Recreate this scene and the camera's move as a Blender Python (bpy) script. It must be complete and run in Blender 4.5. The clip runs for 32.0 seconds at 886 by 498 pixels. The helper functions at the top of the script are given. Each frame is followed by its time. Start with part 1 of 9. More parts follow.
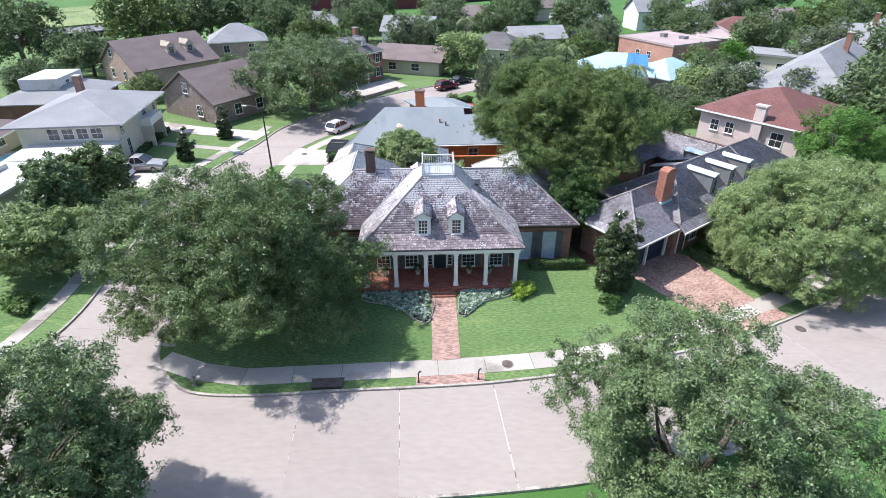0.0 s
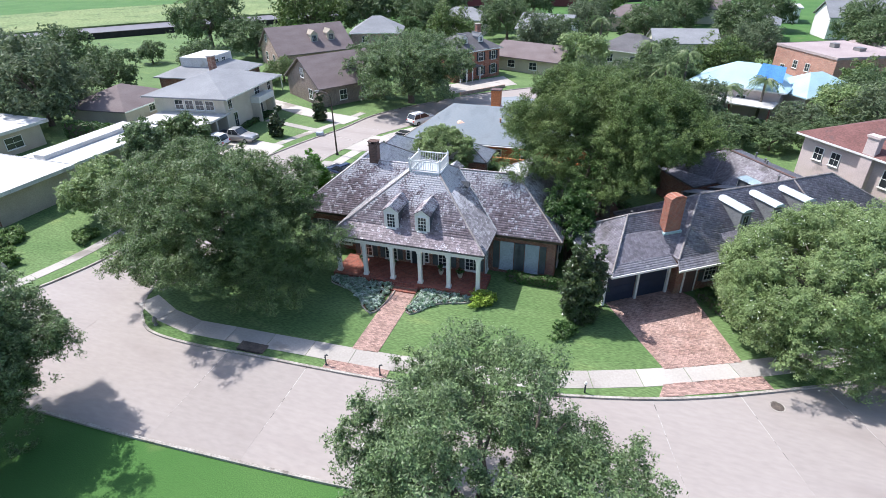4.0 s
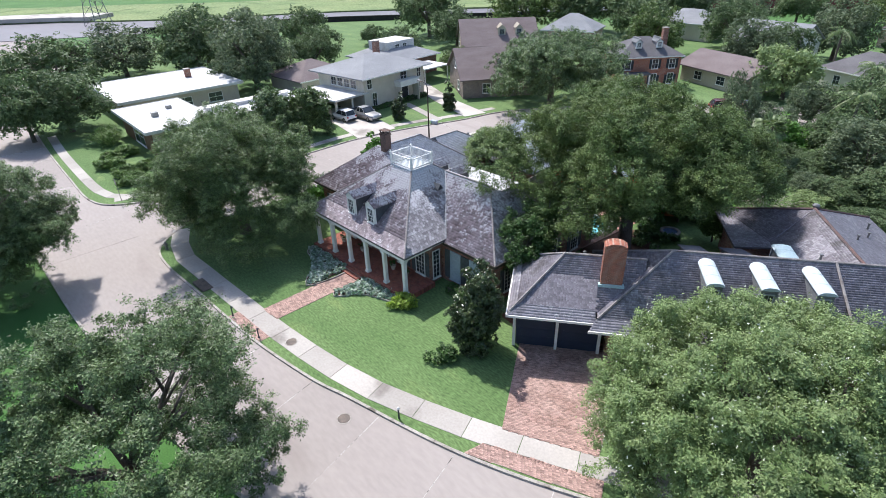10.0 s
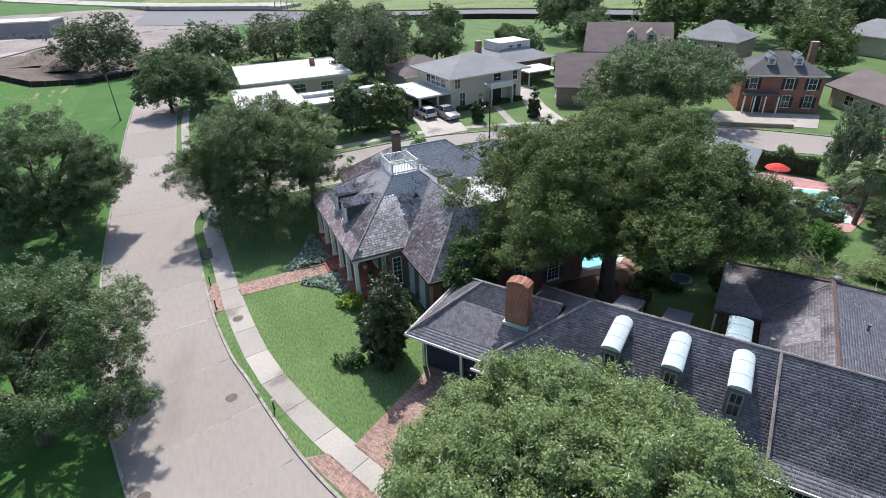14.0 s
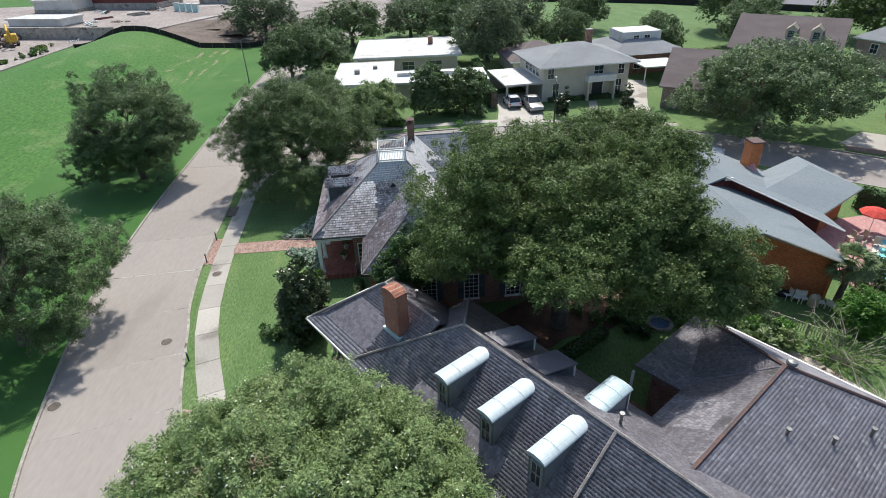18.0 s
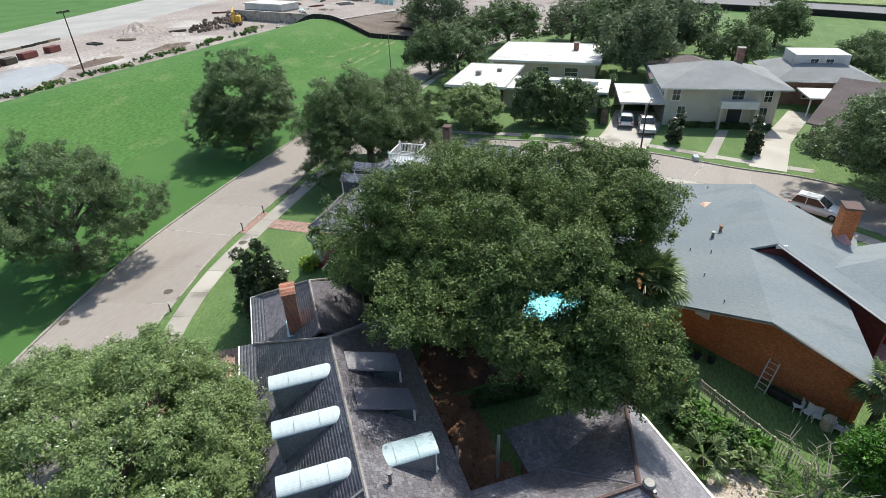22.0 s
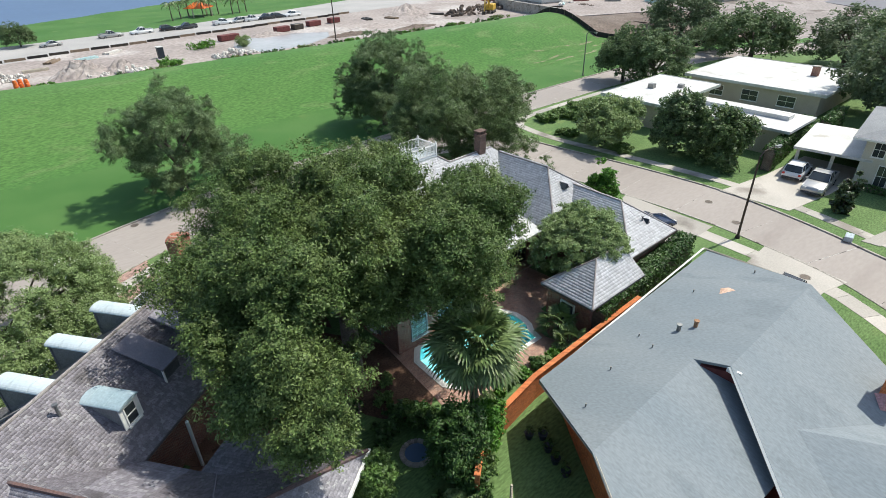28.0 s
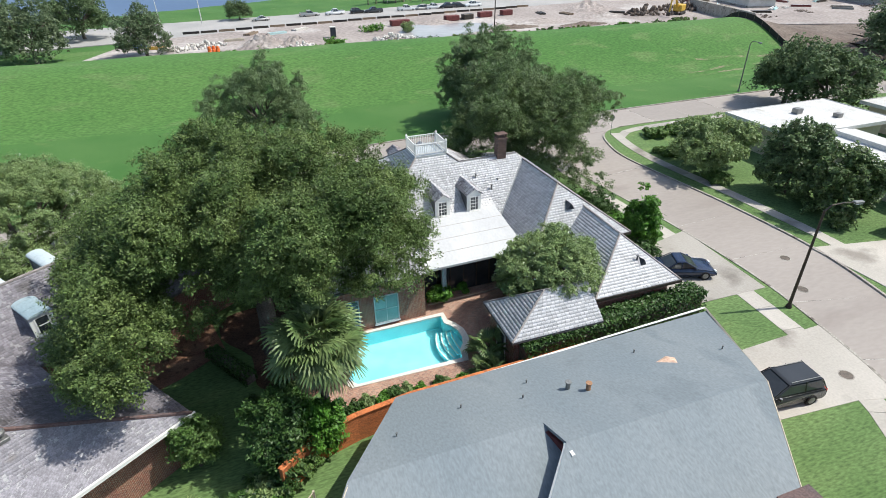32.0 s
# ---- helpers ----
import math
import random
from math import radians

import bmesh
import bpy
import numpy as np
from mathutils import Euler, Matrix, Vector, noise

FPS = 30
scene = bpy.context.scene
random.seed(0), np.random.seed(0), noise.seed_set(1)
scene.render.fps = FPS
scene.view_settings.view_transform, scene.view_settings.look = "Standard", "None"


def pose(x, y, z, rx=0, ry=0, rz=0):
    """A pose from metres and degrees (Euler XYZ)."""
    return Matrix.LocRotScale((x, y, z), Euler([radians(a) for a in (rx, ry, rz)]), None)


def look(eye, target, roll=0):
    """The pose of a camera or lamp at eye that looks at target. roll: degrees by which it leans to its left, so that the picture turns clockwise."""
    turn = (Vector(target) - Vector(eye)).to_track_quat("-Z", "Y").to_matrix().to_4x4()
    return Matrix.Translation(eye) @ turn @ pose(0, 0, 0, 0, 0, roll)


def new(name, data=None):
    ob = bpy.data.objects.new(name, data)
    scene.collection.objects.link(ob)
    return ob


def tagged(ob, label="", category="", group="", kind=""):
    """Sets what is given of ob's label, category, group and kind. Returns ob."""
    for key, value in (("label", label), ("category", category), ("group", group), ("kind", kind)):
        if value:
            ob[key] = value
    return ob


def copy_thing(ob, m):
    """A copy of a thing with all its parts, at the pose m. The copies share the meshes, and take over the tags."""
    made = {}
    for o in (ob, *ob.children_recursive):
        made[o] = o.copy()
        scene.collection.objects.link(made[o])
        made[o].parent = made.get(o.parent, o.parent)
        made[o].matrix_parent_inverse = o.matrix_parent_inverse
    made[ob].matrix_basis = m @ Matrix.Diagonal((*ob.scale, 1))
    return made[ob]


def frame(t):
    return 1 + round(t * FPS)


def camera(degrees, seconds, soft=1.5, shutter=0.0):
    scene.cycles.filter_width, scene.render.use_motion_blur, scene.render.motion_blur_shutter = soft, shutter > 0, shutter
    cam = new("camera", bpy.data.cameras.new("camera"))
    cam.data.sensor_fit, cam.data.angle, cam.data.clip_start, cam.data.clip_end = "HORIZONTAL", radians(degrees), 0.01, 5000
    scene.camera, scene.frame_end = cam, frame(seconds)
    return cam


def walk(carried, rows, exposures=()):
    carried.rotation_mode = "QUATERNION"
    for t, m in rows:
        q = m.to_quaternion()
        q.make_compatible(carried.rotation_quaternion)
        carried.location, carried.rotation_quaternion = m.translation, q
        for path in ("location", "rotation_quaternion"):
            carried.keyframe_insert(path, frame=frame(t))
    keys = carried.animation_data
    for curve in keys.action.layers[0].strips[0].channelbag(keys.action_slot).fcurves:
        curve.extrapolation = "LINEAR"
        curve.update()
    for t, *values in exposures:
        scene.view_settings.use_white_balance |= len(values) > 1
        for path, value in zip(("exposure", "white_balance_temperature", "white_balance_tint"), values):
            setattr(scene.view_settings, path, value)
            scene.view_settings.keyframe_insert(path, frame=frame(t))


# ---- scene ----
cam = camera(78.48, 32.0, 0.3)
PATH = [
    (0, 0.00, 0.00, 23.94, 60.16, 0.24, 0.00),
    (0.5, 1.88, 0.05, 23.94, 60.14, 0.33, 2.37),
    (1, 3.76, 0.18, 23.94, 60.12, 0.38, 4.91),
    (1.5, 5.60, 0.38, 23.95, 60.07, 0.43, 7.39),
    (2, 7.46, 0.67, 23.93, 60.05, 0.55, 9.90),
    (2.5, 9.33, 1.05, 23.91, 60.03, 0.65, 12.35),
    (3, 11.03, 1.48, 23.93, 60.02, 0.71, 14.60),
    (3.5, 12.84, 2.00, 23.91, 60.03, 0.82, 17.00),
    (5.5, 19.74, 4.84, 23.77, 60.09, 1.09, 26.55),
    (6, 21.35, 5.73, 23.74, 60.10, 1.13, 28.97),
    (6.5, 22.95, 6.71, 23.72, 60.09, 1.18, 31.44),
    (7, 24.47, 7.76, 23.70, 60.13, 1.22, 33.78),
    (7.5, 25.96, 8.89, 23.67, 60.13, 1.24, 36.05),
    (8, 27.39, 10.07, 23.61, 60.14, 1.27, 38.50),
    (8.5, 28.78, 11.31, 23.55, 60.17, 1.33, 40.82),
    (9, 30.11, 12.62, 23.51, 60.18, 1.36, 43.18),
    (9.5, 31.37, 14.02, 23.48, 60.19, 1.38, 45.53),
    (10, 32.53, 15.43, 23.46, 60.21, 1.42, 47.89),
    (10.5, 33.66, 16.89, 23.47, 60.23, 1.47, 50.24),
    (11, 34.74, 18.40, 23.52, 60.24, 1.52, 52.59),
    (11.5, 35.76, 19.95, 23.55, 60.26, 1.58, 55.06),
    (12, 36.70, 21.53, 23.63, 60.27, 1.57, 57.30),
    (12.5, 37.56, 23.20, 23.69, 60.27, 1.59, 59.58),
    (13, 38.34, 24.93, 23.72, 60.29, 1.62, 61.99),
    (13.5, 39.03, 26.69, 23.75, 60.30, 1.67, 64.46),
    (14, 39.64, 28.43, 23.76, 60.32, 1.70, 66.78),
    (14.5, 40.20, 30.25, 23.75, 60.37, 1.76, 69.34),
    (14.7, 40.38, 30.95, 23.76, 60.37, 1.79, 70.31),
    (14.8, 40.48, 31.31, 23.77, 60.02, 1.80, 70.79),
    (14.9, 40.57, 31.66, 23.77, 59.29, 1.82, 71.28),
    (15, 40.66, 32.01, 23.78, 58.63, 1.82, 71.76),
    (15.5, 41.05, 33.86, 23.78, 58.64, 1.86, 74.12),
    (17.5, 41.78, 41.31, 23.92, 58.85, 1.86, 83.71),
    (18, 41.76, 43.14, 23.89, 58.91, 1.84, 86.14),
    (18.5, 41.64, 45.02, 23.87, 58.96, 1.84, 88.71),
    (19, 41.44, 46.79, 23.86, 59.02, 1.79, 91.33),
    (19.5, 41.14, 48.64, 23.90, 59.08, 1.77, 94.05),
    (20, 40.74, 50.51, 23.94, 59.14, 1.81, 96.89),
    (20.5, 40.30, 52.26, 23.95, 59.20, 1.83, 99.71),
    (21, 39.75, 54.08, 23.94, 59.27, 1.79, 102.78),
    (21.5, 39.17, 55.82, 23.88, 59.33, 1.77, 105.29),
    (22, 38.46, 57.54, 23.88, 59.42, 1.77, 108.06),
    (22.5, 37.72, 59.17, 23.89, 59.45, 1.72, 110.60),
    (23, 36.87, 60.82, 23.86, 59.49, 1.70, 113.10),
    (23.5, 35.96, 62.43, 23.83, 59.53, 1.70, 115.57),
    (24, 34.97, 64.00, 23.78, 59.56, 1.67, 117.93),
    (24.5, 33.92, 65.55, 23.73, 59.60, 1.66, 120.26),
    (25, 32.79, 67.09, 23.69, 59.61, 1.64, 122.70),
    (25.5, 31.54, 68.54, 23.65, 59.62, 1.62, 125.33),
    (27.5, 26.15, 73.22, 23.23, 59.73, 1.38, 136.48),
    (28, 24.70, 74.32, 23.09, 59.74, 1.35, 139.15),
    (28.5, 23.20, 75.35, 22.94, 59.74, 1.27, 141.76),
    (29, 21.63, 76.31, 22.79, 59.72, 1.22, 144.48),
    (29.5, 20.08, 77.21, 22.74, 59.71, 1.19, 147.01),
    (30, 18.43, 77.97, 22.65, 59.71, 1.15, 149.39),
    (30.5, 16.75, 78.70, 22.61, 59.71, 1.11, 152.32),
    (31, 14.99, 79.32, 22.59, 59.68, 1.04, 155.28),
    (31.5, 13.22, 79.93, 22.56, 59.67, 1.03, 157.96),
    (32, 11.43, 80.47, 22.54, 59.64, 0.95, 160.92),
]
walk(cam, [(t, pose(x, y, z, rx, ry, rz)) for t, x, y, z, rx, ry, rz in PATH], [(0, 0.57, 6200, 13), (3, 0.5, 6150, 13), (7, 0.51, 6100, 13), (10, 0.37, 6200, 12), (13, 0.15, 6350, 11), (19, 0.0, 6550, 5), (25, 0.15, 6750, 3), (32, 0.1, 6550, 5)])

# ---- light: a high afternoon sun from the west, a clear sky ----
SUN = Vector((-0.66, 0.14, 1.0)).normalized()
world = bpy.data.worlds.new("sky")
scene.world = world
world.use_nodes = True
sky = world.node_tree.nodes.new("ShaderNodeTexSky")
sky.sky_type, sky.sun_disc = "NISHITA", False
sky.sun_elevation = math.asin(SUN.z)
sky.sun_rotation = math.atan2(SUN.x, SUN.y)
sky.air_density, sky.dust_density = 1.0, 1.5
back = world.node_tree.nodes["Background"]
back.inputs["Strength"].default_value = 0.17
world.node_tree.links.new(sky.outputs["Color"], back.inputs["Color"])
sun_data = bpy.data.lights.new("sun", "SUN")
sun_data.energy, sun_data.angle, sun_data.color = 4.6, radians(0.53), (1.0, 0.96, 0.9)
sun = new("sun", sun_data)
sun.matrix_world = look((0, 0, 200), Vector((0, 0, 200)) - SUN)


# ---- tools for building ----
def thing(name, at=(0, 0, 0), turn=0, label="", category="", group="", kind=""):
    """An empty at a thing's base, which carries its parts."""
    ob = new(name)
    ob.matrix_basis = pose(*at, 0, 0, turn)
    return tagged(ob, label, category, group, kind)


def finish(mesh, material, smooth=False):
    for m in material if isinstance(material, (list, tuple)) else [material]:
        mesh.materials.append(m)
    if smooth:
        mesh.polygons.foreach_set("use_smooth", np.ones(len(mesh.polygons), dtype=bool))
    mesh.update()
    return mesh


def part(name, bm, material, parent=None, label="", smooth=False):
    """Links a bmesh as one mesh object under a thing or a part."""
    mesh = bpy.data.meshes.new(name)
    bm.normal_update()
    bm.to_mesh(mesh)
    bm.free()
    ob = new(name, finish(mesh, material, smooth))
    ob.parent = parent
    return tagged(ob, label)


def piece(name, verts, faces, material, parent=None, label="", smooth=False):
    mesh = bpy.data.meshes.new(name)
    mesh.from_pydata(verts, [], faces)
    ob = new(name, finish(mesh, material, smooth))
    ob.parent = parent
    return tagged(ob, label)


def quads(name, v, material, parent=None, label="", uvless=True):
    """One mesh of loose quads from an array of n x 4 x 3."""
    v = np.asarray(v, dtype=np.float32)
    n = len(v)
    mesh = bpy.data.meshes.new(name)
    mesh.vertices.add(4 * n)
    mesh.vertices.foreach_set("co", v.reshape(-1))
    mesh.loops.add(4 * n)
    mesh.loops.foreach_set("vertex_index", np.arange(4 * n, dtype=np.int32))
    mesh.polygons.add(n)
    mesh.polygons.foreach_set("loop_start", np.arange(0, 4 * n, 4, dtype=np.int32))
    mesh.update(calc_edges=True)
    ob = new(name, finish(mesh, material))
    ob.parent = parent
    return tagged(ob, label)


def tris(name, v, material, parent=None, label=""):
    """One mesh of loose triangles from an array of n x 3 x 3."""
    v = np.asarray(v, dtype=np.float32)
    n = len(v)
    mesh = bpy.data.meshes.new(name)
    mesh.vertices.add(3 * n)
    mesh.vertices.foreach_set("co", v.reshape(-1))
    mesh.loops.add(3 * n)
    mesh.loops.foreach_set("vertex_index", np.arange(3 * n, dtype=np.int32))
    mesh.polygons.add(n)
    mesh.polygons.foreach_set("loop_start", np.arange(0, 3 * n, 3, dtype=np.int32))
    mesh.update(calc_edges=True)
    ob = new(name, finish(mesh, material))
    ob.parent = parent
    return tagged(ob, label)


def indexed(name, v, f, material, parent=None, label=""):
    """One mesh from arrays of vertices and quads."""
    v, f = np.asarray(v, dtype=np.float32), np.asarray(f, dtype=np.int32)
    mesh = bpy.data.meshes.new(name)
    mesh.vertices.add(len(v))
    mesh.vertices.foreach_set("co", v.reshape(-1))
    mesh.loops.add(f.size)
    mesh.loops.foreach_set("vertex_index", f.reshape(-1))
    mesh.polygons.add(len(f))
    mesh.polygons.foreach_set("loop_start", np.arange(0, f.size, 4, dtype=np.int32))
    mesh.update(calc_edges=True)
    ob = new(name, finish(mesh, material))
    ob.parent = parent
    return tagged(ob, label)


def add_box(bm, x0, x1, y0, y1, z0, z1, bevel=0.0, m=None):
    vs = [bm.verts.new((x, y, z)) for z in (z0, z1) for y in (y0, y1) for x in (x0, x1)]
    fs = [bm.faces.new([vs[i] for i in q]) for q in ((0, 2, 3, 1), (4, 5, 7, 6), (0, 1, 5, 4), (1, 3, 7, 5), (3, 2, 6, 7), (2, 0, 4, 6))]
    if m is not None:
        bmesh.ops.transform(bm, matrix=m, verts=vs)
    if bevel:
        es = list({e for f in fs for e in f.edges})
        bmesh.ops.bevel(bm, geom=es, offset=bevel, segments=1, affect="EDGES")
    return bm


def box(x0, x1, y0, y1, z0, z1, bevel=0.0):
    return add_box(bmesh.new(), x0, x1, y0, y1, z0, z1, bevel)


def add_tube(bm, path, radii, sides=8, cap=True):
    """A tapered tube along points."""
    rings = []
    pts = [Vector(p) for p in path]
    for i, p in enumerate(pts):
        way = (pts[min(i + 1, len(pts) - 1)] - pts[max(i - 1, 0)]).normalized()
        side = way.cross(Vector((0.13, 0.31, 0.94))) if abs(way.z) < 0.9 else way.cross(Vector((1, 0.1, 0)))
        side.normalize()
        up = way.cross(side)
        r = radii[i] if isinstance(radii, (list, tuple)) else radii
        rings.append([bm.verts.new(p + r * (math.cos(a) * side + math.sin(a) * up)) for a in (2 * math.pi * k / sides for k in range(sides))])
    for a, b in zip(rings, rings[1:]):
        for k in range(sides):
            bm.faces.new((a[k], a[(k + 1) % sides], b[(k + 1) % sides], b[k]))
    if cap:
        bm.faces.new(rings[0][::-1])
        bm.faces.new(rings[-1])
    return bm


def tube(path, radii, sides=8):
    return add_tube(bmesh.new(), path, radii, sides)


def add_lathe(bm, profile, sides=16, at=(0, 0, 0)):
    """A turned solid from (radius, height) pairs."""
    rings = [[bm.verts.new((at[0] + r * math.cos(2 * math.pi * k / sides), at[1] + r * math.sin(2 * math.pi * k / sides), at[2] + z)) for k in range(sides)] for r, z in profile]
    for a, b in zip(rings, rings[1:]):
        for k in range(sides):
            bm.faces.new((a[k], a[(k + 1) % sides], b[(k + 1) % sides], b[k]))
    bm.faces.new(rings[0][::-1])
    bm.faces.new(rings[-1])
    return bm


def lathe(profile, sides=16, at=(0, 0, 0)):
    return add_lathe(bmesh.new(), profile, sides, at)


def add_prism(bm, outline, z0, z1):
    """A flat slab with any outline (points x, y)."""
    low = [bm.verts.new((x, y, z0)) for x, y in outline]
    top = [bm.verts.new((x, y, z1)) for x, y in outline]
    bm.faces.new(top)
    bm.faces.new(low[::-1])
    n = len(low)
    for i in range(n):
        bm.faces.new((low[i], low[(i + 1) % n], top[(i + 1) % n], top[i]))
    return bm


def prism(outline, z0, z1):
    area = sum(a[0] * b[1] - b[0] * a[1] for a, b in zip(outline, outline[1:] + outline[:1]))
    return add_prism(bmesh.new(), outline if area > 0 else outline[::-1], z0, z1)


def spline(points, step):
    """A smooth line through points, sampled about every step metres."""
    p = np.array(points, dtype=float)
    ext = np.vstack([2 * p[0] - p[1], p, 2 * p[-1] - p[-2]])
    out = []
    for i in range(1, len(ext) - 2):
        a, b, c, d = ext[i - 1:i + 3]
        n = max(1, int(np.linalg.norm(c - b) / step))
        for k in range(n):
            t = k / n
            out.append(0.5 * (2 * b + (c - a) * t + (2 * a - 5 * b + 4 * c - d) * t * t + (3 * b - a - 3 * c + d) * t ** 3))
    out.append(p[-1])
    return np.array(out)


def even(line, step):
    """The line sampled at even lengths."""
    s = np.concatenate([[0], np.cumsum(np.linalg.norm(np.diff(line, axis=0), axis=1))])
    u = np.linspace(0, s[-1], max(2, int(round(s[-1] / step)) + 1))
    return np.stack([np.interp(u, s, line[:, k]) for k in range(line.shape[1])], axis=1)


def offset(line, d):
    """The line moved d metres to its left."""
    t = np.gradient(line, axis=0)
    t /= np.linalg.norm(t, axis=1)[:, None]
    return line + d * np.stack([-t[:, 1], t[:, 0]], axis=1)


def add_band(bm, a, b, z0, z1):
    """A strip between two lines of equal count, with thickness."""
    rows = [[bm.verts.new((*p, z)) for p, z in ((q, z0), (q, z1), (r, z1), (r, z0))] for q, r in zip(a, b)]
    for s, t in zip(rows, rows[1:]):
        for k in range(4):
            bm.faces.new((s[k], s[(k + 1) % 4], t[(k + 1) % 4], t[k]))
    bm.faces.new(rows[0])
    bm.faces.new(rows[-1][::-1])
    bmesh.ops.recalc_face_normals(bm, faces=bm.faces)
    return bm


def band(a, b, z0, z1):
    return add_band(bmesh.new(), a, b, z0, z1)


# ---- materials ----
def mk(name, c1, c2, s1=0.5, s2=8.0, rough=0.8, bump=0.15, island=0.0, metal=0.0, spec=0.35, c3=None, c3_at=0.62, s3=0.9, stretch=(1, 1, 1), fine=0.25, place="Object", through_light=0.0, piecewise=0.0, flecks=None):
    """Two colours mixed over large patches, a fine grain, and a third colour in stains."""
    m = bpy.data.materials.new(name)
    m.use_nodes = True
    nt = m.node_tree
    n, link = nt.nodes, nt.links.new
    bsdf = n["Principled BSDF"]
    if place == "World":
        src = n.new("ShaderNodeNewGeometry").outputs["Position"]
    else:
        src = n.new("ShaderNodeTexCoord").outputs["Object"]
    mapping = n.new("ShaderNodeMapping")
    mapping.inputs["Scale"].default_value = stretch
    link(src, mapping.inputs["Vector"])

    def noise_of(scale, detail=4.0):
        t = n.new("ShaderNodeTexNoise")
        t.inputs["Scale"].default_value, t.inputs["Detail"].default_value = scale, detail
        link(mapping.outputs["Vector"], t.inputs["Vector"])
        return t.outputs["Fac"]

    def spread(value, lo, hi, a, b):
        r = n.new("ShaderNodeMapRange")
        for key, v in zip(("From Min", "From Max", "To Min", "To Max"), (lo, hi, a, b)):
            r.inputs[key].default_value = v
        link(value, r.inputs["Value"])
        return r.outputs["Result"]

    def blend(fac, a, b, mode="MIX"):
        x = n.new("ShaderNodeMix")
        x.data_type, x.blend_type = "RGBA", mode
        for sock, v in ((x.inputs[0], fac), (x.inputs[6], a), (x.inputs[7], b)):
            if isinstance(v, bpy.types.NodeSocket):
                link(v, sock)
            elif isinstance(v, (int, float)):
                sock.default_value = v
            else:
                sock.default_value = (*v, 1)
        return x.outputs[2]

    col = blend(spread(noise_of(s1), 0.35, 0.65, 0, 1), c1, c2)
    if c3 is not None:
        col = blend(spread(noise_of(s3, 6.0), c3_at, c3_at + 0.1, 0, 1), col, c3)
    grain = noise_of(s2, 3.0)
    g = n.new("ShaderNodeCombineColor")
    shade = spread(grain, 0.3, 0.7, 1 - fine, 1 + fine)
    for k in range(3):
        link(shade, g.inputs[k])
    col = blend(1.0, col, g.outputs["Color"], "MULTIPLY")
    if island or piecewise:
        add = n.new("ShaderNodeMath")
        link(n.new("ShaderNodeObjectInfo").outputs["Random"], add.inputs[0])
        add.inputs[1].default_value = 0.0
        if island:
            link(n.new("ShaderNodeNewGeometry").outputs["Random Per Island"], add.inputs[1])
        frac = n.new("ShaderNodeMath")
        frac.operation = "FRACT"
        link(add.outputs["Value"], frac.inputs[0])
        value = frac.outputs["Value"]
        amount = island or piecewise
        tone = spread(value, 0, 1, 1 - amount, 1 + amount)
        h = n.new("ShaderNodeCombineColor")
        for k in range(3):
            link(tone, h.inputs[k])
        col = blend(1.0, col, h.outputs["Color"], "MULTIPLY")
        if flecks:
            # whole pieces bleached by lichen and lime, thick in some patches and rare in others
            pale, share, patch = flecks
            more = n.new("ShaderNodeMath")
            link(spread(noise_of(patch, 2.0), 0.3, 0.7, -0.2, 0.2), more.inputs[0])
            again = n.new("ShaderNodeMath")
            again.operation, again.inputs[1].default_value = "MULTIPLY", 7.31
            link(value, again.inputs[0])
            other = n.new("ShaderNodeMath")
            other.operation = "FRACT"
            link(again.outputs["Value"], other.inputs[0])
            link(other.outputs["Value"], more.inputs[1])
            third = n.new("ShaderNodeMath")
            link(more.outputs["Value"], third.inputs[0])
            link(spread(noise_of(9.0, 3.0), 0.3, 0.7, -0.25, 0.25), third.inputs[1])
            col = blend(spread(third.outputs["Value"], 1 - share, 1.12 - share, 0, 0.85), col, pale)
    link(col, bsdf.inputs["Base Color"])
    bsdf.inputs["Roughness"].default_value = rough
    bsdf.inputs["Metallic"].default_value = metal
    bsdf.inputs["Specular IOR Level"].default_value = spec
    if bump:
        b = n.new("ShaderNodeBump")
        b.inputs["Strength"].default_value, b.inputs["Distance"].default_value = bump, 0.02
        link(grain, b.inputs["Height"])
        link(b.outputs["Normal"], bsdf.inputs["Normal"])
    if through_light:
        tr = n.new("ShaderNodeBsdfTranslucent")
        link(col, tr.inputs["Color"])
        mix = n.new("ShaderNodeMixShader")
        mix.inputs["Fac"].default_value = through_light
        link(bsdf.outputs["BSDF"], mix.inputs[1])
        link(tr.outputs["BSDF"], mix.inputs[2])
        link(mix.outputs["Shader"], n["Material Output"].inputs["Surface"])
    return m


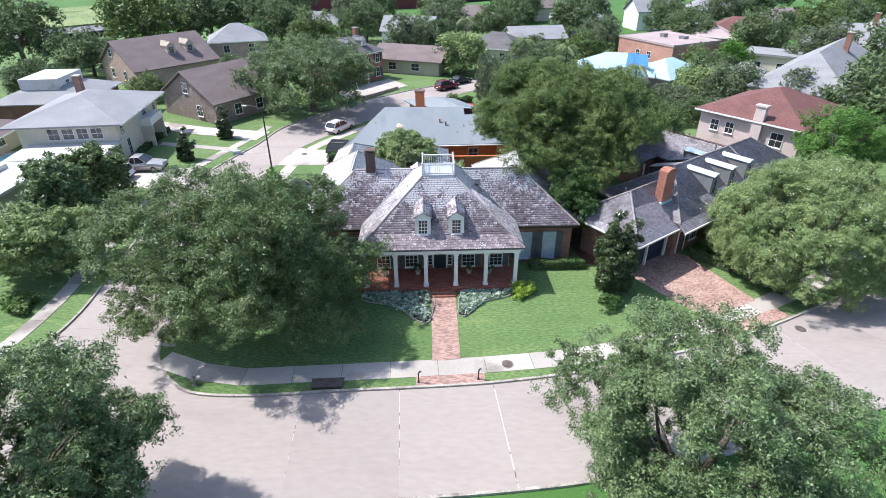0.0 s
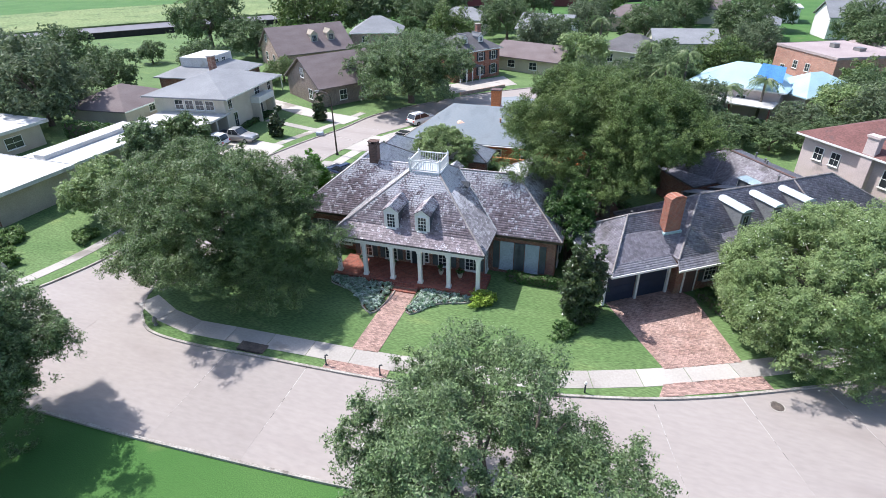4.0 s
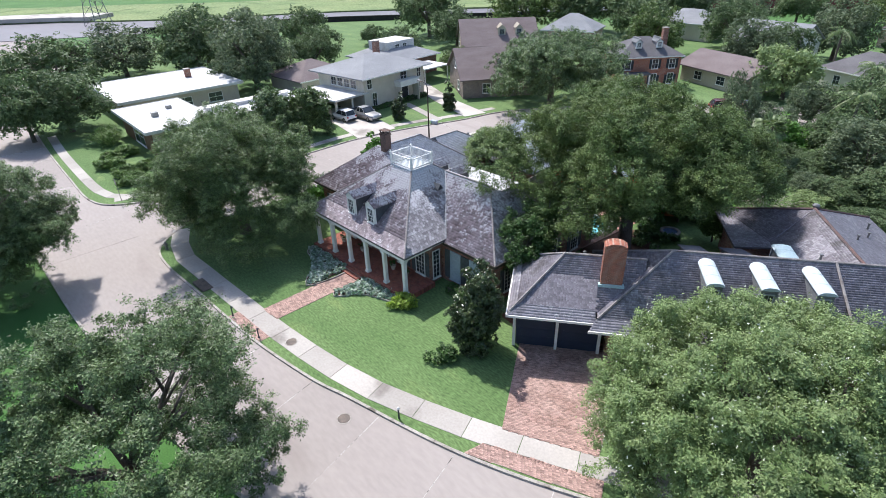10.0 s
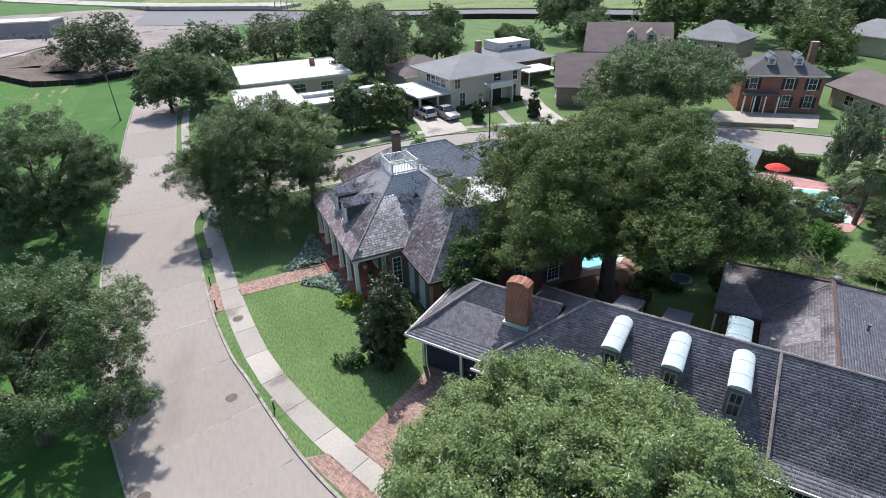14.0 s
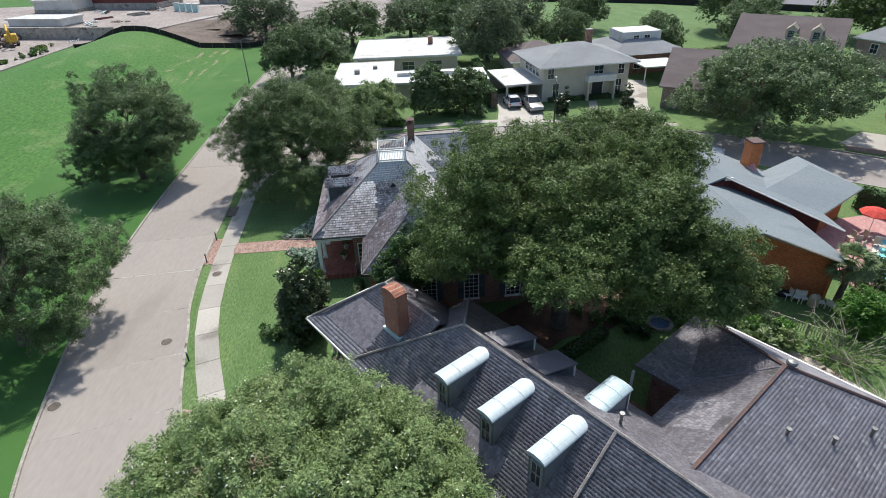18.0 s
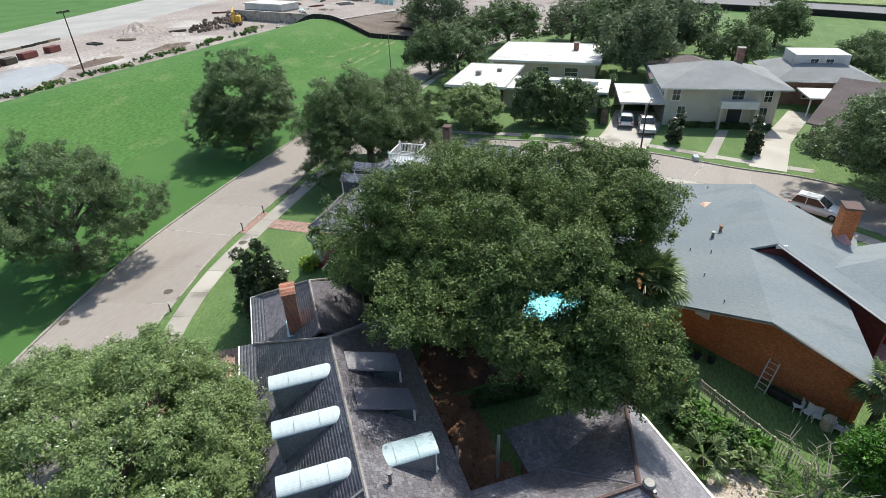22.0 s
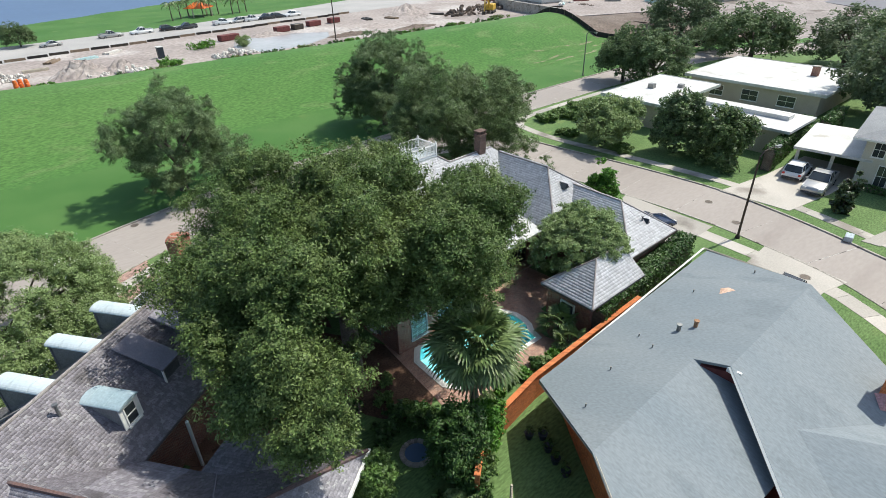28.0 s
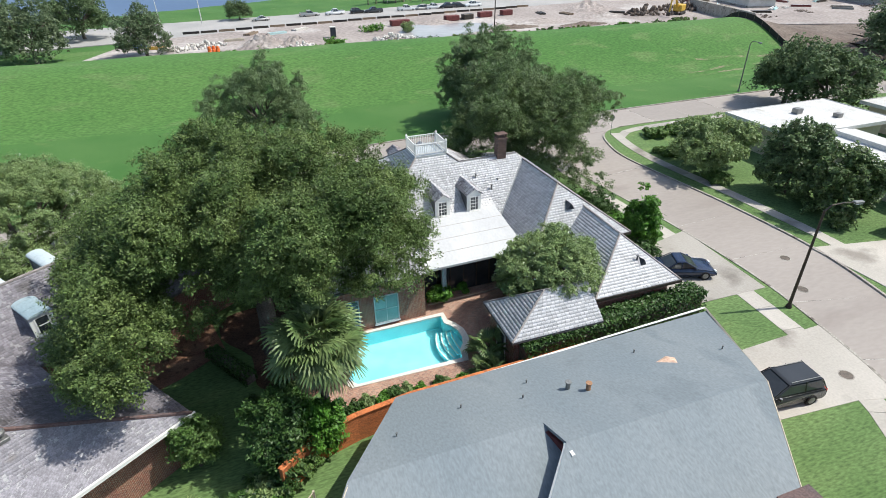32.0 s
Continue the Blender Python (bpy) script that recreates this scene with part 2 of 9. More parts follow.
def brickwork(name, c1, c2, mortar, width=0.21, row=0.073, gap=0.009, flat=False, island=0.0):
    """Coursed brick on upright walls, or on paving when flat."""
    m = mk(name, c1, c2, 0.8, 14.0, 0.85, 0.0)
    nt = m.node_tree
    n, link = nt.nodes, nt.links.new
    xyz = n.new("ShaderNodeSeparateXYZ")
    link(n["Texture Coordinate"].outputs["Object"], xyz.inputs["Vector"])
    com = n.new("ShaderNodeCombineXYZ")
    if flat:
        link(xyz.outputs["X"], com.inputs["X"])
        link(xyz.outputs["Y"], com.inputs["Y"])
    else:
        add = n.new("ShaderNodeMath")
        link(xyz.outputs["X"], add.inputs[0])
        link(xyz.outputs["Y"], add.inputs[1])
        link(add.outputs["Value"], com.inputs["X"])
        link(xyz.outputs["Z"], com.inputs["Y"])
    t = n.new("ShaderNodeTexBrick")
    link(com.outputs["Vector"], t.inputs["Vector"])
    for key, v in (("Scale", 1.0), ("Mortar Size", gap), ("Mortar Smooth", 0.1), ("Bias", 0.0), ("Brick Width", width), ("Row Height", row)):
        t.inputs[key].default_value = v
    t.inputs["Color1"].default_value = (1.25, 1.2, 1.15, 1)
    t.inputs["Color2"].default_value = (0.72, 0.72, 0.75, 1)
    t.inputs["Mortar"].default_value = tuple(a / max(b, 0.02) for a, b in zip(mortar, c1)) + (1,)
    bsdf = n["Principled BSDF"]
    old = bsdf.inputs["Base Color"].links[0].from_socket
    x = n.new("ShaderNodeMix")
    x.data_type, x.blend_type = "RGBA", "MULTIPLY"
    x.inputs[0].default_value = 1.0
    link(old, x.inputs[6])
    link(t.outputs["Color"], x.inputs[7])
    link(x.outputs[2], bsdf.inputs["Base Color"])
    b = n.new("ShaderNodeBump")
    b.invert = True
    b.inputs["Strength"].default_value, b.inputs["Distance"].default_value = 0.6, 0.01
    link(t.outputs["Fac"], b.inputs["Height"])
    link(b.outputs["Normal"], bsdf.inputs["Normal"])
    return m


def bleach(m, low, high, pale, most=0.8):
    """Lichen and lime washed down from the top of a roof, in streaks that thin out lower down."""
    n, link = m.node_tree.nodes, m.node_tree.links.new
    bsdf = n["Principled BSDF"]
    old = bsdf.inputs["Base Color"].links[0].from_socket
    where = n.new("ShaderNodeNewGeometry").outputs["Position"]
    split = n.new("ShaderNodeSeparateXYZ")
    link(where, split.inputs[0])
    height = n.new("ShaderNodeMapRange")
    for key, v in zip(("From Min", "From Max", "To Min", "To Max"), (low, high, -0.14, 0.18)):
        height.inputs[key].default_value = v
    link(split.outputs["Z"], height.inputs["Value"])
    total = height.outputs["Result"]
    for scale, share, squeeze in ((0.9, 0.5, (1.0, 1.0, 0.35)), (7.0, 0.5, (1.0, 1.0, 0.6))):
        mp = n.new("ShaderNodeMapping")
        mp.inputs["Scale"].default_value = squeeze
        link(where, mp.inputs["Vector"])
        t = n.new("ShaderNodeTexNoise")
        t.inputs["Scale"].default_value, t.inputs["Detail"].default_value = scale, 4.0
        link(mp.outputs["Vector"], t.inputs["Vector"])
        a = n.new("ShaderNodeMath")
        a.operation = "MULTIPLY_ADD"
        a.inputs[1].default_value = share
        link(t.outputs["Fac"], a.inputs[0])
        link(total, a.inputs[2])
        total = a.outputs["Value"]
    f = n.new("ShaderNodeMapRange")
    for key, v in zip(("From Min", "From Max", "To Min", "To Max"), (0.5, 0.56, 0.0, most)):
        f.inputs[key].default_value = v
    link(total, f.inputs["Value"])
    x = n.new("ShaderNodeMix")
    x.data_type = "RGBA"
    link(f.outputs["Result"], x.inputs[0])
    link(old, x.inputs[6])
    x.inputs[7].default_value = (*pale, 1)
    link(x.outputs[2], bsdf.inputs["Base Color"])


LEVEE = mk("rough_levee_grass", (0.058, 0.15, 0.032), (0.082, 0.172, 0.043), 0.05, 3.6, 0.95, 0.8, place="World", stretch=(0.5, 1.0, 1.0), c3=(0.10, 0.178, 0.054), c3_at=0.56, s3=0.3, fine=0.3)
WORN = mk("worn_turf", (0.07, 0.16, 0.038), (0.095, 0.172, 0.05), 0.4, 6.0, 0.95, 0.4, place="World", stretch=(0.4, 1.0, 1.0), c3=(0.24, 0.215, 0.135), c3_at=0.5, s3=0.8, fine=0.35)
ROUGH = mk("pale_rough_grass", (0.14, 0.20, 0.075), (0.20, 0.245, 0.10), 0.05, 1.2, 0.95, 0.6, place="World", c3=(0.10, 0.15, 0.05), c3_at=0.56, s3=0.09, fine=0.35)
GRASS = mk("grass", (0.05, 0.135, 0.028), (0.074, 0.162, 0.04), 0.1, 14.0, 0.95, 0.35, place="World", c3=(0.10, 0.172, 0.048), c3_at=0.62, s3=0.22, fine=0.3)
LAWN = mk("mown_lawn", (0.092, 0.16, 0.052), (0.126, 0.197, 0.071), 0.3, 9.0, 0.95, 0.7, place="World", stretch=(0.35, 1.0, 1.0), c3=(0.15, 0.215, 0.075), c3_at=0.6, s3=0.5, fine=0.35)
CONCRETE = mk("road_concrete", (0.312, 0.275, 0.252), (0.338, 0.30, 0.276), 0.15, 4.0, 0.85, 0.12, place="World", stretch=(0.35, 1.0, 1.0), c3=(0.285, 0.248, 0.228), c3_at=0.56, s3=0.25, fine=0.06, piecewise=0.06)
JOINT = mk("joint_sealer", (0.44, 0.41, 0.38), (0.56, 0.53, 0.50), 0.8, 12.0, 0.9, 0.1, place="World", c3=(0.09, 0.078, 0.07), c3_at=0.5, s3=1.6, fine=0.3)
KERB = mk("kerb_concrete", (0.42, 0.39, 0.35), (0.30, 0.27, 0.24), 0.8, 9.0, 0.9, 0.3, place="World", c3=(0.14, 0.12, 0.10), c3_at=0.58, fine=0.25)
WALKWAY = mk("pavement_concrete", (0.46, 0.425, 0.385), (0.38, 0.35, 0.315), 0.18, 7.0, 0.9, 0.2, place="World", c3=(0.24, 0.215, 0.19), c3_at=0.57, s3=0.22, fine=0.08, piecewise=0.16)
PAVER = mk("paving_brick", (0.325, 0.205, 0.17), (0.425, 0.29, 0.245), 0.7, 20.0, 0.88, 0.2, island=0.32, c3=(0.24, 0.14, 0.11), c3_at=0.62)
MORTAR = mk("sand_joint", (0.42, 0.33, 0.27), (0.30, 0.24, 0.2), 1.0, 20.0, 0.95, 0.2)
UNDERLAY = mk("dark_slate_joint", (0.12, 0.108, 0.11), (0.15, 0.135, 0.138), 0.8, 12.0, 0.9, 0.1)
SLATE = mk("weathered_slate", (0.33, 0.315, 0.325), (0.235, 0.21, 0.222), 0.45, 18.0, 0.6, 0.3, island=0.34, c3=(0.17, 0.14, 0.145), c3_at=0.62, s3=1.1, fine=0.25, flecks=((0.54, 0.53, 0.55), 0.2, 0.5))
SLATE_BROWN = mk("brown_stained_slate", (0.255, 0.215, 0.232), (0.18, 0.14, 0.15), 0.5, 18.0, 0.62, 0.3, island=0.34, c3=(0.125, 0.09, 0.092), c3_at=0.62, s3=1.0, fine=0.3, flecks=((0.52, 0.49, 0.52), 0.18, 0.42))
# pale slate; sun glare is partly put into its base colour
SLATE_GREY = mk("pale_glare_slate", (0.60, 0.59, 0.60), (0.52, 0.51, 0.52), 0.5, 18.0, 0.4, 0.3, island=0.16, c3=(0.38, 0.35, 0.35), c3_at=0.72, s3=0.8, fine=0.16, flecks=((0.68, 0.67, 0.68), 0.16, 0.5))
SLATE_DARK = mk("charcoal_slate", (0.172, 0.158, 0.182), (0.212, 0.198, 0.222), 0.6, 18.0, 0.55, 0.3, island=0.26, stretch=(1.0, 1.0, 0.5), c3=(0.118, 0.108, 0.115), c3_at=0.6, s3=0.7, fine=0.25, flecks=((0.31, 0.30, 0.315), 0.1, 0.6))
bleach(SLATE_BROWN, 4.6, 8.0, (0.60, 0.585, 0.60))
bleach(SLATE, 4.4, 7.8, (0.66, 0.65, 0.665))
SHINGLE = mk("blue_grey_shingle", (0.20, 0.232, 0.255), (0.235, 0.262, 0.28), 0.25, 11.0, 0.85, 0.35, island=0.06, stretch=(1.0, 0.35, 1.0), c3=(0.192, 0.22, 0.24), c3_at=0.58, s3=0.5, fine=0.12)
RIDGE = mk("ridge_slate", (0.32, 0.30, 0.29), (0.22, 0.19, 0.18), 1.4, 12.0, 0.8, 0.3, fine=0.3)
RIDGE_BROWN = mk("clay_ridge", (0.15, 0.09, 0.08), (0.11, 0.08, 0.08), 1.4, 12.0, 0.8, 0.3, fine=0.3)
MEMBRANE = mk("white_membrane", (0.62, 0.61, 0.595), (0.53, 0.52, 0.50), 0.4, 7.0, 0.6, 0.1, c3=(0.42, 0.39, 0.345), c3_at=0.6, s3=0.5, fine=0.14)
BRICK = brickwork("red_brick", (0.20, 0.075, 0.055), (0.27, 0.11, 0.075), (0.32, 0.25, 0.21))
BRICK_ORANGE = brickwork("orange_brick", (0.49, 0.155, 0.055), (0.53, 0.18, 0.068), (0.51, 0.19, 0.085))
BRICK_PALE = brickwork("pink_grey_brick", (0.36, 0.25, 0.21), (0.42, 0.30, 0.25), (0.45, 0.38, 0.33))
TILE_FLOOR = brickwork("porch_quarry_tile", (0.23, 0.075, 0.055), (0.29, 0.10, 0.07), (0.22, 0.14, 0.11), 0.2, 0.2, 0.008, True)
PATIO = brickwork("patio_brick", (0.34, 0.19, 0.145), (0.42, 0.25, 0.19), (0.40, 0.32, 0.26), 0.2, 0.1, 0.008, True)
WHITE = mk("white_paint", (0.80, 0.79, 0.76), (0.72, 0.71, 0.68), 1.0, 15.0, 0.5, 0.05, fine=0.05)
CREAM = mk("cream_brick", (0.56, 0.51, 0.42), (0.62, 0.57, 0.48), 0.7, 12.0, 0.85, 0.2, fine=0.1)
STUCCO = mk("pink_stucco", (0.55, 0.45, 0.42), (0.62, 0.52, 0.49), 0.5, 12.0, 0.9, 0.25, c3=(0.42, 0.35, 0.33), c3_at=0.62, fine=0.1)
TAN = mk("tan_render", (0.45, 0.39, 0.31), (0.52, 0.46, 0.37), 0.5, 12.0, 0.9, 0.2, fine=0.12)
SHUTTER = mk("grey_green_shutter", (0.10, 0.115, 0.12), (0.075, 0.085, 0.09), 1.5, 14.0, 0.6, 0.2)
BLUE_SHUTTER = mk("faded_blue_shutter", (0.42, 0.48, 0.52), (0.36, 0.42, 0.46), 1.5, 14.0, 0.6, 0.1)
TEAL_BLIND = mk("teal_blind_behind_glass", (0.13, 0.25, 0.26), (0.17, 0.30, 0.31), 1.5, 14.0, 0.2, 0.0, spec=0.6, fine=0.1)
DARK = mk("dark_paint", (0.022, 0.03, 0.042), (0.03, 0.038, 0.05), 1.2, 12.0, 0.45, 0.05, fine=0.1)
METAL = mk("zinc_sheet", (0.52, 0.55, 0.56), (0.62, 0.65, 0.66), 0.8, 9.0, 0.42, 0.1, metal=0.35, c3=(0.40, 0.38, 0.36), c3_at=0.66, fine=0.1)
COPPER = mk("verdigris_copper", (0.40, 0.56, 0.56), (0.50, 0.66, 0.66), 0.9, 9.0, 0.5, 0.1, metal=0.2, c3=(0.62, 0.72, 0.72), c3_at=0.62, fine=0.12)
STEEL = mk("galvanised_steel", (0.20, 0.20, 0.20), (0.27, 0.27, 0.26), 1.0, 15.0, 0.5, 0.05, metal=0.6)
BRONZE = mk("dark_bronze", (0.05, 0.045, 0.04), (0.075, 0.06, 0.05), 2.0, 15.0, 0.5, 0.05, metal=0.5)
IRON = mk("cast_iron", (0.10, 0.085, 0.075), (0.16, 0.13, 0.11), 3.0, 25.0, 0.7, 0.4, metal=0.3, place="World")
BARK = mk("oak_bark", (0.10, 0.08, 0.065), (0.17, 0.145, 0.12), 1.2, 12.0, 0.95, 0.8, fine=0.4)
SOIL = mk("bark_mulch", (0.085, 0.045, 0.03), (0.13, 0.075, 0.05), 0.9, 12.0, 0.95, 0.8, fine=0.5, place="World")
DIRT = mk("bare_earth", (0.36, 0.312, 0.29), (0.27, 0.228, 0.212), 0.06, 1.2, 0.95, 0.5, place="World", c3=(0.46, 0.42, 0.40), c3_at=0.55, s3=0.05, fine=0.25)
YARD = mk("grey_churned_earth", (0.255, 0.22, 0.205), (0.33, 0.29, 0.275), 0.08, 1.4, 0.95, 0.5, place="World", c3=(0.17, 0.14, 0.125), c3_at=0.56, s3=0.12, fine=0.25)
MUD = mk("brown_earth", (0.12, 0.09, 0.075), (0.19, 0.15, 0.125), 0.15, 2.0, 0.95, 0.6, place="World", fine=0.35)
RUBBLE = mk("limestone_rubble", (0.62, 0.59, 0.55), (0.48, 0.45, 0.42), 0.5, 4.0, 0.9, 0.4, island=0.25)
ASPHALT = mk("pale_asphalt", (0.33, 0.32, 0.31), (0.40, 0.38, 0.37), 0.1, 3.0, 0.9, 0.2, place="World", fine=0.1)
PLASTER = mk("pool_plaster", (0.24, 0.66, 0.72), (0.30, 0.72, 0.77), 0.8, 6.0, 0.7, 0.05, fine=0.06)
COPING = mk("pool_coping", (0.66, 0.63, 0.58), (0.74, 0.71, 0.66), 0.8, 9.0, 0.8, 0.1, fine=0.1)
PAINT_WHITE = mk("white_car_paint", (0.78, 0.78, 0.78), (0.74, 0.74, 0.75), 0.5, 5.0, 0.22, 0.0, spec=0.6, fine=0.02)
PAINT_SILVER = mk("silver_car_paint", (0.50, 0.49, 0.47), (0.46, 0.45, 0.44), 0.5, 5.0, 0.3, 0.0, metal=0.5, spec=0.6, fine=0.02)
PAINT_NAVY = mk("navy_car_paint", (0.012, 0.022, 0.055), (0.016, 0.028, 0.065), 0.5, 5.0, 0.2, 0.0, spec=0.7, fine=0.02)
PAINT_BLACK = mk("black_car_paint", (0.015, 0.016, 0.018), (0.02, 0.021, 0.023), 0.5, 5.0, 0.2, 0.0, spec=0.7, fine=0.02)
PAINT_GRAPHITE = mk("graphite_car_paint", (0.045, 0.048, 0.052), (0.055, 0.058, 0.062), 0.5, 5.0, 0.2, 0.0, metal=0.3, spec=0.7, fine=0.02)
PAINT_RED = mk("maroon_car_paint", (0.10, 0.012, 0.015), (0.12, 0.015, 0.02), 0.5, 5.0, 0.25, 0.0, spec=0.6, fine=0.02)
GLASS = mk("window_glass", (0.03, 0.037, 0.042), (0.045, 0.053, 0.06), 0.6, 3.0, 0.06, 0.0, spec=0.7, fine=0.1)
RUBBER = mk("tyre_rubber", (0.016, 0.016, 0.017), (0.025, 0.024, 0.024), 2.0, 20.0, 0.9, 0.1)
BARREL_TILE = mk("red_roof_tile", (0.135, 0.062, 0.055), (0.17, 0.08, 0.072), 0.5, 6.0, 0.8, 0.3, c3=(0.115, 0.065, 0.062), c3_at=0.6, fine=0.25)
ROOF_BROWN = mk("brown_asphalt_roof", (0.155, 0.122, 0.12), (0.19, 0.155, 0.152), 0.3, 7.0, 0.9, 0.3, fine=0.22, stretch=(1, 1, 4))
ROOF_GREY = mk("grey_asphalt_roof", (0.23, 0.235, 0.245), (0.28, 0.285, 0.295), 0.3, 7.0, 0.9, 0.3, fine=0.18, stretch=(1, 1, 4))
ROOF_CHARCOAL = mk("charcoal_asphalt_roof", (0.105, 0.10, 0.105), (0.14, 0.135, 0.14), 0.3, 7.0, 0.9, 0.3, fine=0.22, stretch=(1, 1, 4))
ROOF_BLUE = mk("pale_blue_metal_roof", (0.33, 0.49, 0.56), (0.40, 0.56, 0.62), 0.3, 7.0, 0.45, 0.1, fine=0.1)
TARP = mk("blue_tarpaulin", (0.05, 0.18, 0.55), (0.08, 0.24, 0.62), 0.8, 6.0, 0.5, 0.2)
PINK = mk("pink_flashing", (0.46, 0.24, 0.235), (0.54, 0.30, 0.29), 1.0, 9.0, 0.7, 0.1)
ORANGE = mk("orange_plastic", (0.72, 0.17, 0.04), (0.66, 0.14, 0.03), 1.0, 9.0, 0.5, 0.05)
YELLOW = mk("plant_yellow", (0.60, 0.38, 0.06), (0.52, 0.32, 0.05), 1.0, 9.0, 0.5, 0.05)
FENCE_BLACK = mk("black_silt_fence", (0.02, 0.018, 0.018), (0.035, 0.03, 0.028), 1.0, 9.0, 0.8, 0.1)
WOOD = mk("weathered_boards", (0.19, 0.14, 0.10), (0.25, 0.19, 0.14), 1.0, 9.0, 0.9, 0.3, stretch=(1, 1, 0.2))
WOOD_BROWN = mk("stained_brown_cladding", (0.16, 0.085, 0.05), (0.20, 0.11, 0.07), 1.0, 9.0, 0.7, 0.2, stretch=(1, 1, 0.2))
RED = mk("red_cloth", (0.55, 0.05, 0.04), (0.6, 0.07, 0.05), 1.0, 9.0, 0.8, 0.1)
SHED_RED = mk("maroon_cladding", (0.13, 0.035, 0.035), (0.16, 0.05, 0.045), 0.2, 3.0, 0.7, 0.1)

OAK = mk("oak_leaves", (0.10, 0.162, 0.055), (0.153, 0.215, 0.081), 0.35, 3.0, 0.45, 0.0, island=0.55, spec=0.45, through_light=0.28, fine=0.25)
OAK_GOLD = mk("olive_oak_leaves", (0.094, 0.152, 0.045), (0.156, 0.213, 0.068), 0.30, 3.0, 0.5, 0.0, island=0.5, spec=0.28, through_light=0.25, fine=0.25)
OAK_GREY = mk("grey_green_leaves", (0.116, 0.18, 0.073), (0.168, 0.235, 0.104), 0.35, 3.0, 0.45, 0.0, island=0.55, spec=0.4, through_light=0.28, fine=0.25)
MYRTLE = mk("crape_myrtle_leaves", (0.215, 0.30, 0.118), (0.265, 0.345, 0.145), 0.40, 3.0, 0.5, 0.0, island=0.22, spec=0.3, through_light=0.3, fine=0.25)
BLOSSOM = mk("cream_blossom", (0.62, 0.66, 0.52), (0.70, 0.72, 0.60), 1.0, 6.0, 0.7, 0.0, island=0.15, through_light=0.2)
MAGNOLIA = mk("magnolia_leaves", (0.042, 0.078, 0.026), (0.075, 0.105, 0.036), 0.8, 4.0, 0.3, 0.0, island=0.5, spec=0.6, through_light=0.2, c3=(0.14, 0.085, 0.035), c3_at=0.66, s3=3.0)
LEAFY = mk("fresh_shrub_leaves", (0.11, 0.20, 0.05), (0.17, 0.26, 0.08), 0.5, 4.0, 0.5, 0.0, island=0.4, spec=0.4, through_light=0.35)
BRIGHT = mk("bright_green_leaves", (0.075, 0.20, 0.022), (0.125, 0.27, 0.04), 0.5, 4.0, 0.5, 0.0, island=0.4, spec=0.4, through_light=0.28)
FRESH = mk("fresh_tree_leaves", (0.095, 0.215, 0.042), (0.14, 0.27, 0.06), 0.5, 4.0, 0.5, 0.0, island=0.35, spec=0.3, through_light=0.3)
HEDGE = mk("hedge_leaves", (0.04, 0.095, 0.022), (0.07, 0.135, 0.032), 0.7, 5.0, 0.5, 0.0, island=0.45, spec=0.4, through_light=0.25)
PALM = mk("palm_fronds", (0.11, 0.18, 0.06), (0.19, 0.25, 0.095), 0.8, 5.0, 0.45, 0.0, island=0.35, spec=0.5, through_light=0.2)
STRAW = mk("dead_fronds", (0.26, 0.19, 0.10), (0.33, 0.25, 0.14), 0.8, 5.0, 0.8, 0.0, island=0.3)
CALADIUM = mk("white_caladium", (0.50, 0.56, 0.50), (0.18, 0.30, 0.17), 3.0, 9.0, 0.6, 0.0, island=0.4, through_light=0.2)

WATER = bpy.data.materials.new("pool_water")
WATER.use_nodes = True
wb = WATER.node_tree.nodes["Principled BSDF"]
wb.inputs["Base Color"].default_value = (0.72, 0.95, 0.97, 1)
wb.inputs["Roughness"].default_value, wb.inputs["IOR"].default_value = 0.0, 1.33
wb.inputs["Transmission Weight"].default_value = 1.0
wn = WATER.node_tree.nodes.new("ShaderNodeTexNoise")
wn.inputs["Scale"].default_value = 2.2
wbump = WATER.node_tree.nodes.new("ShaderNodeBump")
wbump.inputs["Strength"].default_value = 0.06
WATER.node_tree.links.new(wn.outputs["Fac"], wbump.inputs["Height"])
WATER.node_tree.links.new(wbump.outputs["Normal"], wb.inputs["Normal"])
LAKE = mk("lake_water", (0.085, 0.135, 0.235), (0.10, 0.155, 0.26), 0.02, 0.5, 0.45, 0.3, place="World", spec=0.2, fine=0.06)
CANAL = mk("canal_water", (0.15, 0.138, 0.15), (0.18, 0.168, 0.18), 0.02, 0.5, 0.5, 0.1, place="World", spec=0.15, fine=0.06)
PUDDLE = mk("muddy_water", (0.36, 0.34, 0.34), (0.42, 0.40, 0.40), 0.1, 1.0, 0.2, 0.05, place="World", fine=0.06)
RUST = mk("rusty_flue", (0.30, 0.16, 0.09), (0.38, 0.23, 0.14), 3.0, 15.0, 0.8, 0.1)
PEACH = mk("peach_sheet", (0.62, 0.40, 0.29), (0.66, 0.45, 0.34), 1.0, 9.0, 0.7, 0.1)
CHIMNEY_BRICK = brickwork("sooty_brown_brick", (0.085, 0.055, 0.045), (0.13, 0.08, 0.065), (0.12, 0.095, 0.085))
STONE = mk("pond_stone", (0.34, 0.31, 0.28), (0.24, 0.22, 0.2), 2.0, 15.0, 0.9, 0.4, piecewise=0.25)
SLATE_WING = mk("grey_brown_slate", (0.272, 0.26, 0.288), (0.222, 0.208, 0.232), 0.5, 18.0, 0.62, 0.3, island=0.2, c3=(0.21, 0.19, 0.19), c3_at=0.64, s3=0.8, fine=0.22, flecks=((0.42, 0.41, 0.42), 0.1, 0.6))
DEADWOOD = mk("bare_grey_branch", (0.43, 0.38, 0.335), (0.34, 0.29, 0.26), 2.0, 15.0, 0.9, 0.2)
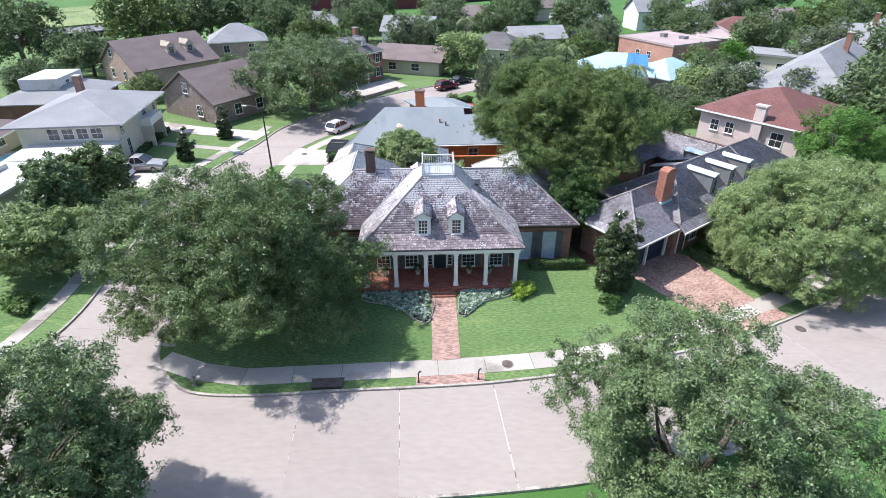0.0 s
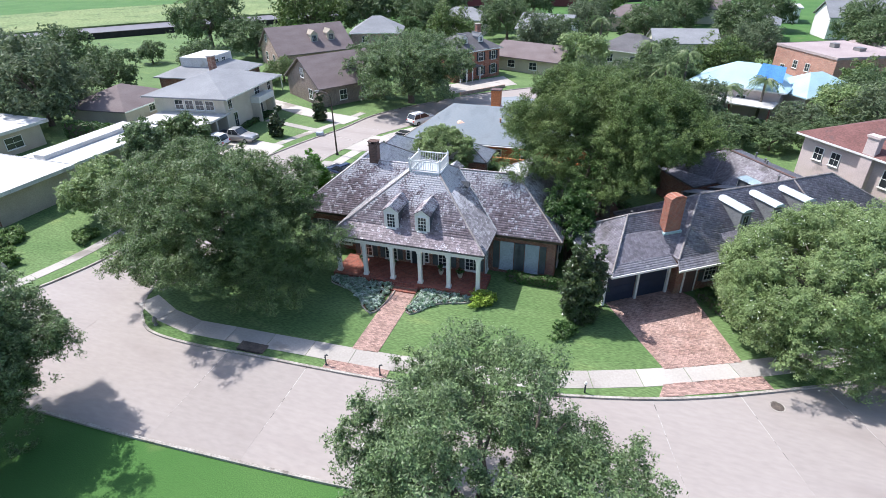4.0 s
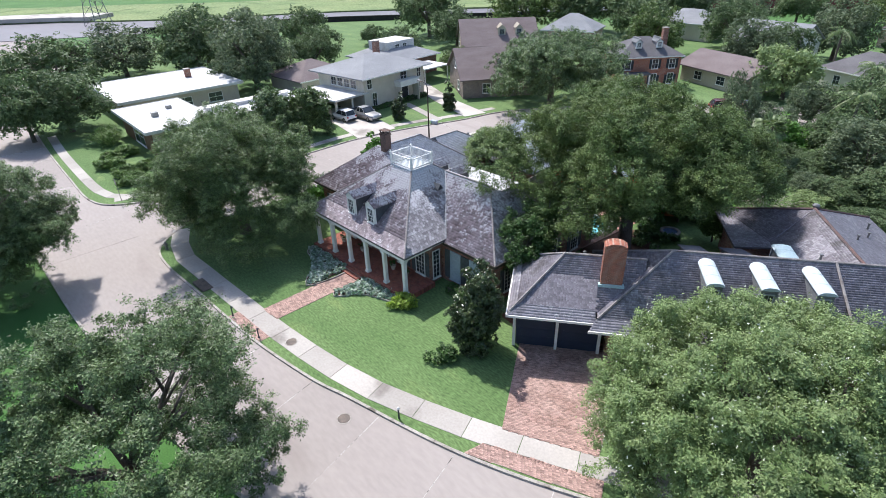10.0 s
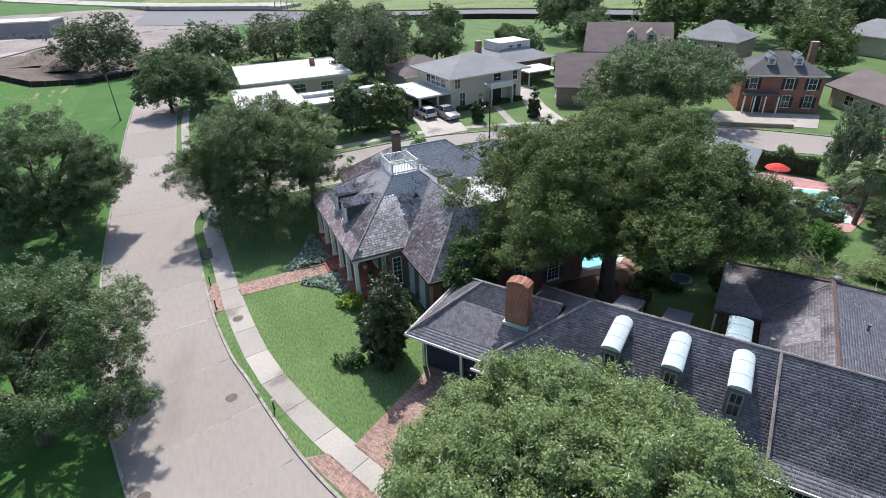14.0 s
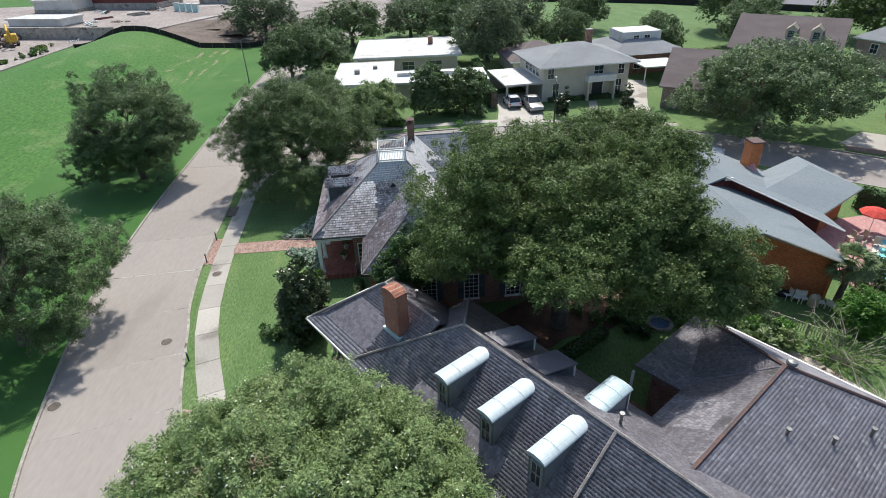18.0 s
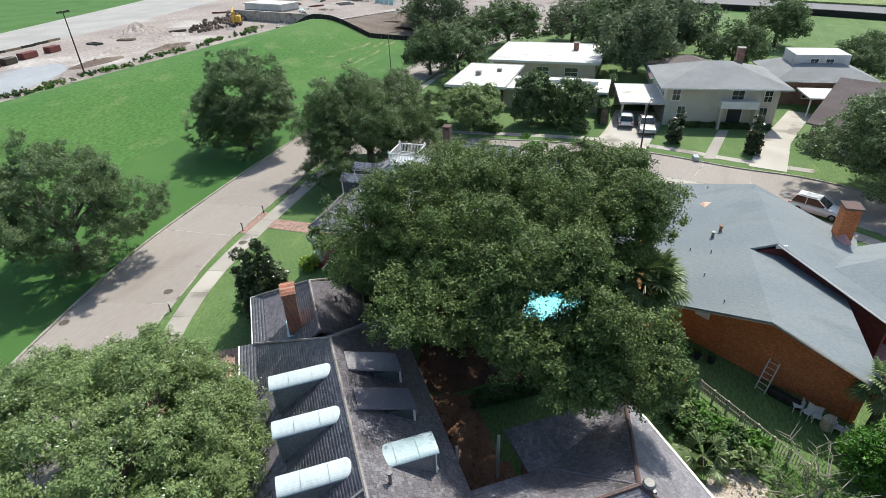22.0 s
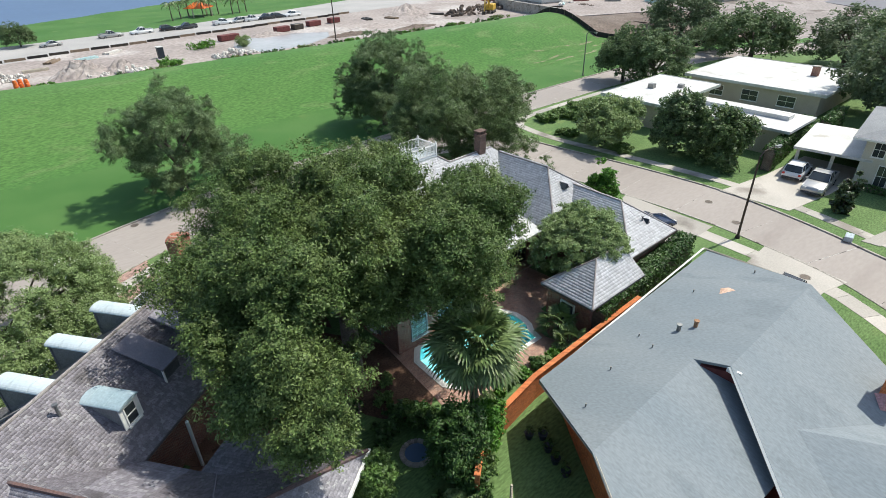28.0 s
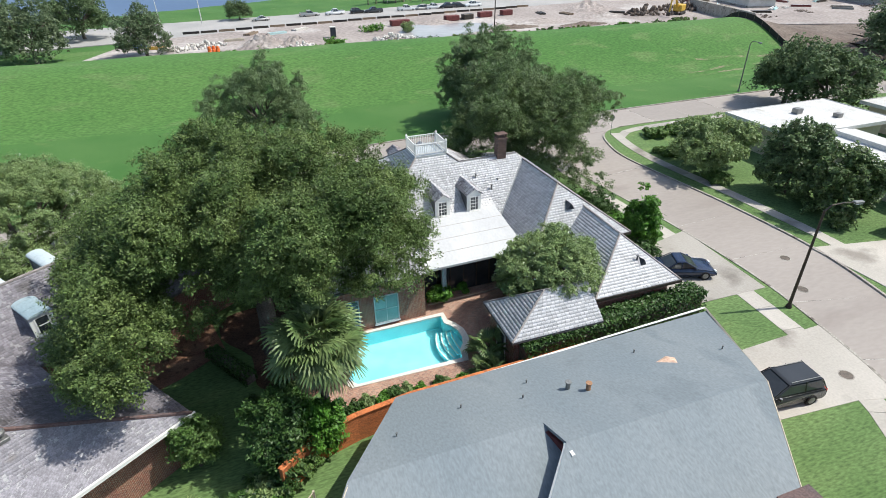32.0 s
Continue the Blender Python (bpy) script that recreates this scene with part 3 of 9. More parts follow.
GRASS_TUFT = mk("weed_leaves", (0.12, 0.19, 0.05), (0.18, 0.23, 0.08), 0.5, 4.0, 0.7, 0.0, island=0.4, through_light=0.2)
PALE_METAL = mk("pale_blue_white_sheet", (0.50, 0.57, 0.60), (0.58, 0.645, 0.67), 0.8, 9.0, 0.45, 0.1, c3=(0.50, 0.56, 0.58), c3_at=0.64, fine=0.08)
BRICK_TAUPE = brickwork("taupe_brick", (0.21, 0.165, 0.145), (0.26, 0.205, 0.18), (0.30, 0.26, 0.23))
BRICK_WARM = brickwork("salmon_brick", (0.40, 0.21, 0.16), (0.46, 0.25, 0.19), (0.44, 0.32, 0.26))
ROOF_MAUVE = mk("mauve_felt_roof", (0.34, 0.275, 0.27), (0.40, 0.33, 0.32), 0.2, 5.0, 0.9, 0.2, fine=0.15)
BRICK_RED = brickwork("warm_red_brick", (0.30, 0.10, 0.065), (0.36, 0.135, 0.085), (0.36, 0.24, 0.19))
# far crowns: distance haze is put into these greyer, flatter leaf colours
OAK_FAR = mk("hazed_far_oak_leaves", (0.102, 0.158, 0.066), (0.148, 0.205, 0.095), 0.3, 3.0, 0.6, 0.0, island=0.3, spec=0.3, through_light=0.32, fine=0.2)
GREY_FAR = mk("hazed_far_grey_leaves", (0.122, 0.168, 0.088), (0.166, 0.212, 0.118), 0.3, 3.0, 0.6, 0.0, island=0.3, spec=0.3, through_light=0.32, fine=0.2)
LIME = mk("lime_leaves", (0.24, 0.36, 0.045), (0.32, 0.42, 0.07), 0.8, 5.0, 0.5, 0.0, island=0.35, through_light=0.3)
GARAGE_BLUE = mk("navy_door_paint", (0.024, 0.034, 0.062), (0.03, 0.042, 0.074), 1.2, 12.0, 0.5, 0.05, fine=0.1)
DORMER_PALE = mk("pale_grey_joinery", (0.34, 0.36, 0.37), (0.28, 0.30, 0.31), 1.5, 14.0, 0.6, 0.1)
ZINC_BLUE = mk("blue_grey_sheet", (0.34, 0.44, 0.475), (0.42, 0.51, 0.54), 0.9, 9.0, 0.45, 0.1, metal=0.2, c3=(0.55, 0.63, 0.66), c3_at=0.58, s3=1.6, fine=0.12)
DORMER_CHEEK = mk("slate_grey_cheek", (0.085, 0.09, 0.1), (0.065, 0.068, 0.075), 1.5, 14.0, 0.7, 0.2)
DORMER_GREY = mk("grey_cheek", (0.22, 0.225, 0.23), (0.18, 0.185, 0.19), 1.5, 14.0, 0.6, 0.2)
SANDY = mk("sandy_bare_earth", (0.54, 0.47, 0.40), (0.45, 0.385, 0.32), 0.9, 14.0, 0.95, 0.5, place="World", c3=(0.2, 0.14, 0.09), c3_at=0.62, s3=2.2, fine=0.4)
LEAN_ROOF = mk("weathered_white_sheet", (0.58, 0.58, 0.585), (0.50, 0.50, 0.51), 0.6, 12.0, 0.6, 0.15, c3=(0.50, 0.49, 0.49), c3_at=0.64, s3=1.6, stretch=(1.0, 0.3, 1.0), fine=0.08)
LITTER = mk("rusty_leaf_litter", (0.20, 0.10, 0.065), (0.28, 0.165, 0.105), 0.9, 16.0, 0.95, 0.8, place="World", c3=(0.10, 0.055, 0.035), c3_at=0.58, s3=2.5, fine=0.5)


# ---- ground, levee, roads and pavements ----
def levee_height(x, y):
    """Flat by the houses, a grass levee to the south, low ground beyond it."""
    crest = -19.0 - 0.045 * (x + 60.0)
    d = y - crest
    up = np.clip((24.0 - d) / 22.5, 0, 1)
    up = up * up * (3 - 2 * up)
    down = np.clip((-d - 1.5) / 14.0, 0, 1)
    down = down * down * (3 - 2 * down)
    fade = np.clip((x + 112.0) / 20.0, 0, 1)
    h = 5.3 * up * fade * (1 - down) + 1.4 * down + 1.4 * (1 - fade) * up * (1 - down)
    wave = 0.12 * np.sin(x * 0.19) * np.sin(y * 0.27) * up
    shore = np.clip((-y - 151.0 + 0.53 * x) / 8.0, 0, 1)
    return h + wave - 2.2 * shore


POOL = [(2.35, 52.6), (8.6, 52.7), (9.4, 53.6), (9.5, 56.2), (8.9, 57.05), (2.45, 57.0), (2.3, 56.2), (1.95, 55.75), (1.78, 55.1), (1.8, 54.45), (2.05, 53.85), (2.4, 53.4)]
gx = np.unique(np.concatenate([[-2600, -1400, -800, -500, -350, -260, 170, 230, 320, 480, 800, 1400, 2600], np.arange(-210, 150, 3.0), [0.8, 0.81, 10.2, 10.21]]))
gy = np.unique(np.concatenate([[-2600, -1400, -700, -400, -260, 60, 120, 200, 320, 500, 900, 1500, 2600], np.arange(-212, 12, 2.0), np.arange(12, 48, 4.0), [51.8, 51.81, 58.0, 58.01]]))
GX, GY = np.meshgrid(gx, gy)
GZ = levee_height(GX, GY)
GZ[(GX > 0.805) & (GX < 10.205) & (GY > 51.805) & (GY < 58.005)] = -2.4
nx, ny = len(gx), len(gy)
cell = np.arange(ny * nx).reshape(ny, nx)
ground = indexed("ground", np.stack([GX, GY, GZ], -1).reshape(-1, 3), np.stack([cell[:-1, :-1], cell[:-1, 1:], cell[1:, 1:], cell[1:, :-1]], -1).reshape(-1, 4), [GRASS, LEVEE, MUD, YARD])
mid_x, mid_y = (GX[:-1, :-1] + GX[1:, 1:]) / 2, (GY[:-1, :-1] + GY[1:, 1:]) / 2
rough_side = (mid_y < -1.5 - 0.045 * (mid_x + 60.0) + 5.2 + 1.2 * np.sin(mid_x * 0.07)) & (mid_y > -60) & (mid_x > -120)
bare_side = (mid_x < np.interp(mid_y, [-34, -18, -2.6, 2, 14, 20], [-96, -91.6, -88.4, -94, -100, -112])) & (mid_x > -175) & (mid_y > -34) & (mid_y < 20)
yard_side = (mid_x < -116 - 0.4 * np.abs(mid_y - 6)) & (mid_x > -240) & (mid_y > -90) & (mid_y < 40)
ground.data.polygons.foreach_set("material_index", np.where(bare_side & (mid_x > -134), 2, np.where(yard_side, 3, rough_side)).reshape(-1).astype(np.int32))
tagged(ground, "rough green grass over flat ground and a long levee", "ground", kind="structure")

# wheel tracks worn into the grass at the foot of the levee
for (x0, y0), (x1, y1) in (((-60.0, 3.2), (-98.0, 2.0)), ((-60.5, 1.5), (-97.0, 0.6)), ((-66.0, -2.6), (-94.0, 0.2))):
    steps = np.linspace(0, 1, 60)
    tx, ty = x0 + (x1 - x0) * steps, y0 + (y1 - y0) * steps + 0.25 * np.sin(steps * 17.0)
    rows = np.stack([np.stack([tx, ty + side, levee_height(tx, ty + side) + 0.05], 1) for side in (-0.3, 0.3)], 1).reshape(-1, 3)
    strip = indexed("worn_track", rows, np.array([(2 * k, 2 * k + 2, 2 * k + 3, 2 * k + 1) for k in range(59)]), WORN)
    tagged(strip, "wheel track worn pale into the levee grass", "track", kind="structure")

N_KERB = [(-17.6, 25.6), (-15.5, 24.15), (-11.8, 23.85), (-6.0, 24.25), (-1.9, 24.5), (3.0, 24.9), (8.3, 25.75), (10.6, 26.4), (18.4, 28.5), (24.9, 31.3), (33.5, 35.9), (42.0, 41.8), (52.0, 50.5), (66.0, 65.0)]
S_KERB = [(-128.0, 36.0), (-100.0, 21.0), (-85.0, 17.0), (-72.0, 15.7), (-55.0, 15.4), (-37.7, 15.7), (-22.0, 16.1), (-12.0, 16.4), (-6.0, 16.75), (3.4, 17.5), (8.9, 18.3), (15.8, 19.9), (22.8, 21.9), (29.0, 24.5), (37.5, 29.0), (46.5, 35.2), (57.0, 44.5), (71.5, 59.5)]
W_KERB = [(-126.0, 43.0), (-99.0, 28.5), (-84.0, 24.0), (-72.0, 22.9), (-56.0, 22.3), (-42.0, 22.2), (-32.5, 22.4), (-29.0, 24.3), (-27.3, 28.4), (-26.8, 32.5), (-27.6, 39.6), (-28.4, 46.6), (-28.6, 55.0), (-27.0, 63.0), (-24.8, 70.0), (-23.2, 77.5), (-18.0, 86.0), (-11.0, 94.5), (-3.0, 101.5), (6.0, 107.5), (22.0, 114.0), (50.0, 122.0)]
E_KERB = [(-17.6, 25.6), (-19.3, 28.5), (-19.7, 35.4), (-20.2, 40.8), (-20.9, 46.5), (-21.2, 52.5), (-21.15, 57.0), (-20.55, 61.6), (-19.3, 67.4), (-16.5, 72.9), (-13.0, 78.5), (-7.5, 85.0), (0.0, 93.5), (8.0, 100.5), (24.0, 107.0), (52.0, 115.0)]
n_line, s_line, w_line, e_line = (spline(p, 0.8) for p in (N_KERB, S_KERB, W_KERB, E_KERB))

road = thing("road", label="pale worn concrete residential street with sealed joints", category="road", kind="structure")
bed = np.vstack([n_line[::-1], e_line[1:], w_line[::-1], s_line])
part("road_bed", prism([tuple(p) for p in bed], -0.3, 0.018), CONCRETE, road)


def slabs(left, right, joints):
    """One-lane concrete slabs between two edges, with a sealed joint at each length given along the left one."""
    run = np.concatenate([[0], np.cumsum(np.linalg.norm(np.diff(left, axis=0), axis=1))])
    joints = [j for j in joints if j < run[-1]]
    for k, (j0, j1) in enumerate(zip(joints, joints[1:])):
        us = np.linspace(j0 + 0.025, j1 - 0.025, 5)
        a = np.stack([np.interp(us, run, left[:, i]) for i in (0, 1)], 1)
        b = np.array([right[int(np.argmin(np.linalg.norm(right - p, axis=1)))] for p in a])
        # keep both ends square to the joint lines
        b = b[0] + (b[-1] - b[0]) * np.linspace(0, 1, 5)[:, None] if np.linalg.norm(b[-1] - b[0]) > 1.5 else b
        if np.linalg.norm(b[-1] - b[0]) < 1.5 or np.linalg.norm(a[0] - b[0]) > 10.5:
            continue
        outline = [tuple(p) for p in a] + [tuple(p) for p in b[::-1]]
        part("slab", prism(outline, -0.1, 0.03 + 0.003 * (k % 2)), CONCRETE, road)
        way = (a[-1] - a[-2]) / np.linalg.norm(a[-1] - a[-2]) * 0.07
        part("joint", prism([tuple(a[-1] - way * 0.4), tuple(a[-1] + way), tuple(b[-1] + way), tuple(b[-1] - way * 0.4)], -0.05, 0.0275), JOINT, road)


def lengths_at(line, xs):
    """Lengths along a line at which it reaches the given x."""
    run = np.concatenate([[0], np.cumsum(np.linalg.norm(np.diff(line, axis=0), axis=1))])
    return [float(run[int(np.argmin(np.abs(line[:, 0] - x)))]) for x in xs]


front_n = spline(N_KERB[1:], 0.2)
far_n = spline([(-19.5, 24.0), (-27.0, 23.3), (-42.0, 22.2), (-56.0, 22.3), (-72.0, 22.9), (-84.0, 24.0)], 0.3)
fine_s, fine_w = spline(S_KERB, 0.2), spline(W_KERB, 0.2)
slabs(front_n, fine_s, lengths_at(front_n, [-14.8, -8.5, -2.7, 3.0, 8.3, 13.4, 18.3, 23.2, 28.0, 32.8, 37.4, 42.0, 46.5, 51.0, 55.0, 59.0]))
slabs(far_n, fine_s, [0.5 + 6.2 * i for i in range(12)])
slabs(spline(E_KERB[1:], 0.2), fine_w, [1.5 + 5.9 * i for i in range(22)])


def kerb(name, line, side, width=0.17, top=0.15):
    kerb_ob = part(name, band(line, offset(line, side * width), -0.2, top), KERB)
    return tagged(kerb_ob, "weathered concrete kerb along the street", "kerb", kind="structure")


kerb("kerb", n_line, 1)
kerb("kerb", s_line, -1)
kerb("kerb", w_line, 1)
kerb("kerb", e_line, -1)

# the block of the house stands a little above the road, with the pool cut out of it
from mathutils.geometry import tessellate_polygon
lot = [tuple(p) for p in np.vstack([offset(n_line, 0.17)[::-1], offset(e_line, -0.17)[1:]])] + [(66, 116), (80, 80)]
flat = [[Vector((x, y, 0)) for x, y in lot], [Vector((x, y, 0)) for x, y in POOL]]
lot_tris = tessellate_polygon(flat)
all_pts = [(v.x, v.y, 0.1) for ring in flat for v in ring]
lot_ob = piece("lawn", all_pts, [tuple(t) for t in lot_tris], LAWN)
tagged(lot_ob, "mown bright green lawn round the houses", "lawn", kind="structure")
west_lot = [tuple(p) for p in offset(w_line, 0.17)] + [(40, 170), (-150, 170), (-150, 60)]
tagged(part("lawn", prism(west_lot, -0.2, 0.09), LAWN), "mown bright green lawns across the street", "lawn", kind="structure")


def paving(name, line, d0, d1, top, step, label, material=None, skip=()):
    """A pavement of cast bays along a line."""
    p = thing(name, label=label, category="pavement", kind="structure")
    nodes = even(line, step)
    a, b = offset(nodes, d0), offset(nodes, d1)
    for i in range(len(nodes) - 1):
        if i in skip:
            continue
        q = [a[i], a[i + 1], b[i + 1], b[i]]
        m = sum(q) / 4
        part("bay", prism([tuple(v + (m - v) * 0.012) for v in q], -0.1, top), material or WALKWAY, p)
    return p


front_walk = spline([(-18.4, 27.2), (-14.0, 25.6), (-9.0, 25.75), (-2.0, 26.2), (2.0, 26.5), (8.0, 27.25), (12.5, 28.3), (18.7, 30.6), (24.5, 33.4), (33.0, 38.2), (41.0, 44.0)], 0.6)
paving("pavement", front_walk, -0.77, 0.77, 0.125, 3.0, "stained pale concrete pavement beside the front lawn")
paving("pavement", spline([(-18.9, 28.5), (-18.5, 35), (-18.7, 41), (-19.2, 47), (-19.3, 52.5), (-18.8, 57), (-18.4, 62.0), (-17.4, 67.6), (-14.7, 72.6), (-11.2, 77.5), (-5.7, 83.9)], 0.6), -0.72, 0.72, 0.125, 2.4, "pale concrete pavement beside the side street")
paving("pavement", spline([(-30.6, 24.4), (-29.6, 29), (-29.4, 34), (-30.0, 40), (-30.6, 46.6), (-30.9, 55), (-29.4, 63.3), (-27.2, 70.6), (-25.6, 78.0)], 0.6), -0.6, 0.6, 0.125, 2.4, "pale concrete pavement across the street")
paving("pavement", spline([(-30.3, 26.0), (-32.4, 24.3), (-36.0, 23.75), (-42.0, 23.6), (-52.0, 23.6), (-62.0, 24.0)], 0.6), -0.55, 0.55, 0.12, 2.4, "pale concrete pavement round the corner lawn")
for name, pts, label in (
    ("driveway", [(-28.5, 54.4), (-28.6, 60.8), (-38.5, 62.6), (-44.5, 62.6), (-44.5, 56.5), (-36.0, 55.8)], "wide pale concrete driveway with parked vehicles"),
    ("driveway", [(-25.6, 71.6), (-24.7, 75.2), (-34.5, 77.4), (-48.0, 82.5), (-49.0, 79.8), (-36.0, 74.6)], "long pale concrete driveway"),
    ("driveway", [(-20.35, 62.0), (-14.0, 62.2), (-8.6, 62.4), (-7.6, 66.9), (-11.4, 67.2), (-16.6, 67.6), (-19.2, 68.3)], "pale concrete driveway beside the grey-roofed house"),
    ("driveway", [(-21.0, 48.5), (-13.0, 50.5), (-11.2, 57.4), (-20.6, 57.5)], "pale concrete driveway with a parked blue car"),
    ("garden_path", [(-26.9, 67.0), (-27.0, 68.3), (-38.0, 70.9), (-38.0, 69.7)], "narrow pale concrete garden path"),
    ("driveway", [(8.0, 100.6), (13.0, 103.0), (17.0, 94.0), (12.0, 92.0)], "pale concrete driveway"),
    ("driveway", [(-16.0, 92.8), (-6.6, 102.6), (-10.6, 108.6), (-19.3, 98.2)], "pale concrete forecourt"),
):
    tagged(part(name, prism(pts, -0.1, 0.135), WALKWAY), label, "driveway" if name == "driveway" else "path", kind="structure")

# shade-thinned soil below the big oaks and the rear garden
for pts, label in (
    ([(tuple(q)) for q in spline([(12.5, 47.0), (16.0, 47.6), (16.4, 49.9), (14.6, 52.4), (14.4, 55.0), (12.6, 57.0), (10.7, 56.5), (10.0, 51.5), (12.5, 47.0)], 0.8)[:-1]], "brown leaf litter below the oak"),
    ([(17.2, 47.3), (20.6, 48.6), (23.2, 51.4), (21.4, 54.4), (18.6, 53.0), (16.1, 51.2)], "rust-brown leaf litter in the courtyard corner"),
    ([(11.8, 38.9), (14.2, 38.6), (13.6, 43.5), (11.8, 47.0), (10.9, 44.0)], "brown leaf litter between the houses"),
):
    tagged(part("soil", prism(pts, -0.1, 0.118 if "rust" in label else 0.112), LITTER if "rust" in label else SOIL), label, "soil", kind="structure")

# pool basin, steps, coping and brick terrace
patio = thing("patio", label="red brick terrace round the pool", category="patio", kind="structure")
ring = [(-3.6, 49.5), (3.2, 49.5), (3.2, 50.9), (10.2, 50.9), (10.9, 58.4), (0.2, 59.3), (-0.2, 55.2), (-4.0, 55.0)]
ptris = tessellate_polygon([[Vector((x, y, 0)) for x, y in ring], [Vector((x, y, 0)) for x, y in POOL]])
piece("paving", [(x, y, 0.13) for x, y in ring + POOL], [tuple(t) for t in ptris], PATIO, patio)
pool = thing("swimming_pool", label="turquoise swimming pool with white coping and corner steps", category="pool")
n = len(POOL)
basin = [(x, y, 0.12) for x, y in POOL] + [(x, y, -1.5) for x, y in POOL]
piece("basin", basin, [(i, (i + 1) % n, n + (i + 1) % n, n + i) for i in range(n)] + [tuple(range(n, 2 * n))], PLASTER, pool)
inner = np.array(POOL)
mid = inner.mean(axis=0)
closed = np.vstack([inner, inner[:1]])
outer = closed + (closed - mid) / np.linalg.norm(closed - mid, axis=1)[:, None] * 0.42
part("coping", band(closed, outer, 0.06, 0.175), COPING, pool)
for k, reach in enumerate((1.5, 1.12, 0.76, 0.42)):
    half = 1.5 - 0.16 * k
    bow = [(1.85 + reach * (0.72 + 0.28 * math.cos(1.45 * v)), 54.9 + half * v) for v in np.linspace(-1, 1, 13)]
    tread = part("step", prism([(1.84, 54.9 - half * 0.8)] + bow + [(1.84, 54.9 + half * 0.8)], -1.45, -0.95 + 0.2 * k), PLASTER, pool)
    nose = np.array(bow)
    part("nosing", band(nose, offset(nose, 0.09), -0.95 + 0.2 * k, -0.94 + 0.2 * k), COPING, tread)
water = piece("water", [(x, y, 0.0) for x, y in POOL], [tuple(range(n))], WATER, pool)
water.visible_shadow = False


# ---- roofs, walls and windows ----
def spans(poly, v):
    """Where a level line crosses a flat polygon."""
    xs = []
    for (a, b), (c, d) in zip(poly, poly[1:] + poly[:1]):
        if (b <= v < d) or (d <= v < b):
            xs.append(a + (v - b) / (d - b) * (c - a))
    xs.sort()
    return list(zip(xs[::2], xs[1::2]))


def slate_quads(pts, width, rows, thick, seed, nudge=0.3):
    """Overlapping slates on a slope; the first two points are its eave."""
    rng = random.Random(seed)
    p = [Vector(q) for q in pts]
    u = (p[1] - p[0]).normalized()
    nrm = None
    for q in p[2:]:
        c = u.cross(q - p[0])
        if c.length > 1e-3:
            nrm = c.normalized()
            break
    if nrm.z < 0:
        nrm = -nrm
    v = nrm.cross(u)
    if v.z < 0:
        v = -v
    flat = [((q - p[0]).dot(u), (q - p[0]).dot(v)) for q in p]
    lo, hi = min(b for a, b in flat), max(b for a, b in flat)
    out = []
    k, y = 0, lo
    while y < hi - 0.02:
        for a, b in spans(flat, min(y + rows * 0.5, hi - 0.01)):
            x = a - (width * 0.5 if k % 2 else 0)
            while x < b:
                w = width * (1 + nudge * (rng.random() - 0.5))
                x0, x1 = max(a, x) + 0.009, min(b, x + w) - 0.009
                x += w
                if x1 - x0 < 0.04:
                    continue
                t = thick * (0.75 + 0.6 * rng.random())
                dy = 0.012 * (rng.random() - 0.5)
                e0, e1 = p[0] + u * x0 + v * (y + dy), p[0] + u * x1 + v * (y + dy)
                g0, g1 = p[0] + u * x0 + v * (y + rows + 0.03), p[0] + u * x1 + v * (y + rows + 0.03)
                out.append((e0, e1, g0, g1, nrm, t))
        y += rows
        k += 1
    return out


def slates(name, planes, material, parent, width=0.3, rows=0.22, thick=0.022, seed=1, label="", near=None):
    """Slates on many slopes; those inside near (x0, x1, y0, y1) are pieces of their own, up to 300."""
    rows_out, faces = [], []
    shared = {}
    single = 0
    for i, pts in enumerate(planes):
        for e0, e1, g0, g1, nrm, t in slate_quads(pts, width, rows, thick, seed + i):
            c = [e0, e1, e0 + nrm * t, e1 + nrm * t, g0 + nrm * min(0.006, 0.3 * t), g1 + nrm * min(0.006, 0.3 * t)]
            mid = (e0 + g1) / 2
            if near and single < 300 and near[0] < mid.x < near[1] and near[2] < mid.y < near[3]:
                ob = piece("slate", [tuple(q - e0) for q in c], [(2, 3, 5, 4), (0, 1, 3, 2), (0, 2, 4), (1, 5, 3)], material, parent)
                ob.location = e0
                single += 1
                continue
            b = len(rows_out)
            rows_out += c
            faces += [(b + 2, b + 3, b + 5, b + 4), (b, b + 1, b + 3, b + 2)]
    v = np.array([tuple(q) for q in rows_out], dtype=np.float32)
    ob = indexed(name, v, np.array(faces, dtype=np.int32), material, parent, label)
    return tagged(ob, kind="stuff")


def deck(name, planes, material, parent, thick=0.14, label=""):
    """The boards below the slates: each slope a part with thickness; gives the first."""
    first = None
    for pts in planes:
        bm = bmesh.new()
        top = [bm.verts.new(q) for q in pts]
        low = [bm.verts.new((q[0], q[1], q[2] - thick)) for q in pts]
        bm.faces.new(top)
        bm.faces.new(low[::-1])
        for i in range(len(top)):
            j = (i + 1) % len(top)
            bm.faces.new((low[i], low[j], top[j], top[i]))
        bmesh.ops.recalc_face_normals(bm, faces=bm.faces)
        slope = part(name, bm, material, parent, label)
        first = first or slope
    return first


def ridge(lines, material, parent, r=0.09):
    for a, b in lines:
        a, b = Vector(a), Vector(b)
        part("ridge_cap", tube([a + Vector((0, 0, 0.02)), b + Vector((0, 0, 0.02))], r, 6), material, parent)


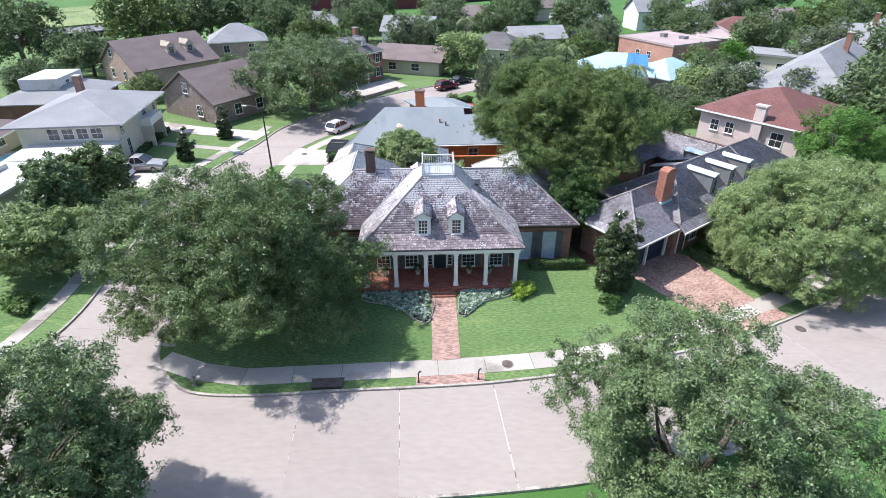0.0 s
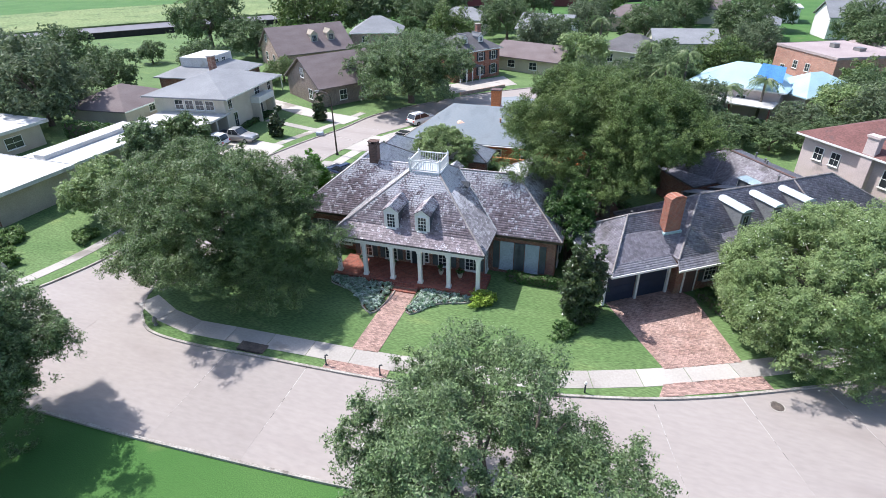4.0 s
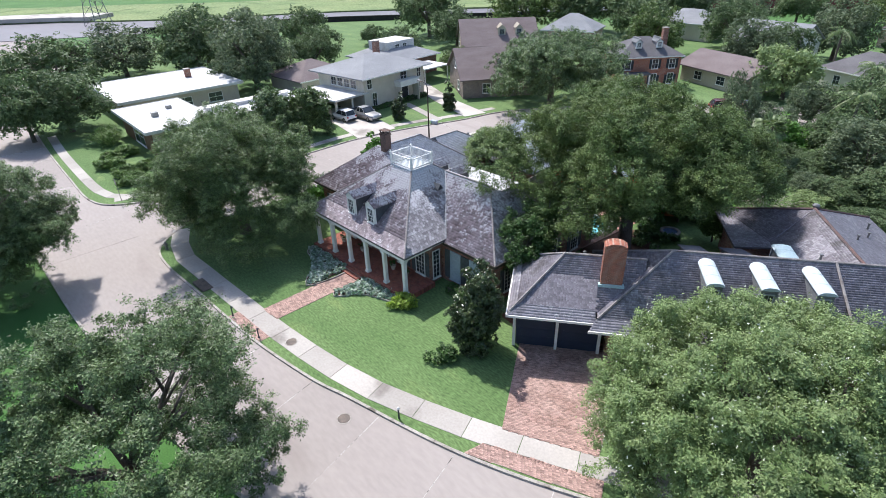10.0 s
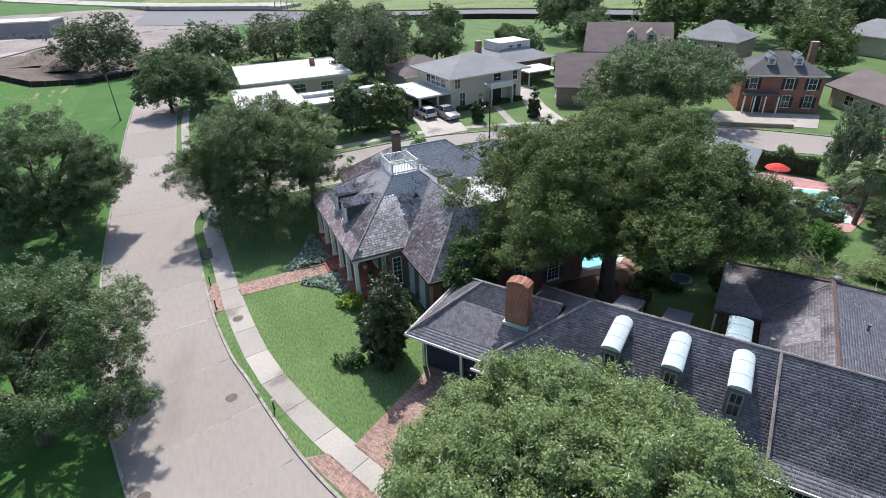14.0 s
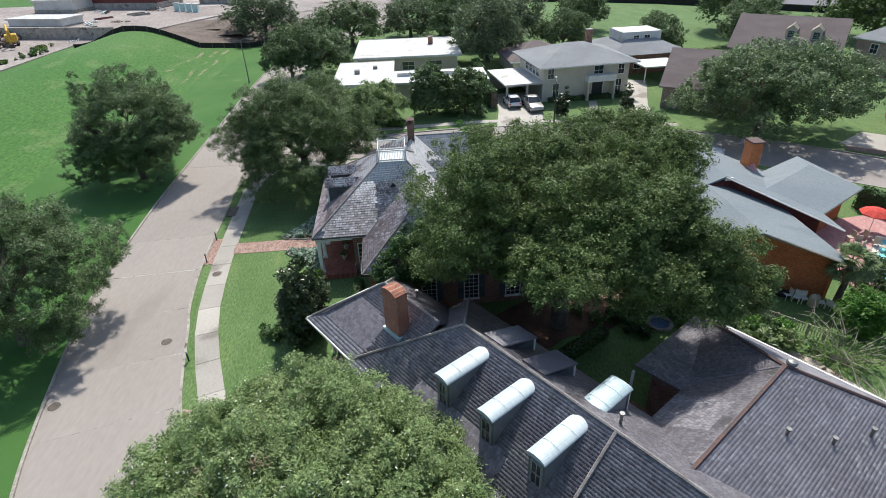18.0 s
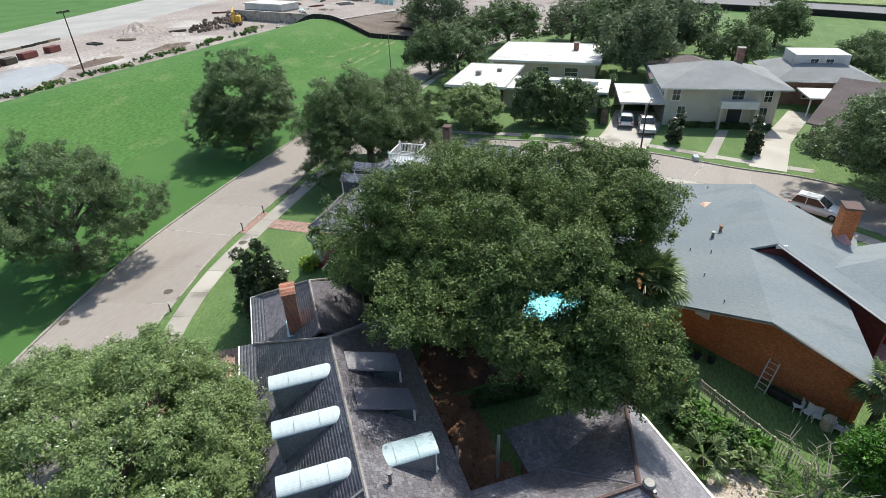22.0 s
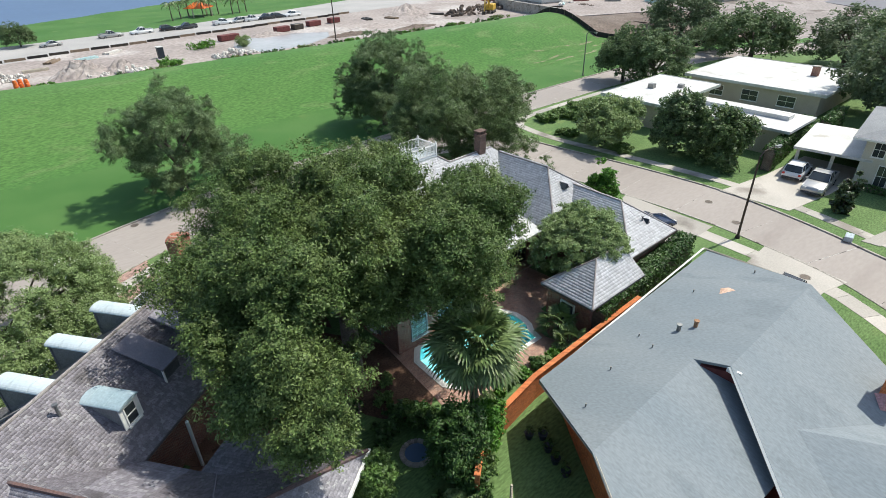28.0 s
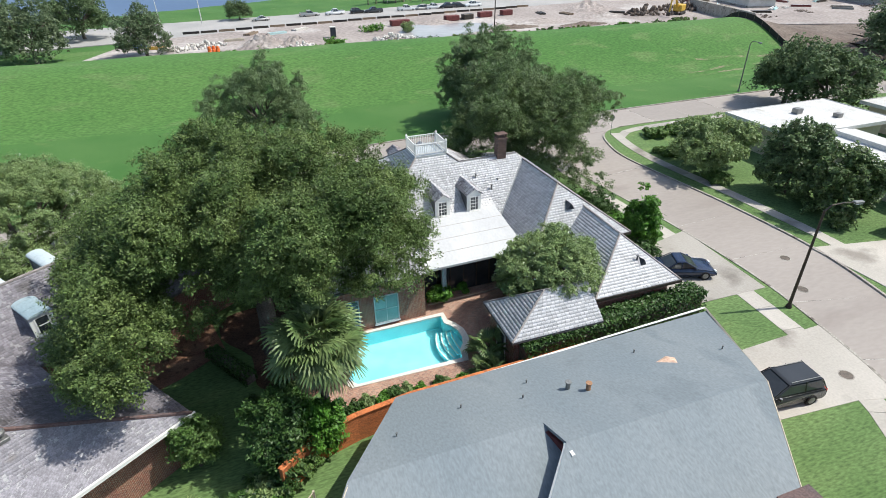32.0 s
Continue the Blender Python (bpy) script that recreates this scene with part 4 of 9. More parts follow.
def wall_run(points, z0, z1, thick=0.3):
    """Walls with thickness along a closed outline, the outer face on the outline."""
    pts = np.array(points + points[:1], dtype=float)
    inner = []
    c = np.array(points, dtype=float)
    nn = len(c)
    for i in range(nn):
        a, b, d = c[i - 1], c[i], c[(i + 1) % nn]
        e1, e2 = (b - a) / np.linalg.norm(b - a), (d - b) / np.linalg.norm(d - b)
        n1, n2 = np.array([-e1[1], e1[0]]), np.array([-e2[1], e2[0]])
        m = n1 + n2
        inner.append(b + m * thick / max(0.3, 1 + n1 @ n2))
    return band(pts, np.array(inner + inner[:1]), z0, z1)


def ring_frame(x0, x1, z0, z1, wide, y0, y1):
    """A picture-frame shape in the x-z plane, one connected mesh."""
    bm = bmesh.new()
    rings = [[bm.verts.new((x, y, z)) for x, z in ((x0 + d, z0 + d), (x1 - d, z0 + d), (x1 - d, z1 - d), (x0 + d, z1 - d))] for y in (y0, y1) for d in (0, wide)]
    o0, i0, o1, i1 = rings
    for k in range(4):
        j = (k + 1) % 4
        for q in ((o0[k], o0[j], i0[j], i0[k]), (o1[j], o1[k], i1[k], i1[j]), (o0[j], o0[k], o1[k], o1[j]), (i0[k], i0[j], i1[j], i1[k])):
            bm.faces.new(q)
    return bm


def boxes(name, rows, material, parent, bevel=0.0):
    """One part for each box (x0, x1, y0, y1, z0, z1)."""
    for r in rows:
        part(name, box(*r, bevel), material, parent)


def window(parent, x, y, z, turn, w, h, cols=2, rows=3, shutters=None, sill=True, frame_mat=None, glass=None, wide=0.42, surround=0.07):
    """A sash window that faces its local -y, proud of the wall."""
    mat = frame_mat or WHITE
    s = surround
    win = part("window", ring_frame(-w / 2 - s, w / 2 + s, -s, h + s, s, -0.07, 0.0), mat, parent)
    win.matrix_basis = pose(x, y, z, 0, 0, turn)
    part("pane", box(-w / 2, w / 2, -0.03, -0.01, 0, h), glass or GLASS, win)
    part("glazing_bar", box(-w / 2, w / 2, -0.055, -0.031, h / 2 - 0.025, h / 2 + 0.025), mat, win)
    for i in range(1, cols):
        part("glazing_bar", box(-w / 2 + i * w / cols - 0.014, -w / 2 + i * w / cols + 0.014, -0.05, -0.031, 0, h), mat, win)
    for i in range(1, rows * 2):
        if i != rows:
            part("glazing_bar", box(-w / 2, w / 2, -0.048, -0.032, i * h / rows / 2 - 0.014, i * h / rows / 2 + 0.014), mat, win)
    if sill:
        part("sill", box(-w / 2 - 0.12, w / 2 + 0.12, -0.14, 0, -s - 0.06, -s), mat, win)
    if shutters:
        for k in (-1, 1):
            a = k * (w / 2 + s + wide / 2 + 0.02)
            bm = ring_frame(a - wide / 2, a + wide / 2, 0, h, 0.05, -0.055, -0.005)
            sh = part("shutter", bm, shutters, win)
            for z0, z1 in ((0.04, h * 0.48), (h * 0.52, h - 0.04)):
                part("louvre", box(a - wide / 2 + 0.04, a + wide / 2 - 0.04, -0.042, -0.012, z0, z1), shutters, win)
    return win


def door(parent, x, y, z, turn, w, h, material, trim=None, panels=True):
    m = pose(x, y, z, 0, 0, turn)
    bm = box(-w / 2, w / 2, -0.05, 0.0, 0, h)
    if panels:
        for i in (0, 1):
            for z0, z1 in ((0.2, 0.45 * h), (0.52 * h, 0.92 * h)):
                add_box(bm, -w / 2 + 0.12 + i * w / 2 - i * 0.06, -0.06 + i * w / 2 + i * -0.0, -0.07, -0.05, z0, z1)
    d = part("door", bm, material, parent)
    d.matrix_basis = m
    if trim:
        bm = bmesh.new()
        for x0, x1, z0, z1 in ((-w / 2 - 0.12, -w / 2, 0, h + 0.12), (w / 2, w / 2 + 0.12, 0, h + 0.12), (-w / 2, w / 2, h, h + 0.12)):
            add_box(bm, x0, x1, -0.08, 0.0, z0, z1)
        part("door_frame", bm, trim, d)
    part("handle", lathe([(0.03, -0.03), (0.04, 0), (0.03, 0.03)], 8, (w / 2 - 0.1, -0.1, 1.0)), BRONZE, d)
    return d


def dormer(parent, x, y, z, turn, w, h, depth, roof_mat, face, cheek, arched=False, rise=0.5, lights=(3, 2), frame_mat=None):
    """A dormer that faces its local -y: front, cheeks, roof, sash window."""
    d = part("dormer", box(-w / 2, w / 2, 0.0, depth, 0, h), cheek, parent)
    d.matrix_basis = pose(x, y, z, 0, 0, turn)
    part("front", box(-w / 2 - 0.05, w / 2 + 0.05, -0.06, 0.02, 0.0, h), face, d)
    if arched:
        bm = bmesh.new()
        arc = [(-(w / 2 + 0.1) * math.cos(a), h - 0.03 + rise * math.sin(a)) for a in np.linspace(0, math.pi, 13)]
        for y0, y1 in ((-0.22, depth + 0.6),):
            fr = [bm.verts.new((a, y0, b)) for a, b in arc]
            bk = [bm.verts.new((a, y1, b)) for a, b in arc]
            for i in range(12):
                bm.faces.new((fr[i], fr[i + 1], bk[i + 1], bk[i]))
            bm.faces.new(fr[::-1])
            bm.faces.new(bk)
            bm.faces.new((fr[0], bk[0], bk[-1], fr[-1]))
        bmesh.ops.recalc_face_normals(bm, faces=bm.faces)
        part("barrel_roof", bm, roof_mat, d)
        for k in (0.3, 0.65):
            part("seam", tube([(0.02 + (w / 2 + 0.1) * -math.cos(math.pi * t), -0.22 + k * (depth + 0.7), h + rise * math.sin(math.pi * t)) for t in np.linspace(0.05, 0.95, 9)], 0.008, 4), roof_mat, d)
    else:
        o = w / 2 + 0.14
        planes = [[(-o, depth, h - 0.02), (-o, -0.18, h - 0.02), (0, -0.18, h + rise), (0, depth + 1.0, h + rise)], [(o, -0.18, h - 0.02), (o, depth, h - 0.02), (0, depth + 1.0, h + rise), (0, -0.18, h + rise)]]
        deck("dormer_roof", planes, roof_mat, d, 0.08)
        piece("pediment", [(-o + 0.06, -0.08, h - 0.03), (o - 0.06, -0.08, h - 0.03), (0, -0.08, h + rise - 0.06)], [(0, 1, 2)], face, d)
        slates("slating", planes, roof_mat, d, 0.26, 0.2, 0.018, 5)
    if frame_mat:
        boxes("corner_post", [(-w / 2 - 0.06, -w / 2 + 0.14, -0.1, -0.05, 0.0, h), (w / 2 - 0.14, w / 2 + 0.06, -0.1, -0.05, 0.0, h), (-w / 2 - 0.06, w / 2 + 0.06, -0.12, -0.05, h - 0.16, h)], frame_mat, d)
    window(d, 0, -0.06, 0.22, 0, w * 0.58, h * 0.68, *lights, sill=True, frame_mat=None if face is WHITE or frame_mat else DORMER_PALE)
    return d


# ---- the main house: a porch with a steep hipped roof between two wings ----
house = thing("house", (-0.25, 35.2, 0.1), 2.0, "red brick cottage with steep slate roof and white columned porch", "house")
OUT = [(-5.6, 2.6), (5.6, 2.6), (5.6, 3.9), (10.9, 3.9), (10.9, 16.8), (4.1, 16.8), (4.1, 13.9), (-3.9, 13.9), (-3.9, 17.2), (-10.7, 17.2), (-10.7, 3.9), (-5.6, 3.9)]
part("wall", wall_run(OUT, 0.0, 3.45, 0.3), BRICK, house)
part("porch_floor", box(-6.15, 6.15, -0.45, 2.6, -0.1, 0.42), TILE_FLOOR, house)
for k in range(2):
    part("porch_step", box(-1.1, 1.1, -0.8 - 0.35 * k, -0.45, -0.1, 0.28 - 0.14 * k), TILE_FLOOR, house)
part("porch_ceiling", box(-6.0, 6.0, -0.1, 2.6, 3.38, 3.43), WHITE, house)
for i in range(6):
    x = -5.73 + i * 2.292
    bm = box(-0.2, 0.2, -0.2, 0.2, 0.42, 0.6, 0.015)
    add_box(bm, -0.15, 0.15, -0.15, 0.15, 0.6, 3.1, 0.03)
    add_box(bm, -0.18, 0.18, -0.18, 0.18, 3.1, 3.2)
    add_box(bm, -0.21, 0.21, -0.21, 0.21, 3.2, 3.3, 0.01)
    bmesh.ops.translate(bm, vec=(x, 0, 0), verts=bm.verts)
    part("column", bm, WHITE, house)
boxes("porch_beam", [(-6.0, 6.0, -0.2, 0.2, 3.3, 3.68), (5.53, 5.93, 0.2, 2.6, 3.3, 3.68), (-5.93, -5.53, 0.2, 2.6, 3.3, 3.68)], WHITE, house)
boxes("fascia", [(-6.22, 6.22, -0.34, -0.28, 3.6, 3.78), (6.16, 6.22, -0.28, 3.5, 3.6, 3.78), (-6.22, -6.16, -0.28, 3.5, 3.6, 3.78)], WHITE, house)
Z = 0.0
ew, ez, rz, ry = 11.35, 3.6, 6.9, 7.9
top = 7.5
ground_z = 0.1
# slopes, eave first
porch_front = [(-6.25, -0.35, 3.8), (6.25, -0.35, 3.8), (1.25, 4.95, top), (-1.25, 4.95, top)]
porch_east = [(6.25, -0.35, 3.8), (6.25, 3.8, 3.8), (2.05, 7.95, 6.92), (1.25, 7.2, top), (1.25, 4.95, top)]
porch_west = [(-6.25, 3.8, 3.8), (-6.25, -0.35, 3.8), (-1.25, 4.95, top), (-1.25, 7.2, top), (-2.05, 7.95, 6.92)]
front_e = [(5.95, 3.5, ez), (ew, 3.5, ez), (6.95, 7.9, rz), (2.05, 7.9, rz), (6.2, 3.8, 3.83)]
front_w = [(-ew, 3.5, ez), (-5.95, 3.5, ez), (-6.2, 3.8, 3.83), (-2.05, 7.9, rz), (-6.95, 7.9, rz)]
east = [(ew, 3.5, ez), (ew, 17.2, ez), (7.53, 13.4, 6.46), (7.53, 8.5, 6.46), (6.95, 7.9, rz)]
west = [(-ew, 17.6, ez), (-ew, 3.5, ez), (-6.95, 7.9, rz), (-7.4, 8.4, 6.5), (-7.4, 13.7, 6.5)]
north_e = [(ew, 17.2, ez), (3.7, 17.2, ez), (7.53, 13.4, 6.46)]
north_w = [(-3.5, 17.6, ez), (-ew, 17.6, ez), (-7.4, 13.7, 6.5)]
in_e = [(3.7, 17.2, ez), (3.7, 12.3, ez), (7.53, 8.5, 6.46), (7.53, 13.4, 6.46)]
in_w = [(-3.5, 12.3, ez), (-3.5, 17.6, ez), (-7.4, 13.7, 6.5), (-7.4, 8.4, 6.5)]
rear = [(3.7, 12.3, ez), (-3.5, 12.3, ez), (-7.4, 8.4, 6.53), (-6.95, 7.9, rz), (-2.05, 7.9, rz), (2.05, 7.9, rz), (6.95, 7.9, rz), (7.53, 8.5, 6.45)]
rear_top = [(2.05, 7.9, rz), (-2.05, 7.9, rz), (-1.25, 7.15, top - 0.03), (1.25, 7.15, top - 0.03)]
# west, north and rear slopes take the slate brightened for sun glare
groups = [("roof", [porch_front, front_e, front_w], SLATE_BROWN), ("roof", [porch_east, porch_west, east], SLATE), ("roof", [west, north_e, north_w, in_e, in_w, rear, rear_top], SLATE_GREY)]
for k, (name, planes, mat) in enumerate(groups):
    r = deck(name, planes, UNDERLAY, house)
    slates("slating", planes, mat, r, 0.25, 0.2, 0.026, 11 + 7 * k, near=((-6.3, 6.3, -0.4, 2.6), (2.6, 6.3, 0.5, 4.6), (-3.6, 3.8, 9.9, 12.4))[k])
part("platform", box(-1.32, 1.32, 4.88, 7.28, top - 0.35, top + 0.06), METAL, house)
ridge([((-6.25, -0.35, 3.8), (-1.25, 4.95, top)), ((6.25, -0.35, 3.8), (1.25, 4.95, top)), ((ew, 3.5, ez), (6.95, 7.9, rz)), ((-ew, 3.5, ez), (-6.95, 7.9, rz)), ((2.05, 7.9, rz), (6.95, 7.9, rz)), ((-2.05, 7.9, rz), (-6.95, 7.9, rz)),
       ((7.53, 8.5, 6.46), (7.53, 13.4, 6.46)), ((-7.4, 8.4, 6.5), (-7.4, 13.7, 6.5)), ((ew, 17.2, ez), (7.53, 13.4, 6.46)), ((3.7, 17.2, ez), (7.53, 13.4, 6.46)), ((-ew, 17.6, ez), (-7.4, 13.7, 6.5)), ((-3.5, 17.6, ez), (-7.4, 13.7, 6.5)),
       ((1.25, 7.2, top), (2.05, 7.9, rz)), ((-1.25, 7.2, top), (-2.05, 7.9, rz))], RIDGE, house, 0.075)
# metal valleys
for a, b in (((6.23, 3.8, 3.86), (2.07, 7.9, 6.96)), ((-6.23, 3.8, 3.86), (-2.07, 7.9, 6.96)), ((3.7, 12.3, 3.66), (7.5, 8.5, 6.52)), ((-3.5, 12.3, 3.66), (-7.38, 8.4, 6.56))):
    part("valley", tube([a, b], 0.04, 4), DORMER_PALE, house)
# gutters and fascia of the wings
for x0, x1, y0, y1 in ((6.25, ew + 0.06, 3.42, 3.5), (-ew - 0.06, -6.25, 3.42, 3.5), (ew, ew + 0.08, 3.5, 17.3), (-ew - 0.08, -ew, 3.5, 17.6), (3.6, ew, 17.2, 17.28), (-ew, -3.4, 17.6, 17.68)):
    part("gutter", box(x0, x1, y0, y1, ez - 0.17, ez + 0.02), BRONZE, house)
# roof-top railing
rail = thing("roof_railing", (-0.25, 35.2, 0.1), 2.0, "white timber railing round the roof platform", "railing")
corners = [(-1.25, 4.98), (1.25, 4.98), (1.25, 7.18), (-1.25, 7.18)]
for x, y in corners:
    bm = box(x - 0.06, x + 0.06, y - 0.06, y + 0.06, top + 0.06, top + 1.02)
    add_box(bm, x - 0.085, x + 0.085, y - 0.085, y + 0.085, top + 1.02, top + 1.06)
    add_lathe(bm, [(0.03, 0), (0.06, 0.05), (0.05, 0.1), (0.01, 0.14)], 8, (x, y, top + 1.06))
    part("post", bm, WHITE, rail)
for (ax, ay), (bx, by) in zip(corners, corners[1:] + corners[:1]):
    for zz in (0.16, 0.9):
        lo, hi = min(ax, bx), max(ax, bx)
        l2, h2 = min(ay, by), max(ay, by)
        part("rail", box(lo - 0.035, hi + 0.035, l2 - 0.035, h2 + 0.035, top + zz, top + zz + 0.07), WHITE, rail)
    cnt = 17
    for i in range(1, cnt):
        x, y = ax + (bx - ax) * i / cnt, ay + (by - ay) * i / cnt
        part("baluster", box(x - 0.015, x + 0.015, y - 0.015, y + 0.015, top + 0.22, top + 0.91), WHITE, rail)
# front and rear dormers
for x in (-1.3, 1.2):
    dormer(house, x, 0.78, 4.4, 0, 1.06, 1.6, 2.15, SLATE_BROWN, WHITE, DORMER_CHEEK, rise=0.42)
for x in (0.75, -1.75):
    dormer(house, x, 11.45, 4.25, 180, 1.02, 1.5, 2.6, SLATE, WHITE, DORMER_CHEEK, rise=0.42)
# chimney
bm = box(-5.98, -5.22, 7.6, 8.2, 5.5, 8.3)
add_box(bm, -6.04, -5.16, 7.54, 8.26, 8.3, 8.42)
add_box(bm, -5.95, -5.25, 7.63, 8.17, 8.42, 8.5)
chim = part("chimney", bm, CHIMNEY_BRICK, house)
bm = box(-6.04, -5.16, 7.54, 8.26, 8.68, 8.73)
for x in (-5.93, -5.27):
    for y in (7.65, 8.15):
        add_box(bm, x - 0.05, x + 0.05, y - 0.05, y + 0.05, 8.5, 8.68)
part("chimney_cap", bm, CHIMNEY_BRICK, chim)
part("flashing", box(-5.1, -4.5, 7.5, 8.2, 6.2, 6.75), SLATE_DARK, chim)
# gablet vents
for at, turn in (((10.0, 7.9, 4.85), 90), ((-7.4, 15.6, 5.25), 180), ((3.35, 6.0, 6.25), 90)):
    v = part("vent", box(-0.22, 0.22, -0.05, 0.4, 0, 0.05), DARK, house)
    v.matrix_basis = pose(*at, 0, 0, turn)
    piece("louvre", [(-0.3, -0.06, 0), (0.3, -0.06, 0), (0, -0.06, 0.4)], [(0, 1, 2)], DARK, v)
    piece("hood", [(-0.34, -0.1, 0), (0, -0.1, 0.45), (0, 0.7, 0.45), (0.34, -0.1, 0)], [(0, 1, 2), (1, 3, 2)], DORMER_CHEEK, v)
for x, y, z in ((-3.8, 10.2, 5.45), (1.9, 8.6, 6.7), (-2.9, 9.2, 6.1), (-4.6, 9.6, 5.6)):
    part("vent_pipe", lathe([(0.06, -0.2), (0.06, 0.25), (0.1, 0.26), (0.1, 0.32)], 8, (x, y, z - 0.15)), STEEL, house)
# porch wall: sash windows, entrance, shutters
for x in (-4.55, -2.3, 2.3, 4.55):
    window(house, x, 2.6, 0.6, 0, 0.95, 2.05, 3, 3, SHUTTER, wide=0.42)
door(house, 0, 2.6, 0.42, 0, 0.95, 2.2, DARK, WHITE)
for x in (-0.8, 0.8):
    window(house, x, 2.6, 0.75, 0, 0.28, 1.8, 1, 3, sill=False)
for x in (7.1, 9.1):
    window(house, x, 3.9, 0.45, 0, 0.95, 2.35, 1, 2, None, frame_mat=BLUE_SHUTTER, glass=BLUE_SHUTTER)
    for s in (-1, 1):
        part("shutter", box(x + s * 0.85 - 0.24, x + s * 0.85 + 0.24, 3.83, 3.895, 0.4, 2.85), SHUTTER, house)
for x in (-7.1, -9.1):
    window(house, x, 3.9, 0.6, 0, 0.95, 2.05, 3, 3, SHUTTER)
for y in (5.6, 8.0, 11.0, 14.0):
    window(house, 10.9, y, 0.6, 90, 0.95, 1.95, 3, 3, SHUTTER)
    window(house, -10.7, y, 0.6, -90, 0.95, 1.95, 3, 3, SHUTTER)
window(house, 5.6, 3.25, 0.42, 90, 0.6, 2.3, 2, 3, None)
window(house, 6.75, 16.8, 0.35, 180, 1.5, 2.0, 2, 1, None, frame_mat=BLUE_SHUTTER, glass=TEAL_BLIND)
window(house, 9.2, 16.8, 0.7, 180, 1.2, 1.7, 3, 3, None, frame_mat=BLUE_SHUTTER)
# glazed garden room under a white lean-to roof
lean = [[(3.7, 16.6, 3.42), (-3.5, 16.6, 3.42), (-3.5, 11.3, 4.42), (3.7, 11.3, 4.42)]]
deck("lean_to_roof", lean, LEAN_ROOF, house, 0.16)
for i in range(1, 4):
    t = i / 4
    part("roof_seam", box(-3.5, 3.7, 16.6 - 5.3 * t - 0.015, 16.6 - 5.3 * t + 0.015, 3.42 + t - 0.02, 3.42 + t + 0.008), KERB, house)
for i in range(8):
    x = -3.4 + i * 1.0
    part("mullion", box(x - 0.05, x + 0.05, 15.0, 15.1, 0.1, 3.2), BRONZE, house)
part("mullion", box(-3.45, 3.65, 15.0, 15.1, 3.2, 3.5), BRONZE, house)
part("pane", box(-3.4, 3.6, 15.03, 15.06, 0.1, 3.2), GLASS, house)
part("column", box(2.2, 2.5, 15.6, 15.9, 0.0, 3.3, 0.02), BLUE_SHUTTER, house)
part("terrace_step", box(-3.4, 3.6, 15.1, 15.9, -0.1, 0.18), PATIO, house)
part("floor", box(-3.8, 4.0, 12.0, 15.1, -0.1, 0.12), TILE_FLOOR, house)
bm = box(-10.4, 10.6, 4.2, 13.9, 3.3, 3.4)
part("attic_floor", bm, WOOD, house)

# ---- the garage cottage and garden shed behind the house ----
cottage = thing("garage_cottage", (-8.67, 58.2, 0.1), 0.0, "brick garage with a pale grey slate hipped roof", "garage")
part("wall", wall_run([(-2.6, -5.0), (2.6, -5.0), (2.6, -0.35), (-2.6, -0.35)], 0, 3.1), BRICK, cottage)
cp = [[(3.1, 0.1, 3.25), (-3.1, 0.1, 3.25), (-0.75, -3.45, 5.2)], [(-3.1, 0.1, 3.25), (-3.1, -6.6, 3.25), (-0.75, -8.5, 5.2), (-0.75, -3.45, 5.2)], [(3.1, -6.6, 3.25), (3.1, 0.1, 3.25), (-0.75, -3.45, 5.2), (-0.75, -8.5, 5.2)]]
r = deck("roof", cp, UNDERLAY, cottage)
slates("slating", cp, SLATE_GREY, r, 0.29, 0.21, 0.026, 71)
ridge([((3.1, 0.1, 3.25), (-0.75, -3.45, 5.2)), ((-3.1, 0.1, 3.25), (-0.75, -3.45, 5.2)), ((-0.75, -3.45, 5.2), (-0.75, -8.5, 5.2))], RIDGE, cottage, 0.07)
for x0, x1, y0, y1 in ((-3.15, 3.15, 0.1, 0.18), (-3.18, -3.1, -6.0, 0.1), (3.1, 3.18, -5.0, 0.1)):
    part("gutter", box(x0, x1, y0, y1, 3.08, 3.25), BRONZE, cottage)
door(cottage, -2.6, -2.6, 0, -90, 2.4, 2.2, DARK, WHITE, False)
part("vent_pipe", lathe([(0.06, -0.2), (0.06, 0.3), (0.1, 0.31), (0.1, 0.36)], 8, (-0.9, -1.6, 4.2)), STEEL, cottage)
piece("vent_hood", [(-1.35, -1.2, 3.98), (-0.95, -1.2, 3.98), (-1.15, -1.2, 4.38), (-1.15, -1.75, 4.3)], [(0, 1, 2), (0, 2, 3), (1, 3, 2)], DARK, cottage)
shed = thing("garden_shed", (-2.7, 57.65, 0.1), 0.0, "low brick pool house with a grey slate hipped roof", "shed")
part("wall", wall_run([(-2.6, -1.7), (2.9, -1.7), (2.9, 1.7), (-2.6, 1.7)], 0, 2.6), BRICK, shed)
sp = [[(-2.6, -2.05, 2.75), (3.25, -2.05, 2.75), (0.3, 0, 4.3), (-2.6, 0, 4.3)], [(3.25, -2.05, 2.75), (3.25, 2.05, 2.75), (0.3, 0, 4.3)], [(3.25, 2.05, 2.75), (-2.6, 2.05, 2.75), (-2.6, 0, 4.3), (0.3, 0, 4.3)]]
r = deck("roof", sp, UNDERLAY, shed)
slates("slating", sp, SLATE_GREY, r, 0.27, 0.2, 0.02, 81)
ridge([((3.25, -2.05, 2.75), (0.3, 0, 4.3)), ((3.25, 2.05, 2.75), (0.3, 0, 4.3)), ((-2.6, 0, 4.3), (0.3, 0, 4.3))], RIDGE, shed, 0.06)
door(shed, 2.9, 0.0, 0, 90, 0.9, 2.0, DARK, WHITE)


